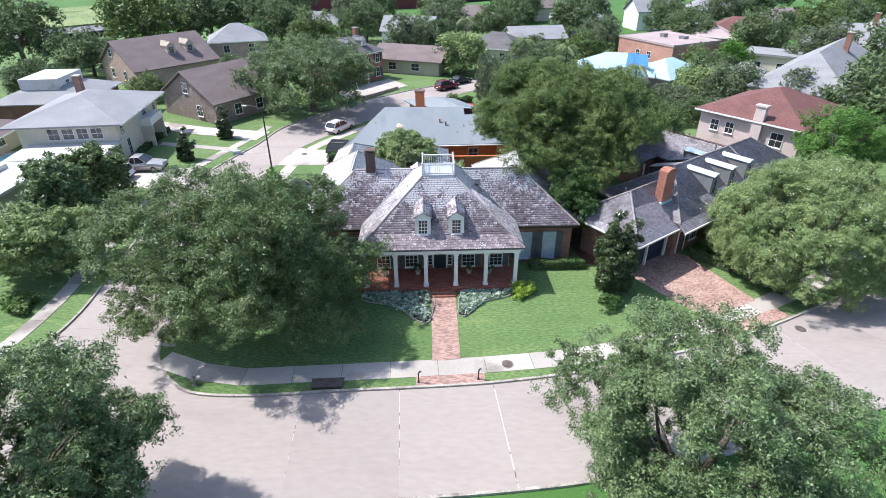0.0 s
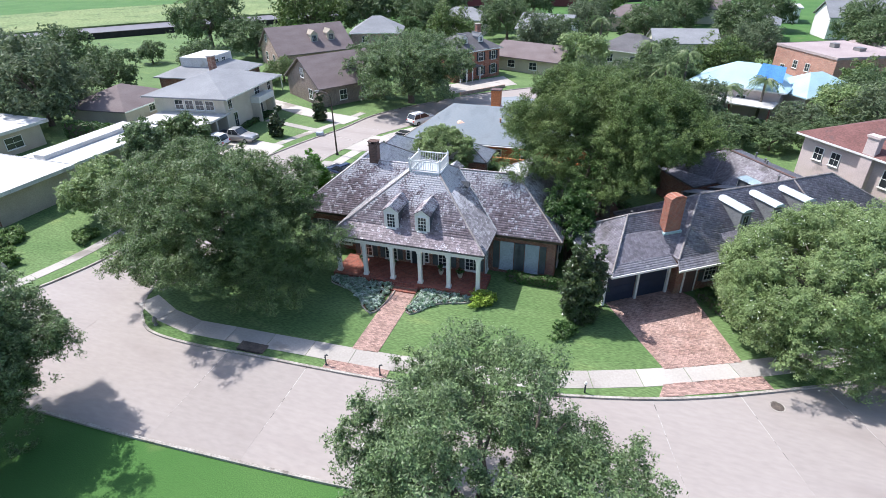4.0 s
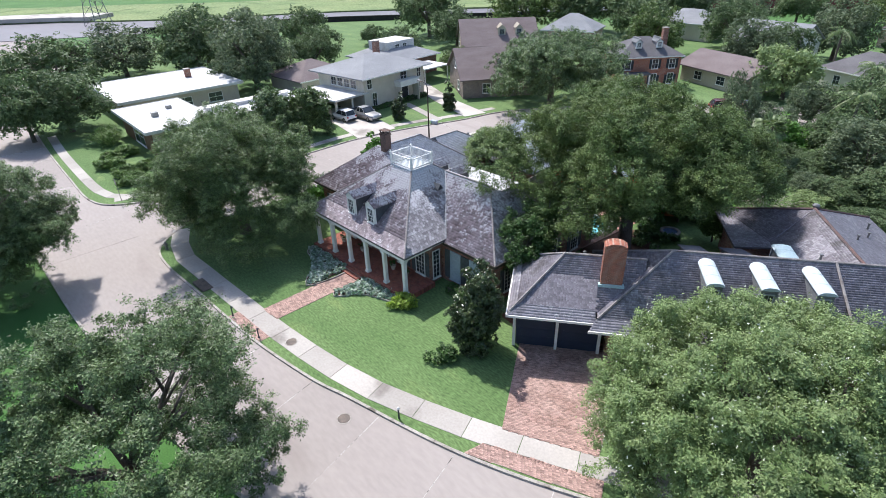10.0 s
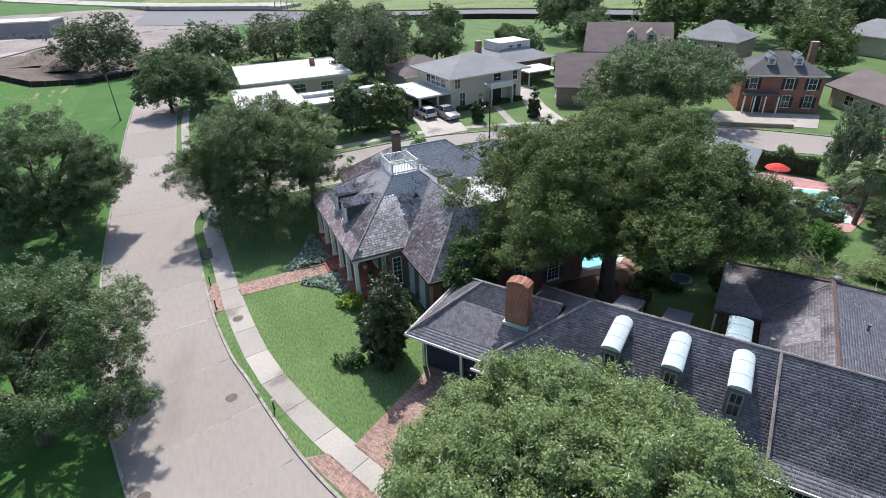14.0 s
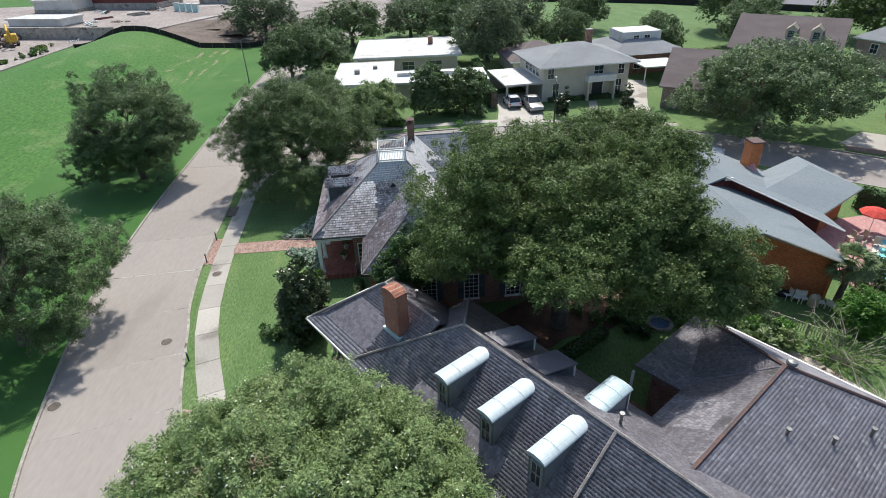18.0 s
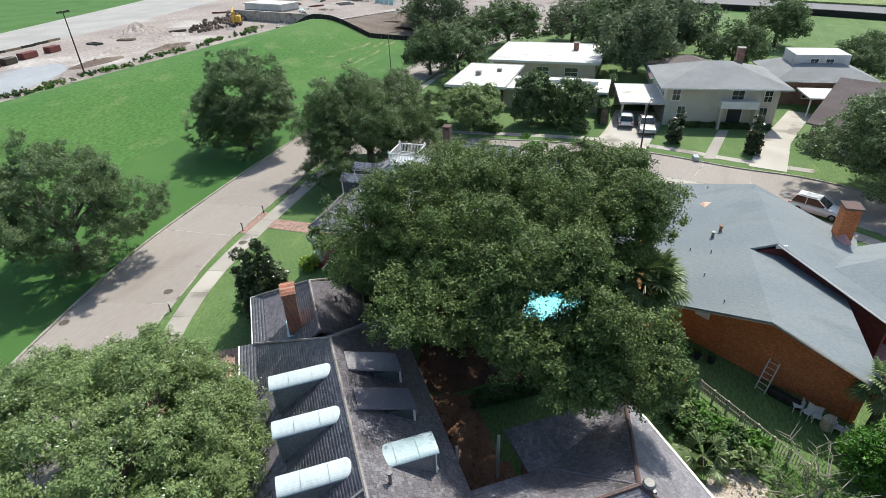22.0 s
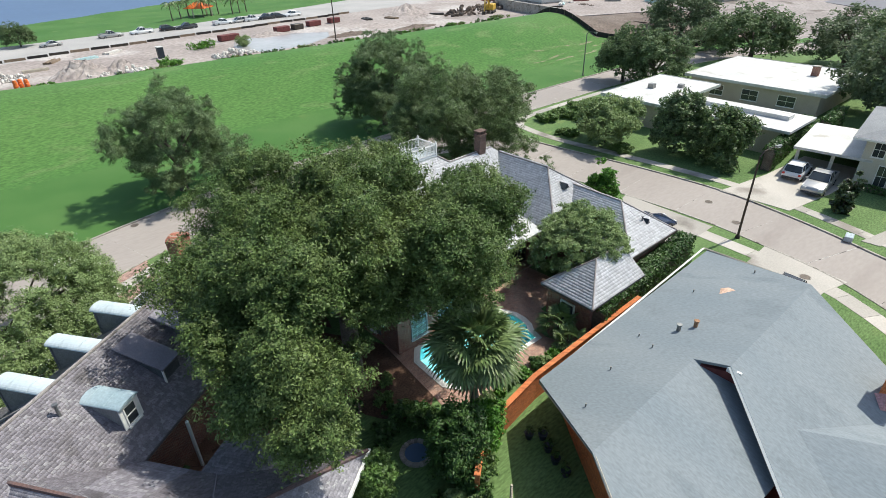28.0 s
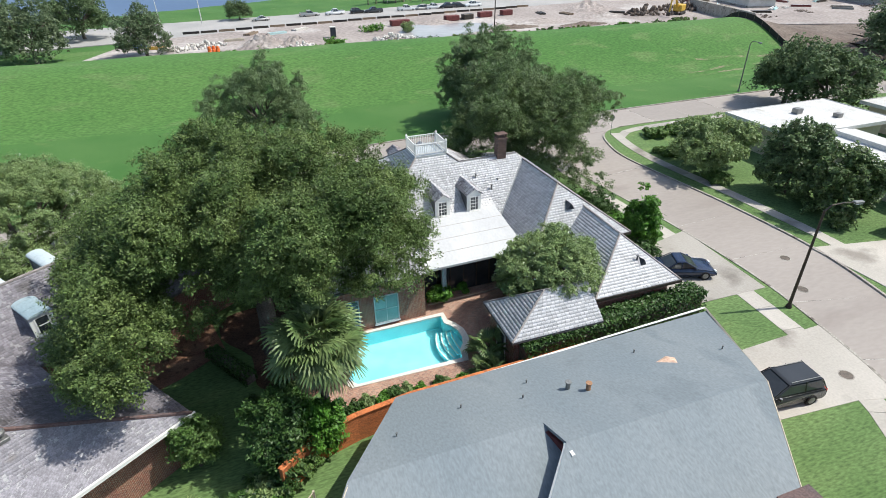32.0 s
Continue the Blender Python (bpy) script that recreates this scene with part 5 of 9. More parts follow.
# ---- the house next door with barrel dormers ----
ndoor = thing("house", (20.3, 45.1, 0.1), 36.3, "long brick house with charcoal slates and barrel-topped dormers", "house")
part("wall", wall_run([(-3.6, -3.4), (16.4, -3.4), (16.4, 3.6), (-3.6, 3.6)], 0, 3.3), BRICK, ndoor)
part("wall", wall_run([(-8.9, -2.7), (-3.9, -2.7), (-3.9, 2.0), (-8.9, 2.0)], 0, 3.3), BRICK, ndoor)
part("wall", wall_run([(6.6, 7.6), (8.9, 7.6), (8.9, 3.9), (16.4, 3.9), (16.4, 12.9), (6.6, 12.9)], 0, 3.1), BRICK, ndoor)
bar = [
    [(-4.4, -4.1, 3.55), (17.2, -4.1, 3.55), (13.0, 0, 6.3), (0, 0, 6.3)],
    [(17.2, 4.3, 3.4), (-4.4, 4.3, 3.4), (0, 0, 6.3), (13.0, 0, 6.3)],
    [(-4.4, 4.3, 3.4), (-4.4, -4.1, 3.55), (0, 0, 6.3)],
    [(17.2, -4.1, 3.55), (17.2, 4.3, 3.4), (13.0, 0, 6.3)],
]
eaves = [[(-4.9, -4.95, 3.26), (17.4, -4.95, 3.26), (17.2, -4.0, 3.6), (-4.4, -4.0, 3.6)], [(-9.75, -4.2, 3.3), (-4.5, -4.2, 3.3), (-4.5, -3.4, 3.6), (-9.3, -3.4, 3.6)], [(-9.75, 3.0, 3.3), (-9.75, -4.2, 3.3), (-9.3, -3.4, 3.6), (-9.3, 2.4, 3.6)]]
gar = [
    [(-9.3, -3.4, 3.58), (-2.0, -3.4, 3.58), (-1.5, -0.4, 5.75), (-6.5, -0.4, 5.75)],
    [(-2.0, 2.6, 3.5), (-9.3, 2.6, 3.5), (-6.5, -0.4, 5.75), (-1.5, -0.4, 5.75)],
    [(-9.3, 2.6, 3.5), (-9.3, -3.4, 3.58), (-6.5, -0.4, 5.75)],
]
A, B, P = (11.6, 10.0, 5.25), (8.4, 7.8, 3.33), (6.9, 12.1, 3.26)
wing = [
    [B, (8.4, 1.8, 3.33), (11.6, 1.8, 5.25), A],
    [P, B, A],
    [(5.8, 13.6, 3.2), P, A],
    [(5.8, 13.6, 3.2), (5.8, 7.0, 3.2), (8.4, 7.0, 3.33), B, P],
    [(17.3, 1.5, 3.2), (17.3, 13.6, 3.2), A, (11.6, 1.5, 5.25)],
    [(17.3, 13.6, 3.2), (5.8, 13.6, 3.2), A],
]
r = deck("roof", bar, UNDERLAY, ndoor)
for pts in eaves:
    deck("eave", [pts], SLATE_WING, ndoor)
slates("slating", eaves, SLATE_WING, r, 0.26, 0.2, 0.014, 105)
slates("slating", bar, SLATE_DARK, r, 0.2, 0.15, 0.009, 101, near=(0.0, 6.0, -4.1, -1.4))
r = deck("roof", gar, UNDERLAY, ndoor)
slates("slating", gar, SLATE_DARK, r, 0.2, 0.15, 0.009, 111, near=(-9.0, -4.4, -3.5, -1.0))
r = deck("roof", wing[:4], UNDERLAY, ndoor)
slates("slating", wing[:4], SLATE_DARK, r, 0.2, 0.15, 0.008, 120, near=(8.2, 11.0, 4.0, 6.5))
r = deck("roof", wing[4:], SLATE_WING, ndoor)
slates("slating", wing[4:], SLATE_WING, r, 0.2, 0.15, 0.006, 121, near=(9.0, 14.0, 12.0, 13.6))
ridge([((0, 0, 6.3), (13.0, 0, 6.3)), ((0, 0, 6.3), (-4.4, -4.1, 3.58)), ((0, 0, 6.3), (-4.4, 4.3, 3.43)), ((-6.5, -0.4, 5.75), (-1.5, -0.4, 5.75)), ((-6.5, -0.4, 5.75), (-9.6, -3.9, 3.4)), ((-6.5, -0.4, 5.75), (-9.6, 2.9, 3.4)), ((13.0, 0, 6.3), (17.2, -4.1, 3.58)), ((9.0, 0, 6.3), (9.3, -4.6, 3.4))], RIDGE, ndoor, 0.08)
ridge([((11.6, 1.2, 5.25), A), (A, (5.8, 13.6, 3.2)), (A, (17.3, 13.6, 3.2))], RIDGE_BROWN, ndoor, 0.1)
ridge([(A, B)], SLATE_DARK, ndoor, 0.04)
boxes("gutter", [(5.7, 17.4, 13.6, 13.72, 3.06, 3.24), (-4.95, 17.4, -5.03, -4.95, 3.13, 3.28), (-9.85, -4.5, -4.28, -4.2, 3.15, 3.3), (-9.85, -9.75, -4.28, 3.0, 3.15, 3.3)], WHITE, ndoor)
for x in (1.85, 4.72, 7.56):
    dormer(ndoor, x, -2.92, 4.05, 0, 0.78, 1.88, 2.35, PALE_METAL, DORMER_GREY, DORMER_GREY, True, 0.22, (2, 1))
dormer(ndoor, 7.2, 3.0, 4.1, 180, 1.0, 1.4, 2.0, ZINC_BLUE, DORMER_GREY, DORMER_GREY, True, 0.15, (1, 1), WHITE)
for x in (1.6, 4.2):
    d = part("shed_dormer", box(x - 0.55, x + 0.55, 0.8, 2.9, 4.3, 5.2), SHUTTER, ndoor)
    deck("dormer_roof", [[(x - 0.68, 3.05, 5.15), (x + 0.68, 3.05, 5.15), (x + 0.68, 0.5, 6.05), (x - 0.68, 0.5, 6.05)]], SLATE_DARK, d, 0.08)
    boxes("barge_board", [(x + 0.56, x + 0.62, 2.9, 3.0, 3.9, 5.15)], WHITE, d)
bm = box(-4.3, -3.0, -2.0, -1.3, 3.6, 7.35)
ch = part("chimney", bm, BRICK_RED, ndoor)
bm = bmesh.new()
arc = [(-3.65 - 0.66 * math.cos(a), 7.2 + 0.34 * math.sin(a)) for a in np.linspace(0, math.pi, 11)]
inn = [(-3.65 - 0.5 * math.cos(a), 7.2 + 0.22 * math.sin(a)) for a in np.linspace(0, math.pi, 11)]
vs = [[bm.verts.new((px, y, pz)) for px, pz in line] for y in (-2.05, -1.25) for line in (arc, inn)]
for k in range(10):
    for a, b in ((vs[0], vs[1]), (vs[3], vs[2]), (vs[2], vs[0]), (vs[1], vs[3])):
        bm.faces.new((a[k], a[k + 1], b[k + 1], b[k]))
bmesh.ops.recalc_face_normals(bm, faces=bm.faces)
part("chimney_hood", bm, BRICK_RED, ch)
part("flashing", box(-4.42, -2.88, -2.12, -1.18, 4.55, 4.72), COPPER, ch)
for x in (-8.0, -5.3):
    d = part("garage_door", box(x - 1.25, x + 1.25, -2.82, -2.7, 0.0, 2.9), GARAGE_BLUE, ndoor)
    for k in range(1, 4):
        part("door_panel", box(x - 1.2, x + 1.2, -2.85, -2.82, 0.7 * k - 0.62, 0.7 * k - 0.04, 0.01), GARAGE_BLUE, d)
for x in (-9.35, -6.65, -4.0):
    part("post", box(x - 0.09, x + 0.09, -3.05, -2.87, 0.0, 3.35), WHITE, ndoor)
door(ndoor, -2.4, -3.4, 0, 0, 0.95, 2.1, RIDGE_BROWN, WHITE)
for x in (-0.6, 2.0, 5.0, 8.0, 11.0, 14.0):
    window(ndoor, x, -3.4, 0.8, 0, 0.95, 1.6, 3, 2, SHUTTER)
for x, y, z in ((8.6, 1.0, 5.9), (14.6, 8.0, 4.2), (13.2, 6.5, 4.7), (15.5, 10.0, 4.0), (-5.2, 0.9, 4.9)):
    part("vent_pipe", lathe([(0.07, -0.4), (0.07, 0.3), (0.12, 0.31), (0.12, 0.37)], 8, (x, y, z)), STEEL, ndoor)
tv = part("roof_vent", lathe([(0.17, -0.5), (0.17, 0.3), (0.24, 0.32), (0.26, 0.42), (0.2, 0.5), (0.0, 0.54)], 14, (11.75, 10.3, 5.0)), STEEL, ndoor)
part("vent_flashing", box(11.5, 12.0, 10.05, 10.55, 4.8, 5.12, 0.02), STEEL, tv)
part("courtyard_floor", box(5.2, 8.9, 4.0, 7.6, -0.05, 0.06), LITTER, ndoor)
boxes("post", [(5.9, 6.02, 4.5, 4.62, 0, 3.2), (5.9, 6.02, 6.6, 6.72, 0, 3.1)], WHITE, ndoor)

# ---- the orange brick house with the grey prow-shaped roof ----
grn = thing("house", (0, 0, 0.1), 0, "orange brick house with low blue-grey shingled prow roof", "house")
s_slope = [(x, y, 2.72 + 0.352 * (y - 61.1) + 0.02) for x, y in ((-11.75, 60.9), (7.65, 61.5), (10.8, 66.8), (2.6, 66.8), (2.5, 68.4), (-7.4, 68.4))]
e_slope = [(13.7, 71.7, 3.5), (4.7, 72.15, 3.43), (1.7, 69.0, 4.2), (2.45, 66.8, 4.75), (10.8, 66.8, 4.75)]
b_slope = [(x, y, 5.31 - 0.335 * (y - 68.4)) for x, y in ((-4.0, 75.2), (-7.4, 68.4), (2.5, 68.4), (8.5, 74.75), (5.65, 75.1), (2.9, 71.75), (-2.7, 74.9))]
wing_e = [(5.65, 75.1, 3.06), (1.6, 81.4, 3.06), (-1.3, 78.2, 4.18), (2.9, 71.75, 4.19)]
wing_w = [(-5.9, 80.4, 3.1), (-2.7, 74.9, 3.13), (2.9, 71.75, 4.19), (-1.3, 78.2, 4.18)]
wing_n = [(1.6, 81.4, 3.06), (-5.9, 80.4, 3.1), (-1.3, 78.2, 4.18)]
deck("roof", [wing_e, wing_w, wing_n], SHINGLE, grn, 0.16)
for pts in (s_slope, e_slope, b_slope):
    r = deck("roof", [pts], SHINGLE, grn, 0.16)


def gable_wall(name, pts, material, parent, thick=0.28):
    """An upright wall whose top follows a roof: points x, y, top."""
    bm = bmesh.new()
    for (x0, y0, t0), (x1, y1, t1) in zip(pts, pts[1:]):
        d = Vector((x1 - x0, y1 - y0, 0)).normalized()
        nn = Vector((-d.y, d.x, 0)) * thick
        low = [bm.verts.new(p) for p in ((x0, y0, 0), (x1, y1, 0), (x1 + nn.x, y1 + nn.y, 0), (x0 + nn.x, y0 + nn.y, 0))]
        hi = [bm.verts.new(p) for p in ((x0, y0, t0), (x1, y1, t1), (x1 + nn.x, y1 + nn.y, t1), (x0 + nn.x, y0 + nn.y, t0))]
        bm.faces.new(hi)
        bm.faces.new(low[::-1])
        for k in range(4):
            j = (k + 1) % 4
            bm.faces.new((low[k], low[j], hi[j], hi[k]))
    return part(name, bm, material, parent)


gable_wall("wall", [(6.3, 62.2, 2.8), (9.75, 67.25, 4.45)], BRICK_ORANGE, grn)
gable_wall("wall", [(9.75, 67.25, 4.45), (12.35, 71.6, 3.45)], BRICK_ORANGE, grn)
gable_wall("wall", [(-10.6, 61.3, 2.6), (6.3, 62.2, 2.75)], BRICK_ORANGE, grn)
gable_wall("wall", [(-7.0, 69.0, 4.9), (-10.6, 61.3, 2.6)], BRICK_ORANGE, grn)
gable_wall("wall", [(12.35, 71.6, 3.45), (5.4, 71.4, 3.2)], BRICK_ORANGE, grn)
gable_wall("wall", [(-3.6, 74.8, 2.85), (-6.9, 68.7, 4.9)], BRICK_ORANGE, grn)
gable_wall("wall", [(-5.0, 79.6, 2.9), (-2.4, 75.2, 2.9)], BRICK_ORANGE, grn)
gable_wall("wall", [(4.6, 75.4, 2.85), (1.0, 80.6, 2.85)], BRICK_ORANGE, grn)
gable_wall("clerestory", [(6.7, 74.1, 3.2), (1.85, 68.95, 4.9)], SHED_RED, grn)
gable_wall("clerestory", [(1.95, 68.9, 4.95), (2.5, 66.9, 4.62)], SHED_RED, grn)
part("barge_board", tube([(2.5, 68.4, 5.22), (8.55, 74.75, 3.1)], 0.08, 4), WHITE, grn)
part("barge_board", tube([(8.55, 74.75, 3.1), (5.65, 75.1, 2.98), (1.6, 81.4, 2.98)], 0.07, 4), TAN, grn)
part("barge_board", box(2.42, 2.56, 68.3, 68.95, 4.95, 5.2), WHITE, grn)
part("gutter", tube([(-11.75, 60.55, 2.62), (7.65, 61.55, 2.72)], 0.07, 5), WHITE, grn)
for a, b in (((7.68, 61.6, 2.72), (10.85, 67.0, 4.66)), ((10.85, 67.0, 4.66), (13.75, 71.7, 3.44)), ((-11.8, 60.6, 2.62), (-7.45, 68.4, 5.2)), ((-7.45, 68.4, 5.2), (-4.05, 75.2, 2.95))):
    part("barge_board", tube([a, b], 0.07, 4), TAN, grn)
chn = part("chimney", box(-3.8, -2.6, 73.35, 74.35, 2.4, 5.95), BRICK_ORANGE, grn)
part("chimney_cap", box(-3.9, -2.5, 73.25, 74.45, 5.95, 6.08), RIDGE_BROWN, chn)
piece("saddle", [(-2.58, 73.2, 3.75), (-2.58, 74.5, 3.32), (-1.8, 73.7, 3.56), (-2.58, 73.8, 4.1)], [(0, 2, 3), (2, 1, 3), (0, 3, 1)], PINK, chn)
for x, y in ((0.24, 64.85), (-0.48, 65.4)):
    z = 2.72 + 0.36 * (y - 61.2)
    part("flue", lathe([(0.11, -0.1), (0.11, 0.4), (0.15, 0.41), (0.15, 0.46)], 10, (x, y, z)), RUST if x < 0 else STEEL, grn)
for x, y in ((-4.6, 63.3), (1.6, 63.4), (5.2, 64.0), (8.4, 64.8), (-8.3, 65.2), (2.4, 64.6)):
    part("vent_pipe", lathe([(0.035, -0.1), (0.035, 0.22), (0.05, 0.23), (0.05, 0.27)], 8, (x, y, 2.72 + 0.36 * (y - 61.3))), STEEL, grn)
z = 2.7 + 0.35 * 3.4
piece("eyebrow_vent", [(-4.4, 64.7, z + 0.05), (-5.6, 65.5, z + 0.35), (-6.0, 64.8, z + 0.1), (-5.6, 64.4, z + 0.0), (-5.4, 64.75, z + 0.25)], [(0, 1, 4), (1, 2, 4), (2, 3, 4), (3, 0, 4)], PEACH, grn)
w = part("window", box(-0.45, 0.45, -0.06, 0.0, 0, 0.6), WHITE, grn)
w.matrix_basis = pose(7.6, 64.0, 2.2, 0, 0, 55.6)
for x, y in ((-8.0, 61.45), (-4.0, 61.65), (0.0, 61.87), (3.5, 62.05)):
    window(grn, x, y, 0.9, 3.0, 1.1, 1.2, 2, 1)
part("pool_deck", prism([(5.2, 74.0), (13.0, 74.6), (14.5, 78.0), (12.5, 84.0), (8.0, 87.0), (1.0, 84.0), (1.4, 80.4)], -0.05, 0.05), PINK, grn)

# ---- garden walls and fences ----
brick_run = [(-4.2, 60.05), (1.2, 60.15), (6.6, 60.3), (9.6, 60.75), (11.7, 61.35), (13.5, 62.8)]
garden_wall = thing("garden_wall", (0, 0, 0.1), 0, "long orange-red brick garden wall", "wall", kind="structure")
for (x0, y0), (x1, y1) in zip(brick_run, brick_run[1:]):
    a = np.array([(x0, y0), (x1, y1)])
    part("wall", band(a, offset(a, 0.22), -0.1, 1.7), BRICK_ORANGE, garden_wall)
    part("coping", band(offset(a, -0.04), offset(a, 0.26), 1.7, 1.77), BRICK_ORANGE, garden_wall)
low_wall = np.array([(-14.1, 92.2), (-8.2, 100.0)])
tagged(part("forecourt_wall", band(low_wall, offset(low_wall, 0.3), 0.0, 0.6), BRICK_PALE), "low weathered brick wall before the forecourt", "wall", kind="structure")
lattice = thing("lattice_fence", (0, 0, 0.1), 0, "weathered timber lattice fence behind the shrubs", "fence")
fa, fb = np.array([12.2, 63.9]), np.array([17.4, 69.0])
for i in range(9):
    p = fa + (fb - fa) * i / 8
    part("post", box(p[0] - 0.05, p[0] + 0.05, p[1] - 0.05, p[1] + 0.05, 0, 1.0), TAN, lattice)
for z0 in (0.25, 0.6, 0.95):
    part("rail", tube([(fa[0], fa[1], z0), (fb[0], fb[1], z0)], 0.03, 4), TAN, lattice)
for i in range(48):
    p = fa + (fb - fa) * (i + 0.5) / 48
    part("slat", box(p[0] - 0.02, p[0] + 0.02, p[1] - 0.015, p[1] + 0.015, 0.2, 0.97), TAN, lattice)


# ---- houses further off ----
def far_house(label, x, y, turn, w, d, h, rise, wall, roof, kind="hip", over=0.6, windows=(), chimney=None, name="house", category="house", hips=1.0):
    """A plain house, w along its local x: walls, roof, windows, chimney."""
    hs = thing(name, (x, y, 0.08), turn, label, category)
    part("wall", wall_run([(-w / 2, -d / 2), (w / 2, -d / 2), (w / 2, d / 2), (-w / 2, d / 2)], 0, h), wall, hs)
    X, Y = w / 2 + over, d / 2 + over
    if kind == "flat":
        part("roof", box(-X, X, -Y, Y, h, h + 0.28), roof, hs)
        boxes("parapet", [(-X, X, -Y - 0.05, -Y, h - 0.03, h + 0.36), (-X, X, Y, Y + 0.05, h - 0.03, h + 0.36), (-X - 0.05, -X, -Y, Y, h - 0.03, h + 0.36), (X, X + 0.05, -Y, Y, h - 0.03, h + 0.36)], roof, hs)
    else:
        e = h - 0.1
        run = min(X, Y) * hips if kind == "hip" else 0.0
        if kind == "hip":
            a, b = ((-X + run, 0, e + rise), (X - run, 0, e + rise)) if X >= Y else ((0, -Y + run, e + rise), (0, Y - run, e + rise))
            c = [(-X, -Y, e), (X, -Y, e), (X, Y, e), (-X, Y, e)]
            planes = [[c[0], c[1], b, a], [c[2], c[3], a, b], [c[1], c[2], b], [c[3], c[0], a]] if X >= Y else [[c[1], c[2], b, a], [c[3], c[0], a, b], [c[0], c[1], a], [c[2], c[3], b]]
        else:
            planes = [[(-X, -Y, e), (X, -Y, e), (X, 0, e + rise), (-X, 0, e + rise)], [(X, Y, e), (-X, Y, e), (-X, 0, e + rise), (X, 0, e + rise)]]
            top = h - 0.15 + rise * (1 - over / Y)
            for s in (-1, 1):
                piece("gable", [(s * w / 2, -d / 2, h - 0.02), (s * w / 2, d / 2, h - 0.02), (s * w / 2, 0, top), (s * (w / 2 - 0.25), -d / 2, h - 0.02), (s * (w / 2 - 0.25), d / 2, h - 0.02), (s * (w / 2 - 0.25), 0, top)], [(0, 1, 2), (5, 4, 3), (0, 3, 4, 1), (1, 4, 5, 2), (2, 5, 3, 0)], wall, hs)
        deck("roof", planes, roof, hs, 0.18)
        for s in ((-1, 1) if kind == "hip" else ()):
            part("gutter", box(-X, X, s * Y - 0.05, s * Y + 0.05, e - 0.2, e - 0.02), WHITE, hs)
    for side, u, z0, ww, hh in windows:
        px, py, t = {"s": (u, -d / 2, 0), "n": (u, d / 2, 180), "e": (w / 2, u, 90), "w": (-w / 2, u, -90)}[side]
        window(hs, px, py, z0, t, ww, hh, 2, 1, sill=True)
    if chimney:
        cx, cy, cz = chimney
        part("chimney", box(cx - 0.45, cx + 0.45, cy - 0.4, cy + 0.4, h, cz), BRICK, hs)
        part("chimney_cap", box(cx - 0.52, cx + 0.52, cy - 0.47, cy + 0.47, cz, cz + 0.12), KERB, hs)
    return hs


# pale two-storey house across the street
beige = far_house("two-storey cream brick house with a low grey hipped roof", -45.0, 68.8, 97, 13.6, 11.0, 5.35, 2.1, CREAM, ROOF_GREY, "hip", 1.1,
    [("s", -5.6, 3.4, 0.9, 1.4), ("s", 5.5, 3.4, 0.9, 1.4), ("s", -4.7, 0.6, 0.9, 2.0), ("s", 5.3, 0.6, 0.9, 2.0), ("s", 1.9, 3.3, 1.4, 1.6), ("w", -3.2, 3.4, 1.2, 1.2), ("w", -1.6, 3.4, 1.2, 1.2), ("w", 0.0, 3.4, 1.2, 1.2), ("w", 1.6, 3.4, 1.2, 1.2)], (3.2, 2.0, 8.6))
part("balcony", box(-0.2, 4.2, -6.9, -5.5, 2.75, 3.65), WHITE, beige)
door(beige, 1.9, -5.5, 0, 0, 1.7, 2.4, DARK, WHITE)
boxes("wall_pier", [(-0.2, 0.05, -6.9, -5.5, 0, 2.75), (3.95, 4.2, -6.9, -5.5, 0, 2.75)], CREAM, beige)
part("carport_roof", box(-12.6, -5.8, -5.6, 4.6, 2.75, 3.0), MEMBRANE, beige)
boxes("carport_post", [(-12.3, -12.0, -5.3, -5.0, 0, 2.75), (-12.3, -12.0, 3.6, 4.0, 0, 2.75), (-9.2, -8.9, -5.3, -5.0, 0, 2.75)], CREAM, beige)
part("carport_wall", box(-12.4, -6.6, 3.9, 4.2, 0, 2.75), CREAM, beige)
# low modern houses with white flat roofs
flat_a = far_house("single-storey tan house with a bright white flat roof", -48.2, 36.0, 90, 7.4, 13.6, 3.2, 0, TAN, MEMBRANE, "flat", 0.9, [("w", -0.4, 0.3, 4.4, 2.4)])
boxes("wall_panel", [(-3.78, -3.69, -6.7, -2.75, 0.1, 3.1), (-3.78, -3.69, 1.95, 6.7, 0.1, 3.1)], WOOD_BROWN, flat_a)
part("low_roof", box(3.9, 19.2, -6.6, 1.2, 2.9, 3.2), MEMBRANE, flat_a)
part("wall", box(4.0, 18.4, -6.0, 0.6, 0, 2.9), TAN, flat_a)
part("roof_upstand", box(5.2, 17.5, -2.6, -1.0, 3.2, 3.7), MEMBRANE, flat_a)
boxes("roof_unit", [(-1.6, -0.8, -1.0, -0.2, 3.5, 4.1), (1.2, 1.9, 2.0, 2.7, 3.5, 3.95)], STEEL, flat_a)
flat_b = far_house("long single-storey house with a bright white flat roof", -69.0, 43.0, 90, 18.0, 16.5, 3.0, 0, TAN, MEMBRANE, "flat", 0.8, [("s", -5.0, 0.8, 2.2, 1.4), ("s", 0.0, 0.8, 2.2, 1.4), ("s", 5.0, 0.8, 2.2, 1.4)], (4.6, 2.0, 4.6))
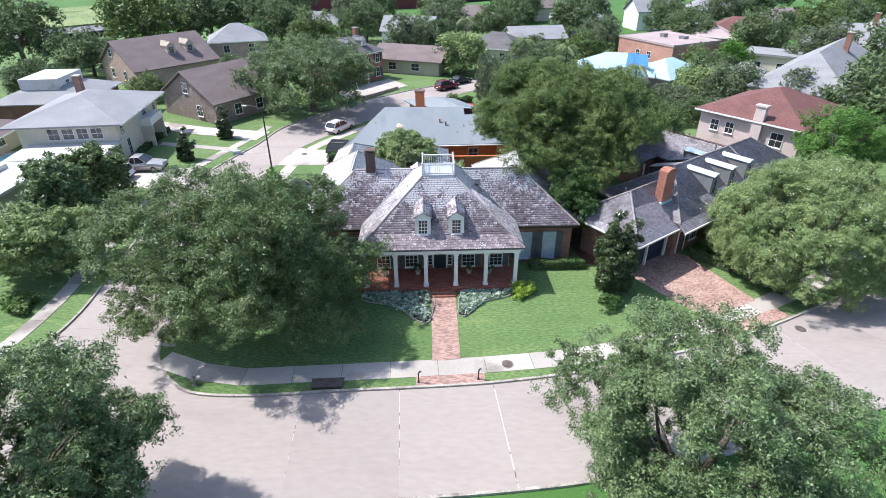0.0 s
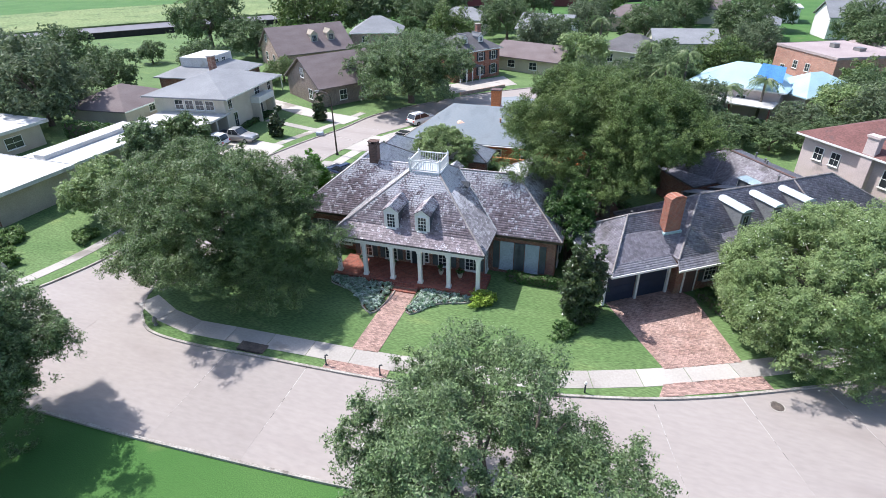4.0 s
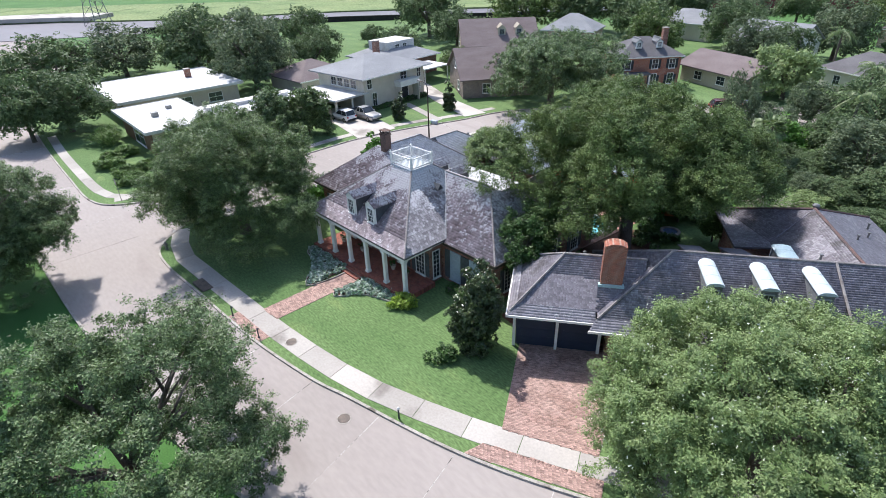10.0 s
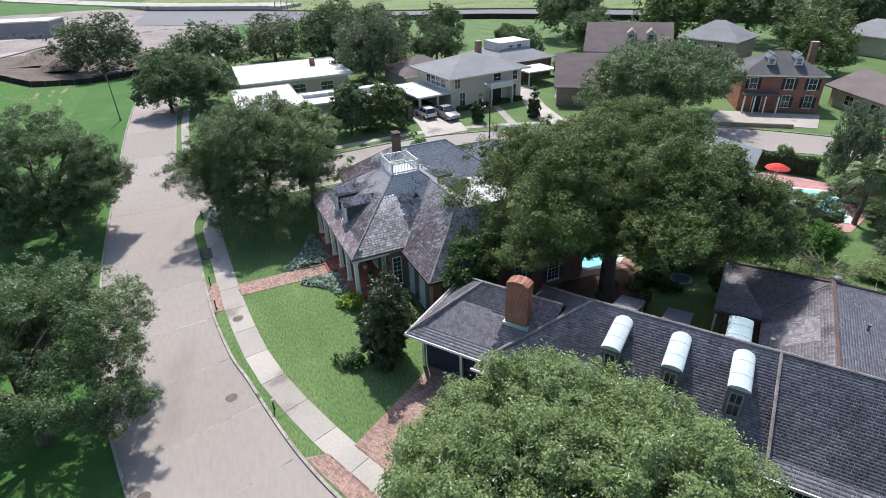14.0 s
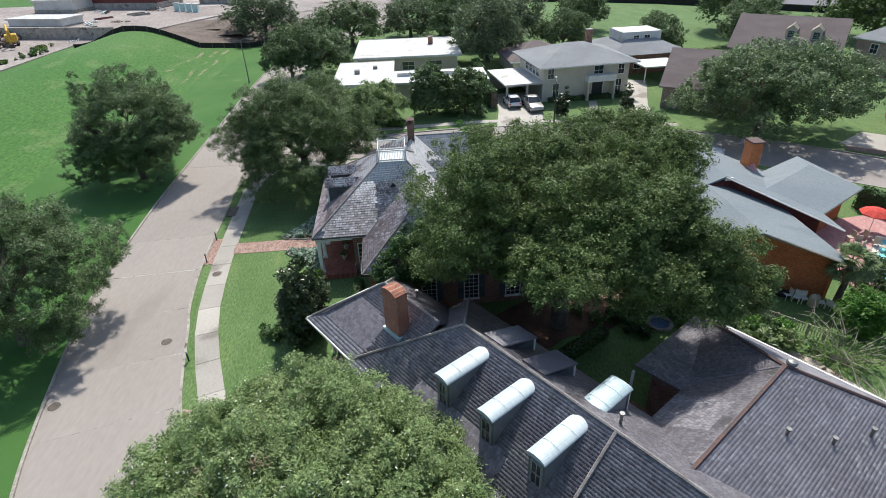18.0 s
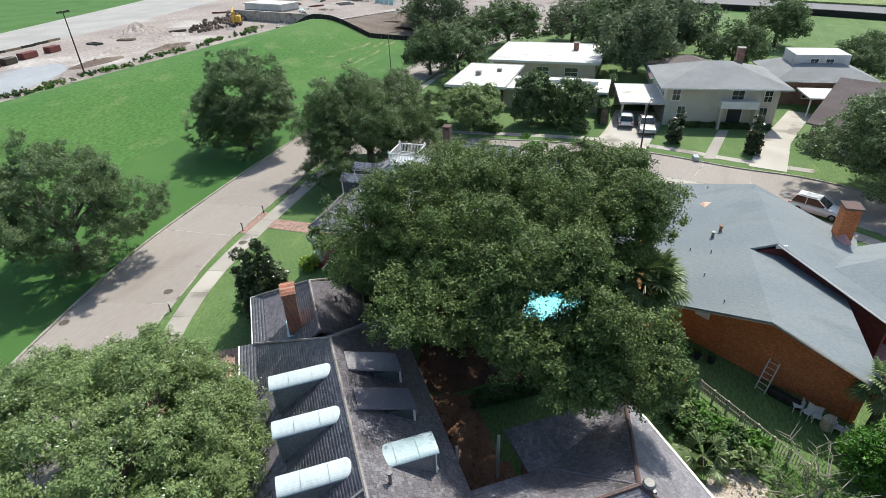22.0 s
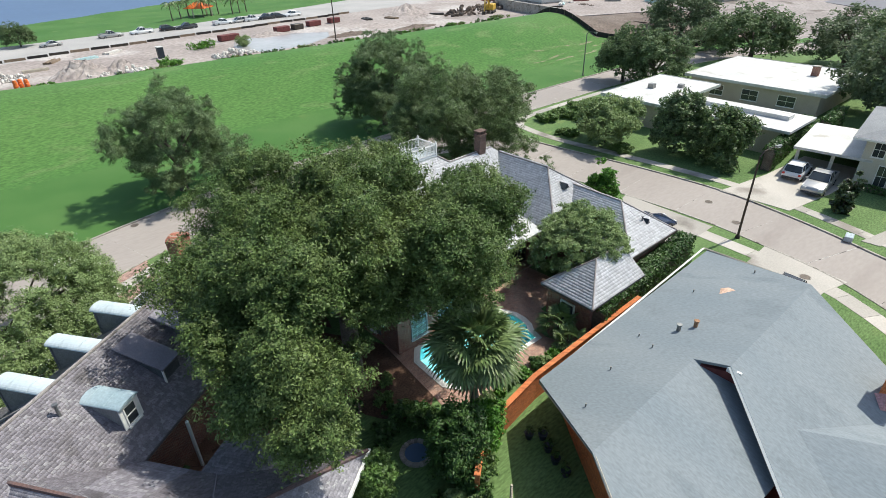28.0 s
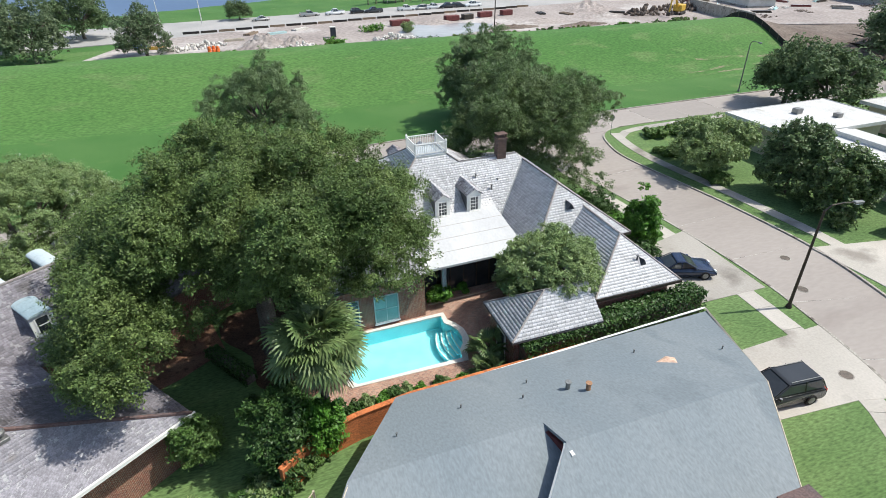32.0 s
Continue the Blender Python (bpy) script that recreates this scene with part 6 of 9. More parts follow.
# brown roofs up the street
sg = far_house("brick house with a steep brown gabled roof", -35.3, 87.1, 57, 12.0, 12.6, 3.2, 4.0, BRICK_TAUPE, ROOF_BROWN, "gable", 0.5, [("w", 0.0, 3.9, 1.2, 1.4), ("w", -2.6, 0.8, 1.2, 1.5), ("s", -2.0, 0.8, 1.2, 1.5), ("s", 2.0, 0.8, 1.2, 1.5)])
dormer(sg, 1.2, -3.6, 4.2, 0, 1.4, 1.4, 2.4, ROOF_BROWN, WHITE, ROOF_BROWN, rise=0.6)
bg = far_house("large pale brick house with a brown gabled roof", -55.5, 110.5, 51, 16.0, 14.0, 3.4, 4.6, BRICK_PALE, ROOF_BROWN, "gable", 0.5, [("w", -2.5, 1.2, 1.2, 1.6), ("w", 1.8, 5.0, 1.1, 1.4), ("w", 2.5, 1.2, 1.2, 1.6)])
for x in (0.5, 4.2):
    dormer(bg, x, -4.6, 4.9, 0, 1.5, 1.5, 2.4, TAN, TAN, TAN, rise=0.7)
far_house("grey hipped-roof house behind the street", -61.5, 66.5, 95, 11.0, 10.0, 2.5, 2.4, TAN, ROOF_BROWN, "hip", 0.7, [("s", 0, 1.0, 1.2, 1.4)])
gb = far_house("wide brick house with grey hipped roof and white flat top", -59.0, 84.0, 95, 12.5, 12.0, 3.6, 2.6, BRICK, ROOF_GREY, "hip", 0.6, [("s", -2.0, 1.0, 1.2, 1.4), ("s", 2.0, 1.0, 1.2, 1.4)])
part("flat_top", box(-3.6, 3.6, -2.4, 3.0, 4.4, 6.3), MEMBRANE, gb)
window(gb, -1.0, -2.4, 4.9, 0, 1.0, 0.8, 2, 1)
window(gb, 1.0, -2.4, 4.9, 0, 1.0, 0.8, 2, 1)
boxes("carport_roof", [(-4.0, 2.6, -12.8, -7.2, 2.5, 2.7)], MEMBRANE, gb)
boxes("carport_post", [(-3.8, -3.65, -12.6, -12.45, 0, 2.5), (2.3, 2.45, -12.6, -12.45, 0, 2.5)], WHITE, gb)
rb = far_house("two-storey red brick house with a grey hipped roof", -18.4, 107.5, 53.7, 10.8, 8.5, 5.4, 2.6, BRICK_RED, ROOF_CHARCOAL, "hip", 0.4, [("s", -3.9, 3.3, 1.0, 1.5), ("s", 0.9, 3.3, 1.0, 1.5), ("s", 3.9, 3.3, 1.0, 1.5), ("s", 0.9, 0.7, 1.0, 1.7), ("s", 3.9, 0.7, 1.0, 1.7)], (4.9, 2.0, 8.8))
for x, z in ((-3.9, 3.3), (0.9, 3.3), (3.9, 3.3), (0.9, 0.7), (3.9, 0.7)):
    boxes("shutter", [(x - 1.0, x - 0.6, -4.31, -4.25, z, z + 1.5), (x + 0.6, x + 1.0, -4.31, -4.25, z, z + 1.5)], DARK, rb)
part("porch_roof", box(-5.2, -0.3, -6.0, -4.26, 2.6, 2.85), ROOF_CHARCOAL, rb)
boxes("porch_post", [(x - 0.09, x + 0.09, -5.9, -5.72, 0, 2.6) for x in (-5.0, -3.6, -2.2, -0.5)], WHITE, rb)
door(rb, -2.9, -4.25, 0, 0, 1.1, 2.2, DARK, WHITE)
for x in (-1.8, 1.8):
    dormer(rb, x, -2.9, 6.4, 0, 1.0, 1.0, 1.8, ROOF_GREY, WHITE, ROOF_GREY, rise=0.5)
far_house("low ranch house with a brown gabled roof and grey garage", -6.0, 117.0, -20, 14.0, 9.0, 2.9, 2.2, TAN, ROOF_BROWN, "gable", 0.8, [("s", -3.0, 0.8, 1.6, 1.3), ("s", 2.0, 0.8, 1.6, 1.3)])
far_house("grey-roofed two-storey brick house", -44.0, 123.0, 20, 11.0, 9.0, 5.6, 3.0, BRICK_PALE, ROOF_GREY, "hip", 0.5, [("s", -2.5, 3.4, 1.1, 1.4), ("s", 2.5, 3.4, 1.1, 1.4)])
# the pink house with the red tiled roof
pk = far_house("pink stucco house with a red tiled hipped roof", 40.0, 65.2, -52, 11.5, 12.5, 5.9, 2.6, STUCCO, BARREL_TILE, "hip", 0.6, [("s", -3.8, 3.6, 0.9, 1.2), ("s", -2.0, 3.6, 0.9, 1.2), ("s", 3.4, 3.3, 1.3, 1.5), ("w", 1.0, 3.6, 0.9, 1.3)])
part("chimney", box(0.6, 1.7, -6.8, -6.2, 0, 7.4), STUCCO, pk)
part("chimney_cap", box(0.5, 1.8, -6.9, -6.1, 7.4, 7.6), STUCCO, pk)
lg = far_house("long dark grey gabled house behind the pink one", 60.0, 88.0, 47, 30.0, 12.0, 5.0, 4.6, CREAM, ROOF_GREY, "hip", 0.7, [("s", -5, 2.5, 1.2, 1.5), ("s", 3, 2.5, 1.2, 1.5)], (2.0, -1.5, 11.0))
fb = far_house("flat-roofed red brick house", 46.6, 118.8, -63, 14.6, 13.0, 5.5, 0, BRICK_WARM, ROOF_MAUVE, "flat", 0.1, [("s", -4.6, 0.6, 1.0, 2.0), ("s", -1.6, 2.6, 1.0, 1.2), ("s", 1.4, 2.6, 1.0, 1.2)])
boxes("roof_unit", [(-2.0, -0.8, -0.6, 0.4, 5.78, 6.5), (1.5, 3.0, 1.0, 2.2, 5.78, 6.3)], STEEL, fb)
bl = far_house("house with a pale blue metal roof", 29.5, 97.0, -20, 12.0, 9.0, 4.3, 2.6, STUCCO, ROOF_BLUE, "hip", 0.8, [("s", -3, 1.6, 1.2, 1.4), ("s", 1, 1.6, 1.2, 1.4)])
far_house("low wing with a pale blue metal roof", 38.5, 96.5, 35, 9.5, 7.5, 3.8, 2.3, STUCCO, ROOF_BLUE, "hip", 0.7, [("s", -2, 1.2, 1.1, 1.3), ("s", 2, 1.2, 1.1, 1.3)])
part("lean_to_roof", box(-5.0, 6.0, -8.5, -4.6, 2.5, 2.65), MEMBRANE, bl)
boxes("post", [(-4.8, -4.6, -8.4, -8.2, 0, 2.5), (0.4, 0.6, -8.4, -8.2, 0, 2.5), (5.6, 5.8, -8.4, -8.2, 0, 2.5)], SHED_RED, bl)
piece("tarpaulin", [(2.0, -3.4, 5.25), (5.6, -3.4, 5.1), (5.2, -0.6, 6.75), (2.0, -0.4, 6.95)], [(0, 1, 2, 3)], TARP, bl)
far_house("red-roofed house far behind", 71.0, 138.0, -20, 15.0, 10.0, 4.6, 3.0, STUCCO, BARREL_TILE, "hip", 0.6, [("s", -3, 1.8, 1.2, 1.3), ("s", 3, 1.8, 1.2, 1.3)])
far_house("mauve-roofed house beside the flat-roofed one", 61.0, 137.0, -30, 15.0, 10.0, 4.2, 2.0, BRICK_PALE, ROOF_MAUVE, "hip", 0.6, [("s", -3, 1.8, 1.2, 1.3)])
far_house("low house with a white flat roof", 67.5, 150.0, -10, 12.0, 8.0, 4.2, 0, WHITE, MEMBRANE, "flat", 0.5)
far_house("low charcoal-roofed house by the pale green tree", 12.0, 126.0, -25, 11.0, 8.0, 3.4, 2.8, CREAM, ROOF_CHARCOAL, "hip", 0.6, [("s", -2.5, 1.0, 1.1, 1.4), ("s", 2.5, 1.0, 1.1, 1.4), ("e", 0, 1.0, 1.1, 1.4)])
far_house("pale house with a grey flat roof", 66.0, 113.5, -35, 9.0, 8.0, 3.6, 0, CREAM, ROOF_GREY, "flat", 0.4, [("s", -2, 1.2, 1.2, 1.2), ("s", 2, 1.2, 1.2, 1.2)])
far_house("brown hipped roof among trees", 92.0, 158.0, -20, 15.0, 10.0, 4.4, 3.0, BRICK_PALE, ROOF_BROWN, "hip", 0.6)
far_house("grey hipped roof among trees", 38.0, 168.0, -10, 14.0, 10.0, 4.2, 2.8, CREAM, ROOF_GREY, "hip", 0.6)
far_house("brown gabled house among trees", 28.0, 196.0, 5, 15.0, 10.0, 4.2, 3.0, CREAM, ROOF_BROWN, "gable", 0.6)
far_house("grey hipped roof among trees", 84.0, 186.0, -15, 15.0, 10.0, 4.4, 3.0, CREAM, ROOF_GREY, "hip", 0.6)
far_house("white flat-roofed house among trees", 48.0, 204.0, -5, 16.0, 10.0, 4.0, 0, WHITE, MEMBRANE, "flat", 0.5)
far_house("grey hipped roof among trees", 112.0, 140.0, -40, 16.0, 11.0, 4.6, 3.2, CREAM, ROOF_GREY, "hip", 0.6)
far_house("grey-roofed house far behind", 85.0, 118.0, -40, 18.0, 11.0, 5.0, 3.6, CREAM, ROOF_GREY, "hip", 0.6, [], (2, 0, 10.5))
far_house("small grey pavilion roof between trees", 54.5, 101.5, -30, 6.5, 6.0, 2.6, 1.8, TAN, ROOF_GREY, "hip", 0.5)
far_house("grey-roofed house behind the ranch", -8.0, 141.0, -10, 12.0, 9.0, 4.8, 3.0, WHITE, ROOF_GREY, "gable", 0.5, [("e", 0, 3.2, 1.1, 1.3), ("s", -2, 1.2, 1.2, 1.3)])
far_house("grey-roofed house among trees", 22.0, 140.0, 10, 13.0, 9.0, 3.2, 2.4, CREAM, ROOF_GREY, "gable", 0.5)
far_house("white gabled house among trees", 62.0, 175.0, 10, 13.0, 9.0, 5.2, 3.4, WHITE, ROOF_GREY, "gable", 0.5)
far_house("brown-roofed house among trees", 10.0, 175.0, -10, 14.0, 9.0, 4.0, 2.8, BRICK_PALE, ROOF_BROWN, "hip", 0.5)
far_house("grey-roofed house among trees", -35.0, 160.0, 0, 14.0, 9.0, 4.0, 2.8, CREAM, ROOF_GREY, "hip", 0.5)
far_house("dark maroon industrial shed beyond the canal", -40.0, 236.0, 10, 60.0, 20.0, 9.0, 0, SHED_RED, ROOF_CHARCOAL, "flat", 0.3, name="industrial_shed", category="shed")


# ---- trees ----
def leaf_cloud(rng, centres, radii, per, size, droop=0.15, flat_z=0.8, tufts=9):
    """Pointed leaves in tufts over the shells of many clumps."""
    k = max(3, min(tufts, per // 6))
    c = np.repeat(centres, k, axis=0)
    r = np.repeat(radii, k)
    d = rng.normal(size=(len(c), 3)) + np.array([0, 0, 0.25])
    d /= np.linalg.norm(d, axis=1)[:, None]
    heart = c + d * (r * (0.55 + 0.45 * rng.random(len(c))))[:, None] * np.array([1, 1, flat_z])
    m = max(1, per // k)
    n = len(c) * m
    out = np.repeat(d, m, axis=0)
    rr = np.repeat(r, m)
    p = np.repeat(heart, m, axis=0) + rng.normal(size=(n, 3)) * (rr * 0.175)[:, None] * np.array([1, 1, 0.75])
    p[:, 2] -= droop * rr * rng.random(n)
    nrm = out * 0.5 + rng.normal(size=(n, 3)) * 0.5 + np.array([0, 0, 0.5])
    nrm /= np.linalg.norm(nrm, axis=1)[:, None]
    t = np.cross(nrm, rng.normal(size=(n, 3)))
    t /= np.linalg.norm(t, axis=1)[:, None]
    b = np.cross(nrm, t)
    s = size * (0.6 + 0.8 * rng.random(n))
    t, b = t * s[:, None], b * (s * 0.55)[:, None]
    return np.stack([p - t * 0.8 - b, p + t * 1.2, p - t * 0.8 + b], axis=1)


def crown_clumps(rng, r, h, count, low=-0.25, hollow=0.55, lobes=5, rough=0.22, dent=None, squash=(1.0, 1.0), fall=0.27):
    """Clump centres over a lumpy dome, even over its surface: r wide, h high from its waist."""
    ph = rng.random(lobes) * 6.28
    out = []
    most = max(r, h)
    # rounded boughs: the crown swells round each and falls back between them
    bough = rng.normal(size=(max(6, int(count ** 0.5 * 0.9)), 3)) + np.array([0, 0, 0.35])
    bough /= np.linalg.norm(bough, axis=1)[:, None]
    reach = 1.9 / len(bough) ** 0.5
    while len(out) < count:
        d = rng.normal(size=3)
        d /= np.linalg.norm(d)
        if d[2] < low or rng.random() > math.hypot(h * math.hypot(d[0], d[1]), r * d[2]) / most:
            continue
        az = math.atan2(d[1], d[0])
        bump = 1 + rough * sum(math.sin((k + 2) * az + ph[k] + 2.2 * d[2] * (k % 3)) for k in range(lobes)) / lobes * 1.7
        gap = math.acos(min(1.0, float((bough @ d).max()))) / reach
        bump *= 1 + fall / 3 - fall * min(1.2, gap) ** 2
        if dent:
            off = abs((az - dent[0] + math.pi) % (2 * math.pi) - math.pi)
            bump *= 1 - dent[2] * max(0.0, 1 - (off / dent[1]) ** 2) * min(1.0, max(0.4, 1.0 - 3 * d[2]))
        depth = hollow + (1 - hollow) * rng.random() ** 0.4
        out.append((d[0] * r * squash[0] * bump * depth, d[1] * r * squash[1] * bump * depth, d[2] * h * bump * (0.9 + 0.2 * rng.random()) * depth))
    return np.array(out)


def limb_set(rng, bm, height, r, spread, count, girth, lean=(0, 0)):
    """A trunk that forks into rising, forking limbs."""
    fork = Vector((lean[0], lean[1], height))
    add_tube(bm, [(0, 0, -0.2), (0.06, 0.03, 0.15), (lean[0] * 0.5, lean[1] * 0.5, height * 0.55), fork], [girth * 1.45, girth * 1.1, girth * 0.95, girth * 0.85], 9)
    for i in range(count):
        a = 6.283 * (i + rng.random() * 0.6) / count
        reach = r * (0.42 + 0.2 * rng.random())
        rise = spread * (0.35 + 0.2 * rng.random())
        p1 = fork + Vector((math.cos(a) * reach * 0.35, math.sin(a) * reach * 0.35, rise * 0.45))
        a2 = a + rng.normal() * 0.3
        p2 = p1 + Vector((math.cos(a2) * reach * 0.35, math.sin(a2) * reach * 0.35, rise * 0.35))
        p3 = p2 + Vector((math.cos(a2) * reach * 0.3, math.sin(a2) * reach * 0.3, rise * 0.25))
        g = girth * (0.5 + 0.15 * rng.random())
        add_tube(bm, [fork - Vector((0, 0, 0.15)), p1, p2, p3], [g, g * 0.75, g * 0.45, g * 0.2], 6)
        for k in range(3):
            a3 = a2 + (k - 1) * 0.8 + rng.normal() * 0.2
            base = p1.lerp(p2, 0.3 + 0.3 * k)
            q = base + Vector((math.cos(a3) * reach * 0.25, math.sin(a3) * reach * 0.25, rise * 0.3))
            q2 = q + Vector((math.cos(a3) * reach * 0.2, math.sin(a3) * reach * 0.2, rise * 0.2))
            add_tube(bm, [base, q, q2], [g * 0.4, g * 0.28, g * 0.1], 5)


def oak(name, x, y, r, waist, top, seed, clumps, per, size, material, label, clump_r=(0.7, 1.25), hollow=0.55, low=-0.3, girth=0.42, z=0.1, rough=0.22, blossom=None, group="", category="tree", limbs=6, dent=None, squash=(1.0, 1.0), extra=(), fall=0.27, gaps=()):
    rng = np.random.default_rng(seed)
    tree = thing(name, (x, y, z), 0, label, category, group)
    bm = bmesh.new()
    limb_set(rng, bm, max(1.2, waist * 0.62), r * min(squash), top - waist * 0.62, limbs, girth)
    part("trunk", bm, BARK, tree, smooth=True)
    c = crown_clumps(rng, r - clump_r[0], top - waist - clump_r[0] * 0.6, clumps, low, hollow, rough=rough, dent=dent, squash=squash, fall=fall)
    c[:, 2] += waist
    for bx, by, bz, br, bn in extra:
        d = rng.normal(size=(bn, 3))
        c = np.vstack([c, np.array([bx - x, by - y, bz]) + d / np.linalg.norm(d, axis=1)[:, None] * br * rng.uniform(0.4, 1.0, (bn, 1)) * np.array([1, 1, 0.75])])
    for a, b, wide in gaps:
        # a hole between the boughs
        a, b = np.array(a) - np.array([x, y, 0]), np.array(b) - np.array([x, y, 0])
        along = np.clip(((c - a) @ (b - a)) / ((b - a) @ (b - a)), 0, 1)
        c = c[np.linalg.norm(c - a - along[:, None] * (b - a), axis=1) > wide]
    rad = clump_r[0] + (clump_r[1] - clump_r[0]) * rng.random(len(c))
    tris("crown", leaf_cloud(rng, c, rad, per, size), material, tree)
    if blossom:
        pick = c[np.argsort(rng.random(len(c)))[: int(len(c) * 0.55)]]
        pick = pick[np.linalg.norm(pick[:, :2], axis=1) / r + pick[:, 2] / top > 0.8]
        tris("blossom", leaf_cloud(rng, pick, np.full(len(pick), clump_r[1] * 0.95), blossom, size * 0.9), BLOSSOM, tree)
    return tree



oak("oak_tree", -13.5, 31.4, 9.2, 4.8, 10.8, 3, 880, 500, 0.062, OAK, "broad dark green live oak on the corner of the lawn", (0.55, 1.15), low=-0.5, girth=0.45, hollow=0.45)
oak("oak_tree", 11.1, 15.6, 6.9, 5.0, 10.4, 4, 430, 620, 0.056, OAK_GREY, "grey-green live oak on the far verge of the street", (0.5, 1.0), low=-0.65, girth=0.4, z=0.0, hollow=0.6, rough=0.2)
oak("oak_tree", -17.6, 12.2, 7.3, 5.4, 12.2, 5, 540, 500, 0.064, OAK_GREY, "grey-green live oak on the grass by the street", (0.5, 1.0), low=-0.78, girth=0.34, z=0.0, rough=0.18, extra=((-14.6, 17.2, 5.2, 1.9, 32), (-17.5, 18.0, 5.3, 1.9, 32), (-13.6, 11.8, 5.2, 2.0, 44), (-14.4, 14.4, 4.0, 1.7, 32), (-15.0, 9.4, 4.2, 1.8, 34)))
oak("crape_myrtle_tree", 29.3, 38.1, 8.5, 3.5, 9.0, 6, 820, 540, 0.058, MYRTLE, "dense light green crape myrtle dotted with cream blossom", (0.55, 0.95), low=-0.5, rough=0.06, blossom=10, hollow=0.7, squash=(1.0, 0.95), fall=0.09)
oak("oak_tree", 13.2, 52.2, 10.2, 7.9, 13.2, 7, 1080, 500, 0.063, OAK_GOLD, "huge olive green live oak over the rear garden", (0.5, 1.15), low=-0.5, girth=0.55, rough=0.16, dent=(1.75, 0.7, 0.45), squash=(0.92, 1.0), hollow=0.5, fall=0.3, extra=((8.2, 57.6, 11.2, 2.5, 90), (11.0, 59.0, 11.2, 2.1, 60), (6.6, 55.4, 11.2, 1.8, 40), (5.4, 52.0, 9.6, 1.9, 40), (4.4, 53.6, 7.6, 1.3, 22), (18.8, 57.2, 7.8, 2.0, 64), (17.2, 56.0, 10.6, 2.1, 70), (19.0, 57.8, 9.6, 1.4, 44), (19.4, 60.0, 7.0, 1.5, 50), (20.6, 57.3, 7.2, 1.2, 36), (20.4, 54.6, 8.6, 1.5, 34), (18.6, 53.4, 10.2, 1.9, 60), (19.6, 51.6, 9.0, 1.8, 50)), gaps=(((12.0, 55.6, 5.0), (22.7, 55.0, 12.0), 0.95), ((12.0, 56.0, 5.0), (21.5, 56.9, 11.3), 0.75), ((11.0, 57.2, 5.0), (20.3, 59.8, 12.0), 0.95)))
oak("magnolia_tree", 13.1, 35.2, 1.9, 2.6, 6.2, 8, 170, 300, 0.08, MAGNOLIA, "small dark glossy magnolia on the front lawn", (0.35, 0.6), low=-0.85, rough=0.12, girth=0.12, hollow=0.4)
oak("small_tree", 10.9, 42.6, 2.6, 4.2, 7.3, 9, 130, 300, 0.075, HEDGE, "bushy mid green tree against the brick wing", (0.4, 0.75), low=-0.6, girth=0.14)
oak("crape_myrtle_tree", -4.1, 55.2, 3.5, 3.5, 6.5, 10, 300, 360, 0.066, MYRTLE, "rounded crape myrtle in the terrace courtyard", (0.4, 0.7), low=-0.4, girth=0.13, hollow=0.75, rough=0.06, blossom=5, fall=0.1)
oak("small_tree", 17.2, 59.8, 1.35, 1.7, 3.2, 12, 60, 300, 0.07, LEAFY, "light green bushy tree beside the slate roof", (0.4, 0.65), low=-0.7, girth=0.07)
oak("small_tree", 11.3, 61.0, 1.3, 1.6, 3.6, 13, 50, 240, 0.09, BRIGHT, "bright green shrub tree by the brick wall", (0.4, 0.7), low=-0.8, girth=0.07)
oak("small_tree", 13.3, 61.4, 1.5, 2.4, 5.0, 14, 80, 260, 0.08, HEDGE, "dark green garden tree behind the brick wall", (0.45, 0.8), low=-0.7, girth=0.09)
oak("small_tree", 16.0, 71.2, 1.7, 1.4, 2.9, 15, 70, 260, 0.08, BRIGHT, "bright green garden tree by the lattice fence", (0.45, 0.8), low=-0.7, girth=0.08)
oak("round_tree", -16.2, 48.7, 1.7, 2.0, 4.4, 16, 70, 170, 0.12, BRIGHT, "bright green rounded tree beside the side street", (0.4, 0.7), low=-0.7, girth=0.08, hollow=0.6)
oak("magnolia_tree", -35.3, 45.6, 3.6, 3.2, 7.0, 17, 190, 170, 0.14, OAK_GREY, "rounded green magnolia in front of the flat-roofed house", (0.5, 0.9), low=-0.7, girth=0.15)
oak("magnolia_tree", -35.4, 50.8, 3.6, 3.2, 7.2, 18, 190, 170, 0.14, OAK, "rounded dark green magnolia beside the hedge", (0.5, 0.9), low=-0.7, girth=0.15)
oak("small_tree", -32.6, 38.0, 5.0, 2.8, 5.4, 19, 280, 150, 0.12, MYRTLE, "spreading grey-green tree near the corner", (0.5, 0.9), low=-0.75, girth=0.13)

oak("oak_tree", -20.7, 85.8, 11.2, 5.2, 11.0, 61, 520, 210, 0.125, OAK_GREY, "broad live oak shading the street", (0.8, 1.5), low=-0.45, girth=0.5, hollow=0.55, z=0.08)
oak("leafy_tree", 39.2, 52.0, 4.4, 5.2, 10.4, 62, 230, 260, 0.085, FRESH, "bright green feathery tree beside the pink house", (0.5, 0.9), low=-0.7, girth=0.28, hollow=0.5, z=0.08)

# far trees: a few crowns, built once and then set about
kinds = []
for k, (mat, r, waist, top, low, cl) in enumerate(((OAK_FAR, 7.0, 4.2, 10.2, -0.4, 210), (GREY_FAR, 6.5, 4.4, 10.6, -0.55, 200), (OAK_GOLD, 7.0, 4.0, 9.8, -0.4, 210), (BRIGHT, 5.0, 4.4, 10.5, -0.6, 150), (MYRTLE, 5.0, 3.4, 8.0, -0.55, 150))):
    t = oak("tree", -400 - 30 * k, 600, r, waist, top, 40 + k, cl, 64, 0.22, mat, "tree", (0.8, 1.5), low=low, girth=0.34, rough=0.3)
    kinds.append(t)


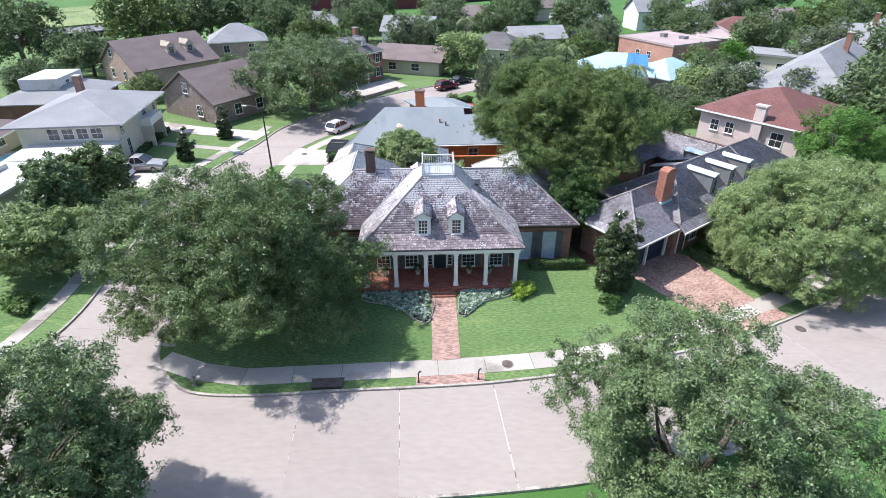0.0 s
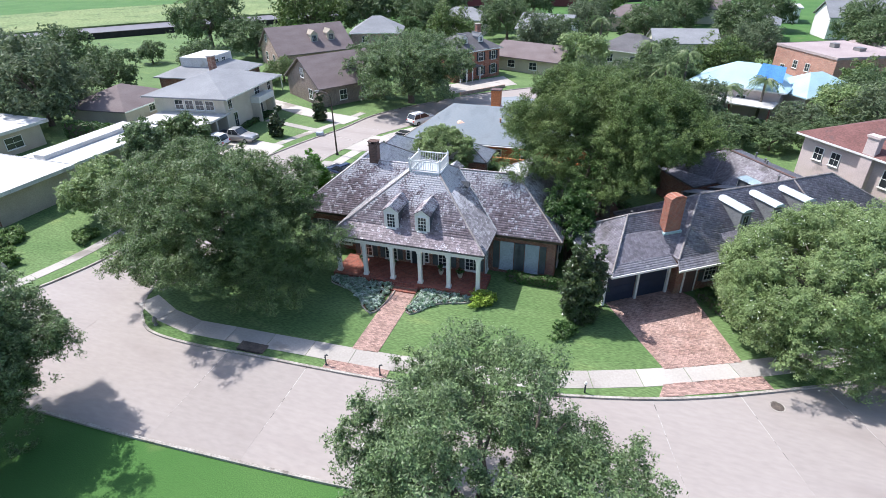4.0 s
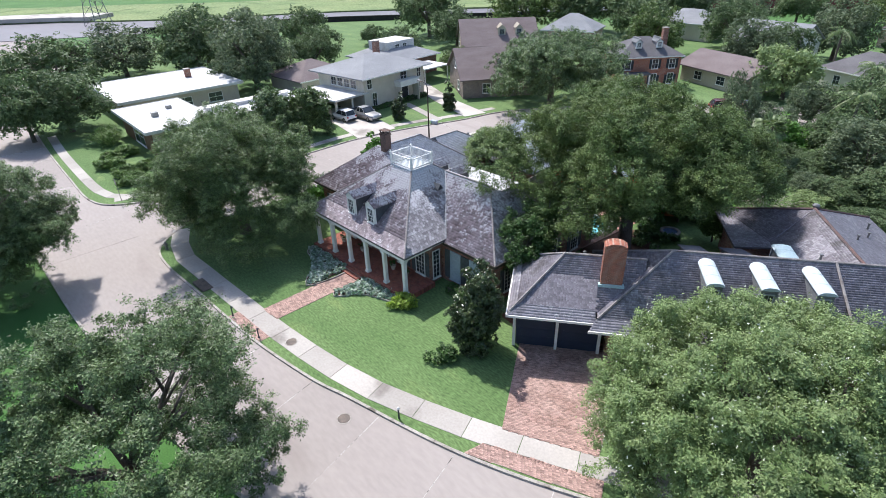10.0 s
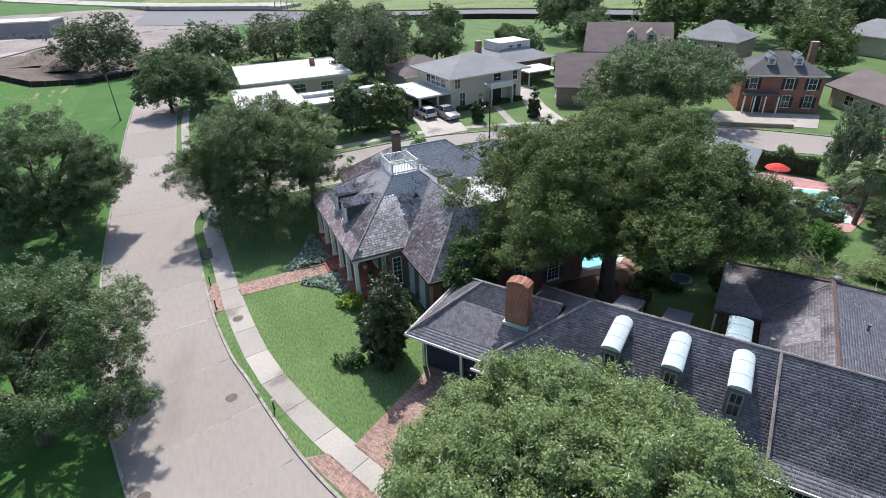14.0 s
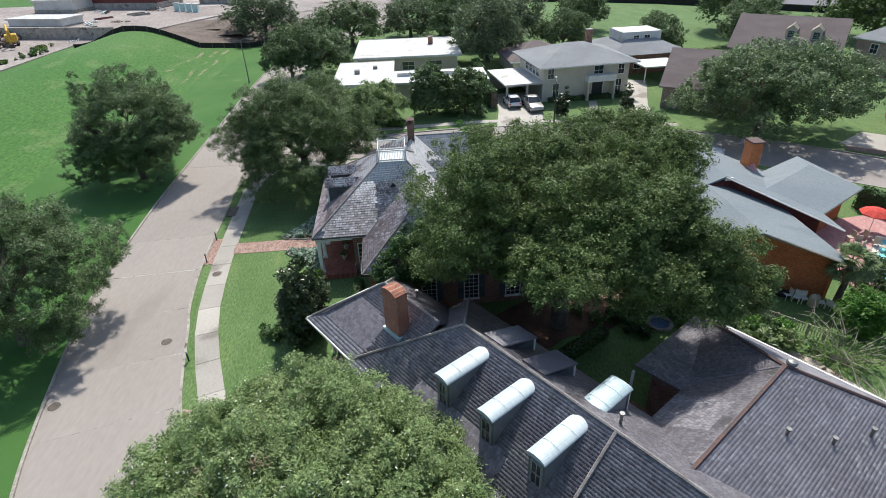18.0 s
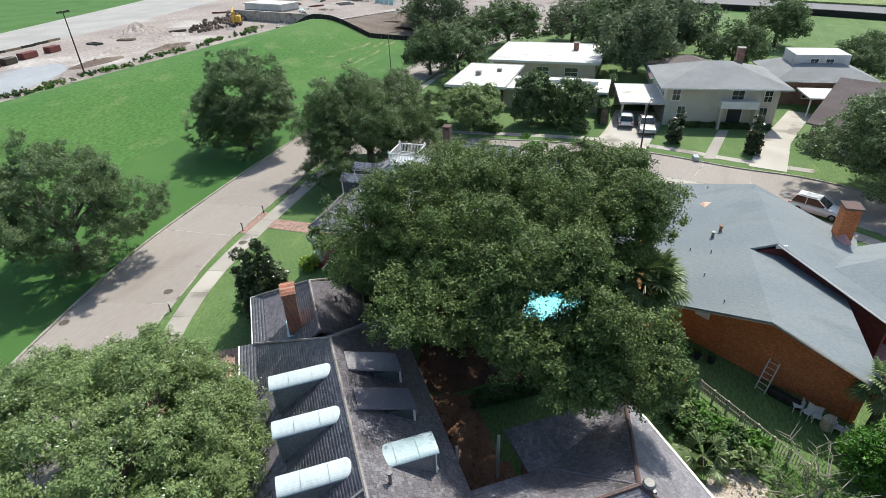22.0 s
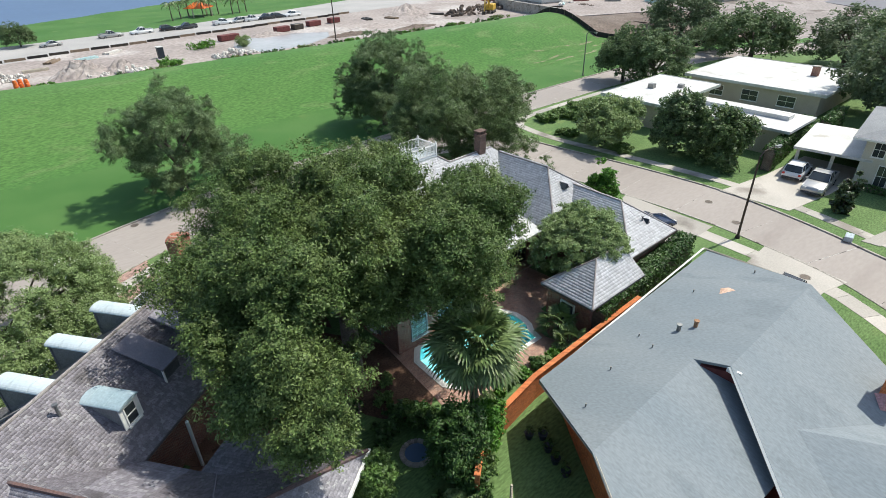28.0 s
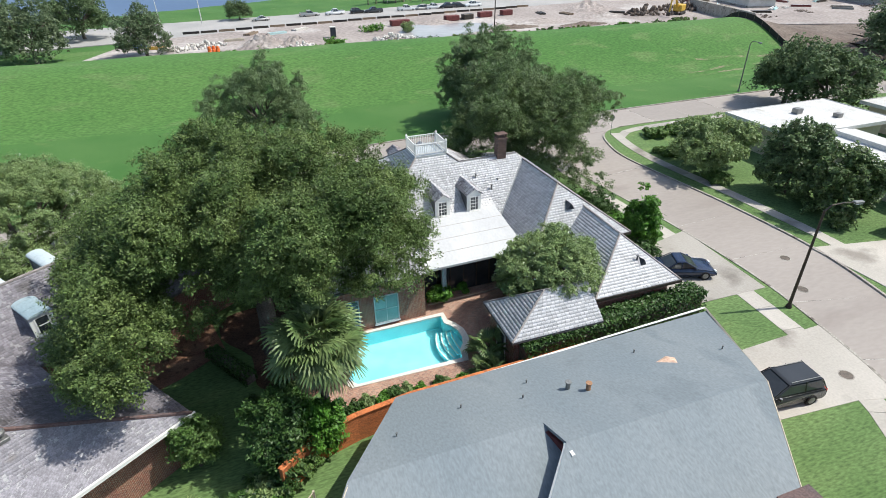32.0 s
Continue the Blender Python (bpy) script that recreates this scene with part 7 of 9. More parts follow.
def plant(k, x, y, scale, tall, turn, label, z=0.08):
    m = pose(x, y, z, 0, 0, turn) @ Matrix.Diagonal((scale, scale, scale * tall, 1))
    return tagged(copy_thing(kinds[k], m), label, "tree", "neighbourhood trees")


FAR = [
    (0, -62.4, 26.8, 1.05, 0.85, 40, "dark live oak at the bend"), (0, -61.0, 21.8, 0.85, 1.1, 150, "dark live oak at the bend"),
    (1, -68.0, 58.5, 1.2, 1.0, 80, "grey-green oak between flat roofs"), (0, -90.5, 30.5, 1.32, 0.8, 20, "dark oak behind the flat roofs"),
    (1, -98.0, 44.0, 1.25, 0.76, 130, "oak behind the flat roofs"), (0, -86.0, 55.0, 1.3, 1.0, 200, "oak behind the flat roofs"), (1, -84.0, 66.0, 1.2, 0.95, 250, "grey-green oak near the canal"), (0, -100.0, 62.0, 1.25, 0.95, 300, "oak near the canal"),
    (1, -106.0, 7.8, 1.5, 0.75, 15, "oak at the end of the levee"), (0, -97.0, 19.5, 0.75, 0.75, 60, "oak at the end of the levee"),
    (0, -88.0, 118.5, 1.45, 1.0, 30, "wide oak on open grass"), (0, -89.6, 100.5, 0.5, 1.0, 60, "small tree on open grass"), (0, -98.0, 86.0, 1.0, 1.0, 45, "oak on open grass"), (2, -72.0, 140.0, 1.6, 1.0, 100, "wide oak behind the houses"),
    (0, -60.0, 150.0, 1.6, 1.0, 140, "oak behind the houses"), (1, -26.0, 166.0, 1.3, 1.0, 180, "oak behind the houses"), (0, -41.0, 146.0, 1.2, 1.0, 220, "oak behind the houses"), (4, 4.0, 112.5, 1.35, 0.98, 10, "broad pale green tree by the street"),
    (0, 17.5, 114.0, 0.85, 0.85, 100, "oak across the street end"), (1, 12.0, 99.0, 0.6, 0.95, 130, "small tree by the street end"), (0, 20.0, 164.0, 1.6, 1.0, 20, "oak among far houses"),
    (1, 0.0, 150.0, 1.2, 1.0, 50, "oak among far houses"), (0, 35.0, 160.0, 1.6, 1.0, 90, "oak among far houses"), (2, 47.0, 103.5, 0.72, 0.9, 120, "tree beside the brick house"), (3, 57.5, 112.0, 0.75, 0.9, 10, "bright tree beside the brick house"),
    (2, 28.0, 116.0, 0.85, 0.9, 200, "tree behind the blue roof"), (0, 19.0, 100.0, 0.8, 0.95, 230, "tree beside the blue roof"), (1, 22.0, 84.0, 0.75, 0.85, 260, "tree behind the pool garden"),
    (0, 25.5, 78.0, 0.6, 0.7, 20, "tree behind the pool garden"), (0, 56.0, 68.0, 1.2, 1.0, 110, "tree beside the pink house"), (0, 62.0, 56.0, 1.3, 1.0, 150, "tree along the street"),
    (1, 74.0, 80.0, 1.4, 1.0, 190, "tree among the houses"), (0, 86.0, 100.0, 1.5, 1.0, 230, "tree among the houses"), (0, 70.0, 128.0, 1.5, 1.0, 20, "tree among the houses"), (2, 90.0, 140.0, 1.6, 1.0, 60, "tree among the houses"),
    (0, 105.0, 118.0, 1.6, 1.0, 100, "tree among the houses"), (0, 60.0, 155.0, 1.7, 1.0, 140, "tree among the houses"), (1, 80.0, 168.0, 1.7, 1.0, 180, "tree among the houses"), (0, 45.0, 182.0, 1.8, 1.0, 220, "tree among the houses"),
    (0, 25.0, 190.0, 1.8, 1.0, 260, "tree among the houses"), (2, 0.0, 190.0, 1.7, 1.0, 20, "tree among the houses"), (0, -22.0, 195.0, 1.7, 1.0, 60, "tree among the houses"), (1, -50.0, 185.0, 1.6, 1.0, 100, "tree among the houses"),
    (0, 110.0, 160.0, 1.8, 1.0, 140, "tree among the houses"), (0, 100.0, 190.0, 1.9, 1.0, 180, "tree among the houses"), (0, 130.0, 140.0, 1.8, 1.0, 220, "tree among the houses"), (2, 128.0, 175.0, 1.9, 1.0, 260, "tree among the houses"),
    (0, 70.0, 205.0, 2.0, 1.0, 20, "tree among the houses"), (0, 30.0, 222.0, 2.0, 1.0, 60, "tree among the houses"), (0, 120.0, 215.0, 2.0, 1.0, 100, "tree among the houses"), (0, 160.0, 190.0, 2.0, 1.0, 140, "tree among the houses"),
    (1, -8.0, 128.0, 0.9, 1.0, 140, "tree behind the ranch house"), (2, -30.0, 132.0, 1.0, 1.0, 180, "tree behind the brick house"), (0, -70.0, 112.0, 1.0, 0.9, 220, "tree beside the big gable"), (3, -62.0, 116.0, 0.7, 0.9, 260, "bright tree beside the big gable"),
    (2, -50.0, 93.0, 0.55, 0.8, 20, "reddish green tree between gabled houses"), (0, -74.0, 75.0, 0.9, 0.95, 60, "tree behind the hipped houses"), (0, -50.0, 172.0, 1.5, 1.0, 25, "oak behind the houses"),
    (1, 51.0, -50.0, 1.1, 1.0, 100, "tree beyond the levee"), (0, 48.0, -78.0, 1.2, 1.0, 140, "tree near the lake shore"), (1, 31.0, -48.0, 0.85, 1.1, 180, "tree beyond the levee"), (0, 62.0, -60.0, 1.2, 1.0, 220, "tree beyond the levee"),
    (0, 74.0, -80.0, 1.2, 1.0, 20, "tree near the lake shore"), (0, 12.0, -97.0, 0.6, 1.0, 60, "small tree on the lake shore"), (4, -26.0, -55.0, 0.35, 1.0, 10, "small tree at the building site"), (0, 66.0, 45.0, 1.1, 1.0, 100, "tree along the street"), (0, 50.0, 32.0, 1.0, 1.0, 130, "dark tree along the street"),
    (1, 35.5, 85.0, 0.62, 0.62, 75, "grey-green tree behind the pool garden"), (4, 40.5, 89.0, 0.85, 0.95, 160, "pale green tree behind the pink house"), (1, 44.5, 84.0, 0.8, 0.9, 205, "grey-green tree behind the pink house"), (0, 31.0, 77.0, 0.45, 0.8, 280, "dark garden tree behind the slate roof"), (0, 36.5, 78.5, 0.5, 0.85, 310, "dark garden tree behind the slate roof"),
    (3, 13.5, 86.0, 0.55, 0.85, 44, "leafy tree behind the pool garden"), (0, 17.5, 88.5, 0.6, 0.9, 64, "dark upright tree behind the pool garden"), (1, 10.0, 92.0, 0.5, 0.8, 95, "small tree behind the pool garden"), (0, 21.5, 92.0, 0.55, 0.8, 125, "dark tree by the blue roof"), (0, 45.0, 96.0, 0.8, 0.9, 15, "dark tree behind the pink house"), (1, 52.0, 78.0, 0.8, 0.9, 85, "grey-green tree beside the pink house"),
    (0, -38.0, 100.0, 0.7, 0.9, 35, "oak between gabled houses"), (0, -68.0, 92.0, 0.8, 0.9, 135, "oak behind hipped houses"), (0, -5.0, 134.0, 0.9, 0.95, 15, "oak behind the ranch house"), (1, 35.0, 128.0, 0.9, 0.95, 215, "tree beside the flat-roofed brick house"), (0, 58.0, 138.0, 1.0, 0.95, 115, "tree beside the flat-roofed brick house"), (0, 14.0, 152.0, 1.1, 0.95, 55, "oak among far houses"), (1, 75.0, 112.0, 1.0, 0.95, 300, "tree among the houses"), (0, -20.0, 150.0, 1.1, 1.0, 275, "oak among far houses"),
    (1, 10.6, 84.0, 0.42, 0.7, 58, "grey-green garden tree behind the pool"), (1, 7.3, 86.9, 0.42, 1.9, 98, "tall feathery dark tree behind the pool"), (0, 12.4, 75.6, 0.33, 1.0, 140, "small dark tree beside the pool"), (4, 1.4, 85.7, 0.2, 1.9, 40, "slender young tree by the hedge"), (4, 14.2, 74.2, 0.32, 0.5, 12, "leafy garden tree beside the pool terrace"), (0, 17.4, 79.8, 0.36, 0.65, 52, "dark garden tree beside the pool terrace"), (1, 19.6, 76.2, 0.36, 0.55, 92, "grey-green garden tree behind the yard"), (0, 14.6, 82.6, 0.36, 0.7, 132, "dark garden tree behind the pool"), (4, 20.4, 72.6, 0.38, 0.5, 172, "leafy garden tree behind the yard"), (0, 22.5, 75.5, 0.42, 0.6, 212, "dark garden tree behind the yard"), (1, 11.5, 86.5, 0.5, 0.8, 252, "dense upright tree behind the pool"), (0, 19.5, 82.5, 0.45, 0.7, 292, "dark garden tree behind the pool"), (0, 25.5, 71.5, 0.36, 0.55, 332, "dark garden tree behind the slate roof"),
]
for k, x, y, sc, tall, turn, label in FAR:
    # the crowns among the far roofs stay below twelve metres
    sc = min(sc, 1.08) if y > 103 and x > -30 else sc
    plant(k, x, y, sc, tall, turn, label, 1.3 if y < -30 else 0.08)
for t in kinds:
    for o in [*t.children_recursive, t]:
        bpy.data.objects.remove(o, do_unlink=True)


def shrub(name, x, y, r, h, seed, material, label, size=0.09, n=14, per=120, z=0.1, sx=1.0, turn=0, category="shrub", group=""):
    """A low mound of leaves."""
    rng = np.random.default_rng(seed)
    c = rng.normal(size=(n, 3)) * 0.42
    c = np.clip(c, -0.75, 0.75) * np.array([r * sx, r, 0])
    c[:, 2] = h * (0.35 + 0.3 * rng.random(n))
    ob = tris(name, leaf_cloud(rng, c, np.full(n, max(0.25, min(r, h) * 0.5)), per, size, flat_z=0.9), material)
    ob.matrix_basis = pose(x, y, z, 0, 0, turn)
    return tagged(ob, label, category, group)


def hedge(x0, y0, x1, y1, wide, tall, seed, material, label, size=0.085, per_m=420, z=0.1):
    """A clipped hedge: leaves over a soft-edged box."""
    rng = np.random.default_rng(seed)
    L = math.hypot(x1 - x0, y1 - y0)
    n = int(L * per_m)
    u, v, w = rng.random(n) * L, (rng.random(n) - 0.5) * wide, rng.random(n) * tall
    side = rng.random(n)
    top = side < 0.45
    w[top] = tall * (0.9 + 0.12 * rng.random(top.sum()))
    v[~top] = np.sign(v[~top]) * wide / 2 * (0.85 + 0.2 * rng.random((~top).sum()))
    w += 0.06 * np.sin(u * 2.3) * (w / tall)
    p = np.stack([u, v, w], 1)
    nrm = rng.normal(size=(n, 3)) * 0.6 + np.where(top[:, None], [[0, 0, 1.0]], np.stack([np.zeros(n), np.sign(v), np.full(n, 0.3)], 1))
    nrm /= np.linalg.norm(nrm, axis=1)[:, None]
    t = np.cross(nrm, rng.normal(size=(n, 3)))
    t /= np.linalg.norm(t, axis=1)[:, None]
    b = np.cross(nrm, t)
    s = size * (0.6 + 0.8 * rng.random(n))
    t, b = t * s[:, None], b * (s * 0.55)[:, None]
    hd = thing("hedge", (x0, y0, z), math.degrees(math.atan2(y1 - y0, x1 - x0)), label, "hedge")
    part("hedge_core", box(0.1, L - 0.1, -wide * 0.38, wide * 0.38, 0, tall * 0.88, 0.06), BARK, hd)
    quads("foliage", np.stack([p - t, p - b, p + t, p + b], 1), material, hd)
    return hd


hedge(16.9, 51.4, 14.6, 54.9, 0.8, 0.7, 8, HEDGE, "low clipped hedge in the shady rear garden")
hedge(7.0, 38.3, 11.6, 38.4, 0.7, 0.75, 1, HEDGE, "clipped low hedge below the brick wing")
hedge(21.3, 40.4, 26.2, 34.4, 0.9, 0.9, 2, HEDGE, "clipped green hedge beside the brick driveway")
hedge(-13.2, 58.6, 0.0, 59.5, 1.4, 2.6, 3, HEDGE, "tall clipped hedge along the boundary", 0.1, 800)
hedge(-0.8, 83.4, 4.4, 87.3, 1.2, 1.9, 7, HEDGE, "dark clipped hedge behind the pool terrace", 0.1, 700)
hedge(-36.8, 55.2, -52.0, 53.6, 1.2, 2.6, 4, HEDGE, "tall dark hedge beside the flat-roofed house", 0.16, 250)
hedge(-52.0, 55.5, -60.0, 55.0, 1.2, 2.4, 5, HEDGE, "tall dark hedge behind the carport", 0.16, 220)
hedge(-38.6, 63.6, -39.6, 76.0, 0.9, 0.6, 6, HEDGE, "low hedge below the cream house", 0.14, 150)
shrub("azalea_bush", 6.0, 34.6, 1.05, 0.9, 30, LIME, "bright lime green bush at the porch corner", 0.1, 16)
shrub("fern_bush", 12.6, 32.9, 1.0, 0.8, 31, HEDGE, "low dark green bush on the lawn")
shrub("round_bush", 1.85, 51.2, 0.85, 1.75, 32, BRIGHT, "round green bush beside the terrace", 0.1, 16)
shrub("pot_plant", -0.1, 50.75, 0.55, 1.1, 33, BRIGHT, "leafy green plant by the garden room", 0.12, 8)
rs = random.Random(5)
for i, (x, y) in enumerate(((13.0, 62.6), (12.4, 62.2))):
    shrub("shrub", x, y, 0.75, 1.9, 180 + i, (HEDGE, LEAFY)[i % 2], "leafy shrub at the end of the brick wall", 0.09, 12, 130)
for i in range(10):
    shrub("shrub", 2.2 + i * 0.8 + rs.random() * 0.3, 58.6 + 0.5 * rs.random(), 0.45, 0.75, 40 + i, (HEDGE, BRIGHT, MYRTLE)[i % 3], "small green shrub beside the pool wall", 0.085, 8, 110, group="shrubs along the pool wall")
for i, (x, y, r, h) in enumerate(((-16.6, 42.0, 1.3, 1.9), (-16.4, 47.2, 1.2, 1.6), (-16.2, 43.6, 1.3, 1.6), (-16.0, 45.4, 1.1, 1.2), (-15.0, 50.8, 1.2, 1.2), (-15.6, 40.4, 1.1, 1.3), (-14.0, 52.6, 1.0, 1.1))):
    shrub("shrub", x, y, r, h, 60 + i, (HEDGE, BRIGHT)[i % 2], "green shrub along the house wall", 0.12, 14)
for i, (x, y, r, h) in enumerate(((-34.3, 27.2, 1.7, 1.0), (-37.5, 27.6, 1.8, 1.1), (-41.2, 27.0, 1.9, 1.2), (-38.0, 30.2, 1.6, 1.0), (-31.8, 33.0, 1.3, 0.8), (-45.0, 29.5, 1.6, 1.2), (-31.5, 41.0, 1.4, 0.9), (-52.0, 29.0, 2.2, 2.2), (-45.0, 27.5, 1.2, 1.0))):
    shrub("box_bush", x, y, r, h, 70 + i, LEAFY, "rounded clipped bush on the corner lawn", 0.095, 26, 300)
for i, (x, y) in enumerate(((-31.8, 64.0), (-29.9, 72.3))):
    oak("cypress_tree", x, y, 1.15, 1.4, 4.4, 90 + i, 60, 90, 0.15, MAGNOLIA, "narrow dark evergreen on the front lawn", (0.3, 0.5), low=-0.9, girth=0.06, hollow=0.3)
for i in range(16):
    a, b = rs.random(), rs.random()
    shrub("shrub", 13.6 + 2.6 * a + 0.9 * b, 63.4 + 3.4 * a - 1.0 * b, 0.6 + 0.5 * b, 0.8 + 0.8 * a, 110 + i, (HEDGE, BRIGHT, MYRTLE)[i % 3], "leafy garden shrub in the side yard", 0.12, 9, 100, group="side yard shrubs")
for i in range(6):
    a, b = rs.random(), rs.random()
    shrub("shrub", 10.8 + 2.0 * a, 57.2 + 2.6 * b, 0.6 + 0.3 * b, 0.8 + 0.6 * a, 140 + i, HEDGE, "dark green shrub in the shady rear garden", 0.12, 9, 100, group="rear garden shrubs")
for i in range(9):
    a, b = rs.random(), rs.random()
    shrub("fern", 12.0 + 3.0 * a, 53.5 + 4.0 * b, 0.45 + 0.25 * b, 0.5 + 0.3 * a, 160 + i, (HEDGE, GRASS_TUFT)[i % 2], "low green fern below the oak", 0.11, 7, 70, group="rear garden ferns")


def bed(outline, seed, label, n, material, size):
    """A flower bed: soil with close-set leafy plants."""
    b = thing("flower_bed", (0, 0, 0.1), 0, label, "flower bed")
    part("soil", prism(outline, -0.05, 0.06), SOIL, b)
    rng = np.random.default_rng(seed)
    pts = []
    xs, ys = [p[0] for p in outline], [p[1] for p in outline]
    while len(pts) < n:
        x, y = rng.uniform(min(xs), max(xs)), rng.uniform(min(ys), max(ys))
        if any(lo < x < hi for lo, hi in spans([tuple(p) for p in outline], y)):
            pts.append((x, y, 0.12 + 0.12 * rng.random()))
    ob = tris("planting", leaf_cloud(rng, np.array(pts), np.full(n, 0.2), 16, size), material, b)
    tagged(ob, kind="stuff")
    rim = spline(outline + outline[:1], 0.3)
    part("edging", band(rim, offset(rim, 0.06), -0.05, 0.12), KERB, b)
    return b


bed([(-6.3, 34.7), (-1.25, 34.85), (-1.1, 31.1), (-2.2, 31.4), (-3.0, 32.4), (-4.4, 33.2), (-6.1, 33.7)], 1, "bed of white caladiums beside the brick path", 330, CALADIUM, 0.12)
bed([(1.2, 34.95), (5.2, 35.05), (5.0, 34.3), (3.4, 33.7), (2.3, 32.9), (1.8, 32.0), (1.1, 31.8)], 2, "bed of white caladiums beside the brick path", 220, CALADIUM, 0.12)


# ---- palms ----
def fan_palm(x, y, height, seed, label, fronds=42, size=1.25, z=0.1):
    """A palm whose long-stalked fronds each end in a pleated fan with drooping tips."""
    rng = np.random.default_rng(seed)
    p = thing("palm_tree", (x, y, z), 0, label, "palm")
    part("trunk", tube([(0, 0, -0.1), (0.1, 0, height * 0.5), (0, 0.05, height)], [0.24, 0.2, 0.2], 9), BARK, p)
    for i in range(fronds + fronds // 5):
        dead = i >= fronds
        az = 2.4 * i + rng.normal() * 0.25
        el = -0.6 + 1.9 * (i / fronds) ** 0.9 + rng.normal() * 0.12 if not dead else rng.uniform(-1.3, -0.9)
        d = np.array([math.cos(az) * math.cos(el), math.sin(az) * math.cos(el), math.sin(el)])
        s = np.array([-math.sin(az), math.cos(az), 0.0])
        base = np.array([0, 0, height])
        stalk = size * rng.uniform(0.7, 1.15)
        hub = base + d * stalk + np.array([0, 0, -0.12 * stalk])
        d = d + np.array([0, 0, -0.2]) + rng.normal(size=3) * 0.12
        d /= np.linalg.norm(d)
        s = s + np.array([0, 0, rng.normal() * 0.45])
        s -= d * (s @ d)
        s /= np.linalg.norm(s)
        up = np.cross(s, d) * (1 if np.cross(s, d)[2] > 0 else -1)
        out = []
        for k in range(19):
            a = -1.85 + 3.7 * k / 18
            w = d * math.cos(a) + s * math.sin(a) - up * 0.16 * abs(math.sin(a))
            L = size * (0.62 + 0.2 * math.cos(a)) * rng.uniform(0.9, 1.08)
            c = np.cross(w, up) * 0.062 * size / 1.2
            tilt = up * 0.02 * (1 if k % 2 else -1)
            mid, far = hub + w * L * 0.55, hub + w * L * 0.82 + np.array([0, 0, -0.1 * L])
            tip = hub + w * L + np.array([0, 0, -0.2 * L])
            out.append([hub, mid - c + tilt, far, mid + c - tilt])
            out.append([mid - c + tilt, far - c * 0.7, tip, far + c * 0.7])
        c = s * 0.022
        out.append([base - c, hub - c, hub + c, base + c])
        quads("dead_frond" if dead else "frond", np.array(out), STRAW if dead else PALM, p)
    return p


def feather_palm(x, y, height, seed, label, z=0.1):
    rng = np.random.default_rng(seed)
    p = thing("palm_tree", (x, y, z), 0, label, "palm")
    part("trunk", tube([(0, 0, -0.1), (0.1, 0, height * 0.5), (0.05, 0.05, height)], [0.22, 0.16, 0.15], 8), BARK, p)
    out = []
    for i in range(26):
        az = 6.283 * i / 26 + rng.normal() * 0.2
        el = rng.uniform(-0.15, 1.25)
        length = rng.uniform(2.0, 2.7)
        for k in range(26):
            t = (k + 1) / 26
            r = length * t * math.cos(el * (1 - 0.4 * t))
            zz = height + length * t * math.sin(el) - 1.9 * t * t
            c = np.array([math.cos(az) * r, math.sin(az) * r, zz])
            s = np.array([-math.sin(az), math.cos(az), 0.0])
            f = np.array([math.cos(az), math.sin(az), -0.3]) * 0.035
            for sg in (-1, 1):
                tip = c + s * sg * rng.uniform(0.25, 0.5) * (1 - 0.45 * t) + f * 3
                tip[2] = c[2] - rng.uniform(0.2, 0.5)
                out.append([c - f, tip, tip + f * 0.3, c + f])
    quads("fronds", np.array(out), PALM, p)
    return p


fan_palm(10.8, 60.0, 6.3, 1, "fan palm with drooping green fronds beside the pool", 66, 1.45)
fan_palm(12.8, 72.1, 3.4, 6, "fan palm beside the orange brick house", 26, 1.0)
fan_palm(13.6, 79.6, 5.0, 2, "fan palm behind the orange brick house", 30, 1.1)
fan_palm(17.3, 63.7, 0.5, 3, "low palm in the side yard", 16, 0.9)
fan_palm(0.9, 57.6, 0.9, 4, "spiky palm in a corner of the terrace", 26, 0.95)
fan_palm(1.6, 59.0, 0.6, 5, "small spiky palm beside the pool house", 18, 0.8)
for i, (x, y, h) in enumerate(((21.0, 97.0, 7.5), (26.0, 86.5, 5.2), (31.2, 90.6, 5.6), (5.0, 131.0, 8.0), (15.5, 108.0, 7.0), (18.0, 92.0, 6.5))):
    feather_palm(x, y, h, 20 + i, "feathery palm among the gardens")
for i in range(9):
    feather_palm(-30.0 - 3.2 * i, -118.0 - 2.0 * (i % 3), 5.0, 40 + i, "tall palm near the lake shore", 1.2)


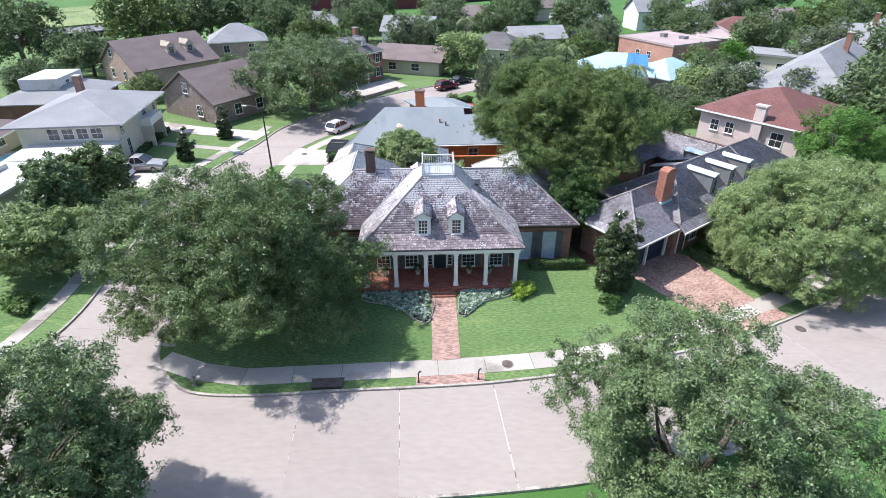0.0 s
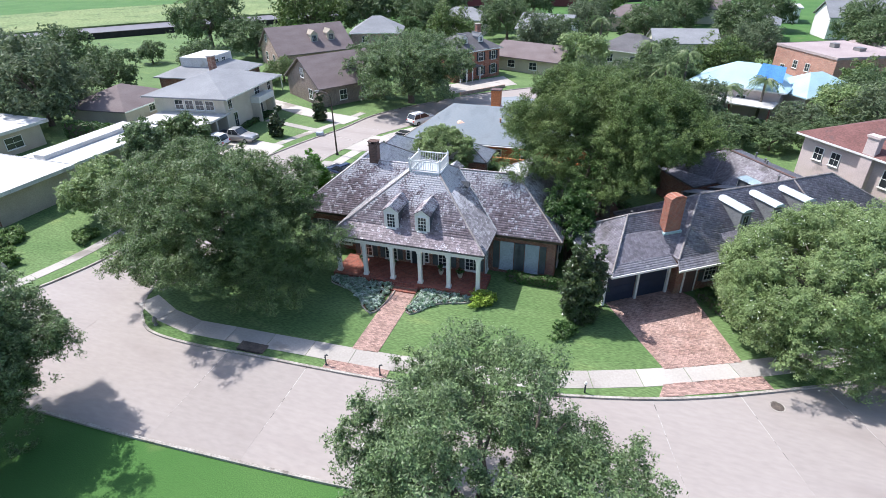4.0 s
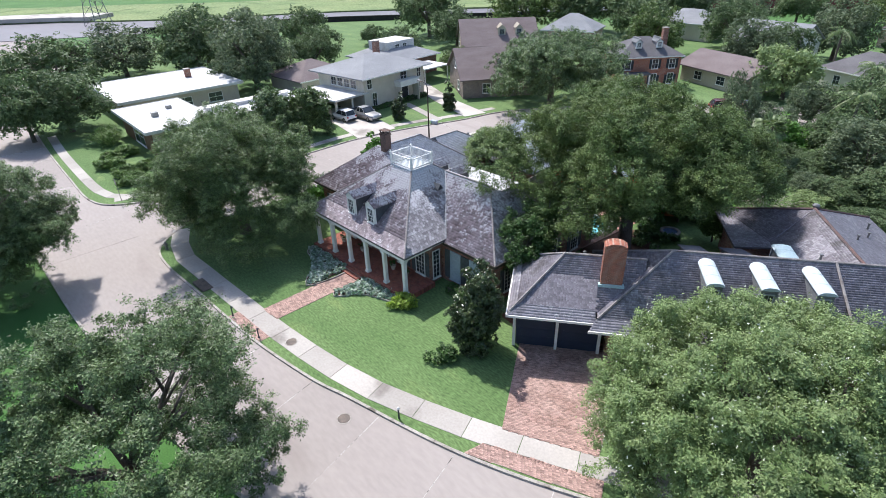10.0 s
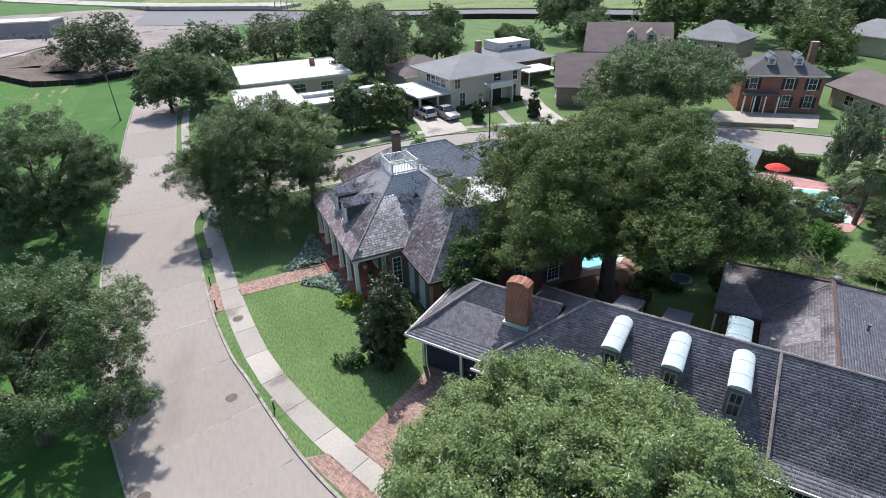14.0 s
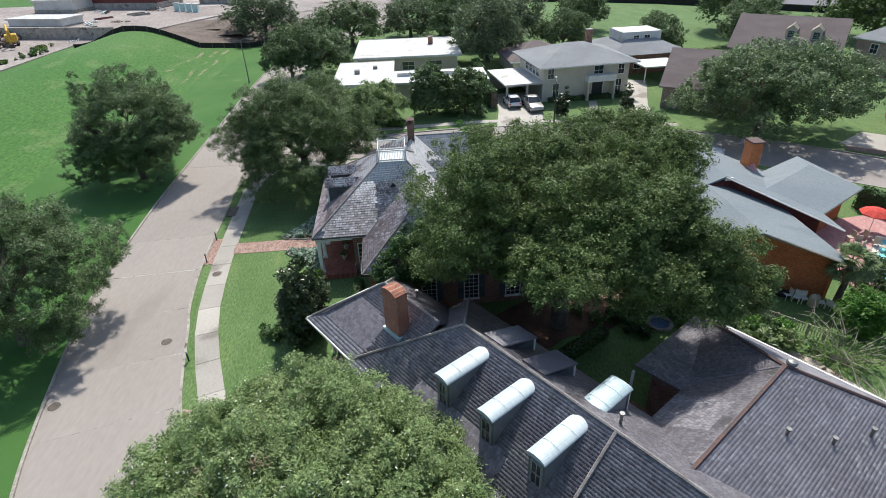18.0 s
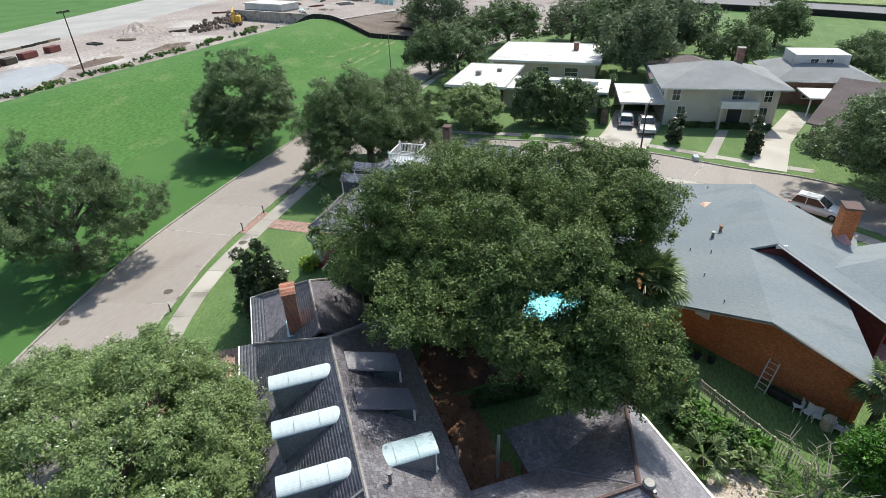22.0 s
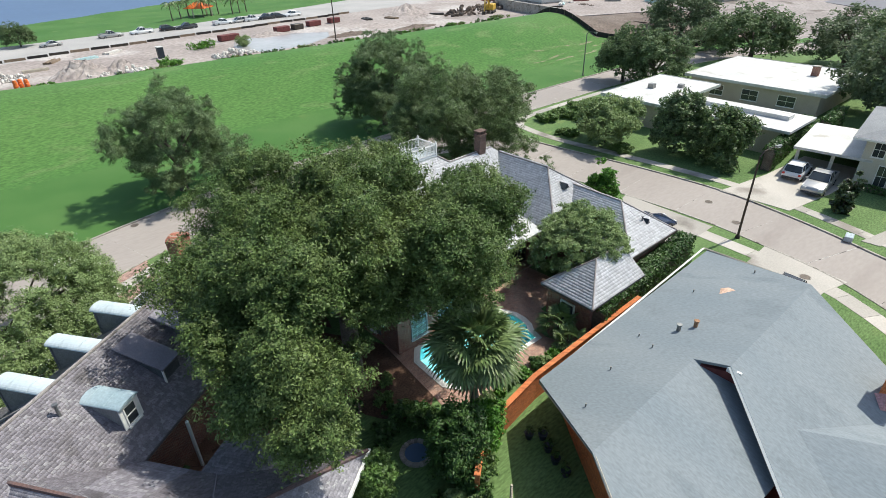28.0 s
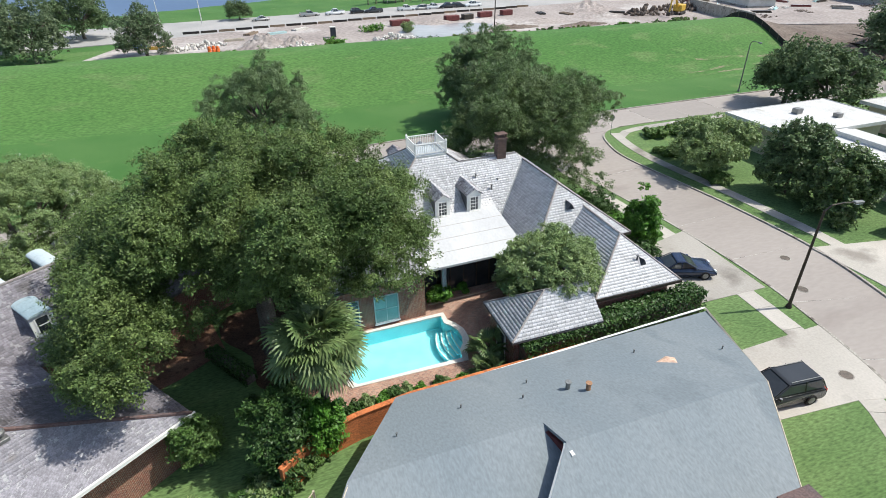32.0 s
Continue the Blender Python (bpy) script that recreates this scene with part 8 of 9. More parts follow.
# ---- vehicles ----
def car(name, x, y, turn, paint, label, kind="suv", z=0.14, length=4.6):
    """A parked car: body, cabin, panes, wheels, lamps. Its nose points along local +x."""
    c = thing(name, (x, y, z), turn, label, "car" if kind != "pickup" else "pickup truck")
    w = 0.92 if kind != "pickup" else 0.98
    L = length / 2
    high = {"suv": 1.68, "sedan": 1.44, "pickup": 1.82}[kind]
    waist = {"suv": 1.0, "sedan": 0.9, "pickup": 1.12}[kind]
    side = [(-L, 0.45), (-L + 0.05, waist - 0.08), (-L + 0.25, waist), (L * 0.42, waist), (L - 0.35, waist - 0.14), (L - 0.04, waist - 0.3), (L, 0.42), (L - 0.25, 0.27), (-L + 0.2, 0.27)]
    bm = bmesh.new()
    rows = []
    for yy, k in ((-w, 0.94), (-w + 0.09, 1.0), (w - 0.09, 1.0), (w, 0.94)):
        rows.append([bm.verts.new((px * (0.985 if abs(yy) == w else 1), yy, 0.27 + (pz - 0.27) * k)) for px, pz in side])
    n = len(side)
    for a, b in zip(rows, rows[1:]):
        for i in range(n):
            bm.faces.new((a[i], a[(i + 1) % n], b[(i + 1) % n], b[i]))
    bm.faces.new(rows[0][::-1])
    bm.faces.new(rows[-1])
    bmesh.ops.recalc_face_normals(bm, faces=bm.faces)
    bmesh.ops.bevel(bm, geom=[e for e in bm.edges if e.calc_face_angle(0) > 0.35], offset=0.07, segments=2, affect="EDGES")
    part("body", bm, paint, c, smooth=True)
    a0, a1 = {"suv": (-L + 0.12, L * 0.42), "sedan": (-L + 0.75, L * 0.40), "pickup": (-L * 0.32, L * 0.42)}[kind]
    t0, t1 = {"suv": (a0 + 0.35, a1 - 0.95), "sedan": (a0 + 0.75, a1 - 0.95), "pickup": (a0 + 0.2, a1 - 0.85)}[kind]

    def taper(x0, x1, x2, x3, y0, y1, z0, z1):
        b2 = bmesh.new()
        v = [b2.verts.new(p) for p in ((x0, -y0, z0), (x1, -y0, z0), (x1, y0, z0), (x0, y0, z0), (x2, -y1, z1), (x3, -y1, z1), (x3, y1, z1), (x2, y1, z1))]
        for q in ((0, 3, 2, 1), (4, 5, 6, 7), (0, 1, 5, 4), (1, 2, 6, 5), (2, 3, 7, 6), (3, 0, 4, 7)):
            b2.faces.new([v[i] for i in q])
        bmesh.ops.bevel(b2, geom=list(b2.edges), offset=min(0.09, (z1 - z0) * 0.42), segments=2, affect="EDGES")
        return b2

    part("window", taper(a0, a1, t0, t1, w - 0.06, w - 0.2, waist - 0.02, high - 0.06), GLASS, c)
    part("roof", taper(t0 - 0.04, t1 + 0.06, t0 + 0.06, t1 - 0.1, w - 0.19, w - 0.26, high - 0.07, high), paint, c)
    for px in ((a0 + t0) / 2 + 0.02, (t0 + t1) / 2, (a1 + t1) / 2 - 0.02):
        for s in (-1, 1):
            lean = 0.0 if abs(px - (t0 + t1) / 2) < 0.05 else (t1 - a1 if px > 0 else t0 - a0) * 0.5
            part("pillar", tube([(px - lean, s * (w - 0.055), waist - 0.02), (px + lean, s * (w - 0.195), high - 0.05)], 0.035, 4), paint, c)
    if kind == "pickup":
        part("bed_liner", box(-L + 0.12, a0 - 0.08, -w + 0.14, w - 0.14, 0.98, waist + 0.012), DARK, c)
        boxes("bed_side", [(-L + 0.06, a0 - 0.02, -w + 0.02, -w + 0.14, waist - 0.05, waist + 0.1), (-L + 0.06, a0 - 0.02, w - 0.14, w - 0.02, waist - 0.05, waist + 0.1), (-L, -L + 0.1, -w + 0.04, w - 0.04, 0.5, waist + 0.1)], paint, c)
    if kind == "suv":
        for s in (-1, 1):
            part("roof_rail", tube([(t0 + 0.1, s * 0.62, high + 0.03), (t1 - 0.15, s * 0.62, high + 0.03)], 0.022, 5), STEEL, c)
    for px in (-L * 0.62, L * 0.62):
        for s in (-1, 1):
            bm = bmesh.new()
            add_lathe(bm, [(0.2, -0.1), (0.32, -0.11), (0.35, -0.06), (0.35, 0.06), (0.32, 0.11), (0.2, 0.1)], 16)
            bmesh.ops.rotate(bm, cent=(0, 0, 0), matrix=Matrix.Rotation(math.pi / 2, 3, "X"), verts=bm.verts)
            bmesh.ops.translate(bm, vec=(px, s * (w - 0.08), 0.35), verts=bm.verts)
            wh = part("wheel", bm, RUBBER, c)
            bm = bmesh.new()
            add_lathe(bm, [(0.05, -0.03), (0.21, -0.02), (0.21, 0.02), (0.05, 0.04)], 12)
            bmesh.ops.rotate(bm, cent=(0, 0, 0), matrix=Matrix.Rotation(math.pi / 2, 3, "X"), verts=bm.verts)
            bmesh.ops.translate(bm, vec=(px, s * (w + 0.02), 0.35), verts=bm.verts)
            part("rim", bm, STEEL, wh)
    for s in (-1, 1):
        part("headlight", box(L - 0.16, L - 0.01, s * 0.66 - 0.16, s * 0.66 + 0.16, waist - 0.34, waist - 0.2, 0.02), WHITE, c)
        part("tail_light", box(-L - 0.01, -L + 0.1, s * 0.74 - 0.12, s * 0.74 + 0.12, waist - 0.3, waist - 0.1, 0.02), RED, c)
        part("mirror", box(a1 - 0.35, a1 - 0.2, s * (w + 0.08) - 0.09, s * (w + 0.08) + 0.09, waist, waist + 0.14, 0.02), paint, c)
    boxes("bumper", [(L - 0.08, L + 0.04, -w + 0.1, w - 0.1, 0.32, 0.5), (-L - 0.04, -L + 0.08, -w + 0.1, w - 0.1, 0.34, 0.52)], DARK, c, 0.02)
    part("number_plate", box(-L - 0.06, -L - 0.04, -0.25, 0.25, 0.56, 0.67), WHITE, c)
    return c


car("suv", -14.8, 75.8, 61, PAINT_WHITE, "white estate car parked at the kerb", "suv", 0.04)
car("pickup_truck", -35.9, 60.7, 4, PAINT_SILVER, "silver pickup truck parked on the driveway", "pickup", length=5.6)
car("sedan", -37.8, 58.0, 184, PAINT_WHITE, "white saloon car parked on the driveway", "suv", length=4.4)
car("sedan", -16.2, 53.9, 160, PAINT_NAVY, "dark blue saloon car parked by the garage", "sedan", length=4.5)
car("suv", -12.35, 65.9, -5, PAINT_GRAPHITE, "dark grey estate car on the driveway beside the grey roof", "suv", 0.14, 4.9)
car("suv", 0.6, 100.3, 40, PAINT_RED, "maroon estate car parked at the kerb", "suv", 0.04)
car("sedan", 3.2, 104.8, 40, PAINT_BLACK, "dark saloon car at the far kerb", "sedan", 0.04)
rc = random.Random(8)
for i, x in enumerate((-7.5, -15.0, -22.0, -26.5, -37.0, -41.5, -46.0, -50.5, -54.5, -59.0)):
    car("parked_car", x, -95.2 + rc.uniform(-0.4, 0.4), 183 + rc.uniform(-4, 4) + 180 * (i % 2), (PAINT_SILVER, PAINT_WHITE, PAINT_BLACK, PAINT_GRAPHITE, PAINT_WHITE)[i % 5], "vehicle parked in a row by the lake road", ("pickup", "pickup", "suv")[i % 3], 1.48, (5.6, 5.6, 4.7)[i % 3])
car("parked_car", 6.5, -92.0, 4, PAINT_SILVER, "silver saloon car on the lake road", "sedan", 1.48)


# ---- street furniture ----
def street_lamp(x, y, height, turn, label, reach=1.8, z=0.1, metal=BRONZE):
    p = thing("street_lamp", (x, y, z), turn, label, "street lamp")
    part("pole", tube([(0, 0, 0), (0, 0, height * 0.55), (0, 0, height - 0.45)], [0.11, 0.085, 0.07], 8), metal, p)
    part("base", lathe([(0.2, 0), (0.2, 0.12), (0.13, 0.3)], 10), metal, p)
    part("arm", tube([(0, 0, height - 0.5), (0.35, 0, height - 0.1), (reach * 0.6, 0, height), (reach, 0, height)], [0.06, 0.05, 0.045, 0.04], 7), metal, p)
    h = part("lamp_head", box(reach - 0.05, reach + 0.6, -0.14, 0.14, height - 0.08, height + 0.07, 0.04), STEEL, p)
    part("lens", box(reach + 0.08, reach + 0.5, -0.1, 0.1, height - 0.13, height - 0.08), WHITE, h)
    return p


street_lamp(-20.15, 59.85, 7.75, 168, "tall dark street lamp beside the side street")
street_lamp(-60.4, 14.0, 7.6, 80, "tall grey street lamp beside the levee", z=0.0, metal=STEEL)
for x, y, z, label in ((4.05, 26.6, 0.126, "rusty round manhole cover in the pavement"), (12.16, 25.5, 0.034, "round manhole cover in the street"), (25.0, 30.2, 0.034, "round manhole cover in the street"), (-25.4, 54.8, 0.034, "round manhole cover in the street"), (-17.75, 65.95, 0.136, "round manhole cover in the pavement"), (17.5, 20.9, 0.034, "round manhole cover in the street"), (-23.0, 58.5, 0.034, "round manhole cover in the street")):
    mh = thing("manhole_cover", (x, y, z), 0, label, "manhole cover")
    part("rim", lathe([(0.42, -0.05), (0.42, 0.012), (0.36, 0.012), (0.36, -0.05)], 20), KERB, mh)
    part("cover", lathe([(0.35, -0.05), (0.35, 0.014), (0.3, 0.018), (0.05, 0.018)], 20), IRON, mh)
for x, y in ((-1.6, 24.98), (2.1, 25.22)):
    p = thing("hitching_post", (x, y, 0.1), 20, "black iron hitching post beside the brick path", "post", "hitching posts")
    part("post", lathe([(0.09, 0), (0.09, 0.06), (0.045, 0.1), (0.04, 0.62), (0.06, 0.66), (0.05, 0.72)], 10), DARK, p)
    part("finial", tube([(0, 0, 0.68), (0.02, 0, 0.8), (0.14, 0, 0.86), (0.2, 0, 0.8)], [0.05, 0.06, 0.045, 0.025], 7), DARK, p)
p = thing("fire_hydrant", (-15.4, 24.85, 0.1), 0, "old grey fire hydrant on the verge", "hydrant")
part("barrel", lathe([(0.16, 0), (0.16, 0.06), (0.11, 0.1), (0.11, 0.5), (0.14, 0.52), (0.13, 0.6), (0.05, 0.72), (0.04, 0.76)], 12), STEEL, p)
for s in (-1, 1):
    part("nozzle", tube([(0, s * 0.08, 0.42), (0, s * 0.2, 0.42)], 0.06, 8), STEEL, p)
p = thing("marker_post", (14.35, 27.75, 0.1), 0, "short white-topped marker post on the verge", "post")
part("post", tube([(0, 0, 0), (0, 0, 0.7)], 0.05, 7), DARK, p)
part("cap", lathe([(0.07, 0.7), (0.09, 0.74), (0.07, 0.84), (0.02, 0.88)], 10), WHITE, p)
dr = thing("storm_drain", (-7.2, 24.5, 0.03), 3, "dark kerb inlet storm drain", "drain")
# solid black box for the shade inside the inlet; no hole is cut
part("opening", box(-0.9, 0.9, -0.06, 0.02, 0.0, 0.1), FENCE_BLACK, dr)
part("lid", box(-1.0, 1.0, 0.05, 0.85, 0.0, 0.135), IRON, dr)
p = thing("stop_sign", (-29.6, 24.9, 0.1), 0, "street sign seen from behind on a thin post", "sign")
part("post", tube([(0, 0, 0), (0, 0, 2.2)], 0.03, 6), STEEL, p)
part("plate", lathe([(0.36, -0.01), (0.36, 0.01)], 8, (0, 0, 0)), STEEL, p).matrix_basis = pose(0, -0.04, 2.2, 90, 22.5, 0)
p = thing("mail_box", (-26.4, 66.2, 0.1), 10, "small pale utility box on the verge", "utility box")
part("body", box(-0.5, 0.5, -0.3, 0.3, 0, 0.45, 0.04), BLUE_SHUTTER, p)
for i, (x, y) in enumerate(((-4.7, 36.6), (-2.1, 36.8), (2.0, 36.9), (3.6, 36.9))):
    p = thing("porch_pot", (x, y, 0.52), 0, "terracotta pot plant on the porch" if i % 2 else "wicker chair pot on the porch", "plant pot", "porch pots")
    part("pot", lathe([(0.14, 0), (0.22, 0.3), (0.24, 0.36), (0.19, 0.36)], 12), TAN, p)
    tris("leaves", leaf_cloud(np.random.default_rng(i), np.array([[0, 0, 0.6]]), np.array([0.3]), 120, 0.08), HEDGE, p)

# ---- side yard things behind the orange brick house ----
p = thing("ladder", (10.75, 67.6, 0.1), 0, "aluminium step ladder leaning on the orange wall", "ladder")
for s in (-0.22, 0.22):
    part("stile", tube([(s * 0.8 + 0.35, s - 0.35, 0), (s * 0.8 - 0.25, s + 0.1, 1.9)], 0.035, 5), MEMBRANE, p)
for k in range(6):
    t = (k + 0.5) / 6
    part("rung", tube([(-0.18 + 0.35 - 0.6 * t, -0.22 - 0.35 + 0.45 * t, 1.9 * t), (0.18 + 0.35 - 0.6 * t, 0.22 - 0.35 + 0.45 * t, 1.9 * t)], 0.025, 5), MEMBRANE, p)
for i in range(7):
    x, y = 11.7 + 0.28 * i + 0.1 * (i % 2), 69.2 + 0.42 * i
    p = thing("pool_filter" if i == 3 else "garden_chair", (x + 0.45, y - 0.3, 0.1), 40 * i, "white plastic chair stacked by the wall" if i != 3 else "tan pool filter tank by the wall", "chair" if i != 3 else "filter tank", "things along the orange wall" if i != 3 else "")
    if i == 3:
        part("tank", lathe([(0.28, 0), (0.32, 0.15), (0.32, 0.7), (0.22, 0.88), (0.06, 0.95)], 14), TAN, p)
        part("pipe", tube([(0.3, 0, 0.3), (0.6, 0, 0.3), (0.6, 0.3, 0.3)], 0.05, 6), WHITE, p)
        continue
    part("seat", box(-0.22, 0.22, -0.22, 0.22, 0.4, 0.44, 0.01), MEMBRANE, p)
    part("backrest", box(-0.22, 0.22, 0.2, 0.24, 0.44, 0.9, 0.01), MEMBRANE, p)
    for a in (-0.19, 0.19):
        for b in (-0.19, 0.19):
            part("leg", box(a - 0.02, a + 0.02, b - 0.02, b + 0.02, 0, 0.4), MEMBRANE, p)
# black box added for a dark patch by the wall, no known object
p = thing("covered_stack", (11.6, 68.4, 0.1), 57, "low black box added for a dark patch by the wall", "tarpaulin")
part("cover", box(-0.9, 0.9, -0.2, 0.35, 0, 0.5, 0.12), FENCE_BLACK, p)
for i, (x, y) in enumerate(((8.4, 62.6), (8.8, 63.3), (9.1, 64.0), (9.3, 64.8), (8.9, 62.1))):
    p = thing("garden_pot", (x, y, 0.1), 0, "dark garden pot beside the orange wall", "plant pot", "pots by the wall")
    part("pot", lathe([(0.16, 0), (0.24, 0.34), (0.26, 0.4), (0.2, 0.4)], 12), DARK, p)
    tris("leaves", leaf_cloud(np.random.default_rng(i + 50), np.array([[0, 0, 0.55]]), np.array([0.28]), 60, 0.09), HEDGE, p)
p = thing("parasol", (3.9, 81.3, 0.14), 0, "red garden parasol by the neighbour's pool", "parasol")
part("pole", tube([(0, 0, 0), (0, 0, 2.3)], 0.03, 6), WHITE, p)
part("canopy", lathe([(1.25, 1.75), (1.23, 1.8), (0.6, 2.12), (0.05, 2.25)], 8), RED, p)
p = thing("neighbour_pool", (9.2, 80.5, 0.1), 46, "turquoise pool behind the orange brick house", "pool")
part("rim", ring_frame(-2.5, 2.5, -3.9, 3.9, 0.45, 0.02, 0.12), COPING, p).matrix_basis = pose(0, 0, 0, -90, 0, 0) @ pose(0, -0.12, 0)
part("water", box(-2.1, 2.1, -3.5, 3.5, -0.05, 0.07), PLASTER, p)
for i in range(6):
    p = thing("garden_chair", (5.2 + 0.9 * (i % 3), 78.6 + 1.5 * (i // 3), 0.15), 60 * i, "garden chair on the red terrace", "chair", "terrace chairs")
    part("seat", box(-0.25, 0.25, -0.25, 0.25, 0.38, 0.44), TAN, p)
    part("backrest", box(-0.25, 0.25, 0.2, 0.26, 0.44, 0.95), TAN, p)
    for a in (-0.2, 0.2):
        for b in (-0.2, 0.2):
            part("leg", box(a - 0.02, a + 0.02, b - 0.02, b + 0.02, 0, 0.38), TAN, p)

p = thing("neighbour_pool", (-54.0, 64.0, 0.09), 7, "turquoise pool behind the cream house", "pool")
part("paving", box(-2.9, 2.9, -3.6, 3.6, -0.05, 0.06), WALKWAY, p)
part("rim", ring_frame(-2.0, 2.0, -2.7, 2.7, 0.35, 0.02, 0.12), COPING, p).matrix_basis = pose(0, 0, 0, -90, 0, 0) @ pose(0, -0.12, 0)
part("water", box(-1.65, 1.65, -2.35, 2.35, -0.05, 0.075), PLASTER, p)
# ring of stones round a small garden pond
pond = thing("garden_pond", (13.9, 58.95, 0.1), 0, "small round garden pond edged with stones", "pond")
part("water", lathe([(0.62, -0.05), (0.62, 0.06), (0.02, 0.065)], 16), LAKE, pond)
for i in range(26):
    a = 6.283 * i / 26
    st = part("stone", box(-0.09, 0.09, -0.13, 0.13, 0, 0.16, 0.03), STONE, pond)
    st.matrix_basis = pose(0.75 * math.cos(a), 0.75 * math.sin(a), 0, 0, 0, math.degrees(a) + 90 + 8 * math.sin(i * 3))
# a heap of cut bare branches in the side yard
brush = thing("brush_pile", (22.6, 66.9, 0.1), 0, "heap of bare grey cut branches", "brush pile")
rb2 = random.Random(9)
for i in range(46):
    a, r0 = rb2.random() * 6.283, rb2.random() * 1.2
    b, L = rb2.random() * 6.283, rb2.uniform(1.2, 2.6)
    p0 = Vector((math.cos(a) * r0, math.sin(a) * r0, rb2.random() * 0.5))
    p1 = p0 + Vector((math.cos(b) * L * 0.5, math.sin(b) * L * 0.5, rb2.uniform(0.2, 0.9)))
    p2 = p1 + Vector((math.cos(b + 0.4) * L * 0.5, math.sin(b + 0.4) * L * 0.5, rb2.uniform(0.0, 0.8)))
    part("branch", tube([p0, p1, p2], [0.045, 0.03, 0.012], 5), DEADWOOD, brush)

# sandy patch and a half-bare bush with pale twigs beside the heap
tagged(part("bare_ground", prism([tuple(q) for q in spline([(17.3, 64.2), (16.9, 65.4), (18.0, 66.7), (19.7, 67.5), (22.5, 68.7), (24.6, 67.2), (22.6, 65.0), (19.2, 63.8), (17.3, 64.2)], 0.6)[:-1]], -0.1, 0.112), SANDY), "pale sandy bare patch strewn with leaves", "ground", kind="structure")
lit = np.random.default_rng(77)
tagged(tris("fallen_leaves", leaf_cloud(lit, np.stack([lit.uniform(17.4, 23.5, 60), lit.uniform(64.6, 67.6, 60), np.full(60, 0.16)], 1), np.full(60, 0.3), 6, 0.07, 0.0, 0.05), STRAW), "dry brown leaves on bare ground", "leaves", kind="stuff")
bush = thing("half_bare_bush", (18.5, 68.3, 0.1), 0, "half-bare bush with pale arching twigs", "bush")
tips = []
for i in range(30):
    a, L = rb2.random() * 6.283, rb2.uniform(1.6, 3.4)
    up = rb2.uniform(0.35, 0.95)
    p0 = Vector((math.cos(a) * 0.2, math.sin(a) * 0.2, 0))
    p1 = p0 + Vector((math.cos(a) * (1 - up * 0.6), math.sin(a) * (1 - up * 0.6), up)) * L * 0.5
    p2 = p1 + Vector((math.cos(a + 0.3), math.sin(a + 0.3), up * 0.7)) * L * 0.4
    p3 = p2 + Vector((math.cos(a + 0.7), math.sin(a + 0.7), -0.1)) * L * 0.2
    part("branch", tube([p0, p1, p2, p3], [0.033, 0.026, 0.017, 0.006], 5), DEADWOOD, bush)
    for q in (p1, p2):
        e = q + Vector((math.cos(a - 0.9), math.sin(a - 0.9), 0.5)) * L * 0.25
        part("twig", tube([q, e], [0.015, 0.005], 4), DEADWOOD, bush)
    tips += [tuple(p1), tuple(p2 * 0.9)]
tris("foliage", leaf_cloud(lit, np.array(tips), np.full(len(tips), 0.45), 36, 0.07), LEAFY, bush)
# strap-leaved plants along the fence
for i, (x, y) in enumerate(((16.6, 65.7), (15.7, 66.6), (17.4, 67.3), (14.9, 65.2))):
    out = []
    for k in range(26):
        a, L, w = lit.uniform(0, 6.283), lit.uniform(0.7, 1.15), 0.045
        d, sd = np.array([math.cos(a), math.sin(a), 0]), np.array([-math.sin(a), math.cos(a), 0]) * w
        p1, p2 = d * L * 0.45 + [0, 0, L * 0.6], d * L + [0, 0, L * 0.45]
        out += [[-sd * 0.6, p1 - sd, p1 + sd, sd * 0.6], [p1 - sd, p2 - sd * 0.1, p2 + sd * 0.1, p1 + sd]]
    ob = quads("strap_plant", np.array(out), BRIGHT)
    ob.location = (x, y, 0.1)
    tagged(ob, "bright green strap-leaved plant by the fence", "plant", "strap plants")

# ---- levee end, building site and lake ----
site = thing("building_site", (0, 0, 0), 0, "pale churned earth of a building site beyond the levee", "ground", kind="structure")
part("earth", prism([(44, -44), (20, -41), (-40, -39), (-100, -36), (-112, -28), (-150, -10), (-190, -30), (-190, -110), (-99, -90), (-4, -80), (36, -68)], 0.8, 1.62), DIRT, site)
tagged(part("lake_road", prism([(90, -60), (90, -90), (34, -98.5), (-25, -103), (-60, -111), (-190, -150), (-190, -110), (-99, -90), (-4, -80), (36, -68)], 0.8, 1.63), ASPHALT), "pale asphalt road along the lake", "road", kind="structure")
tagged(part("lake", prism([(-1200, -1500), (1200, -1500), (1200, 120), (120, -88), (38, -131), (0, -151), (-45, -175), (-96, -203), (-1200, -790)], -0.6, 0.35), LAKE), "wide blue-grey lake", "lake", kind="structure")
tagged(part("pond", prism([(-23, -47), (-28, -44), (-37, -45.5), (-46, -51), (-50, -58), (-44, -63), (-34, -66), (-27, -63), (-24, -56)], 1.3, 1.635), PUDDLE), "grey puddle on the building site", "water", kind="structure")
silt = thing("silt_fence", (0, 0, 0), 0, "black silt fence round the bare earth", "fence", kind="structure")
fence_line = even(np.array([(-95.5, -34.0), (-91.0, -18.0), (-87.5, -2.6), (-93.5, 2.4), (-99.5, 14.5), (-112.0, 20.5)]), 3.0)
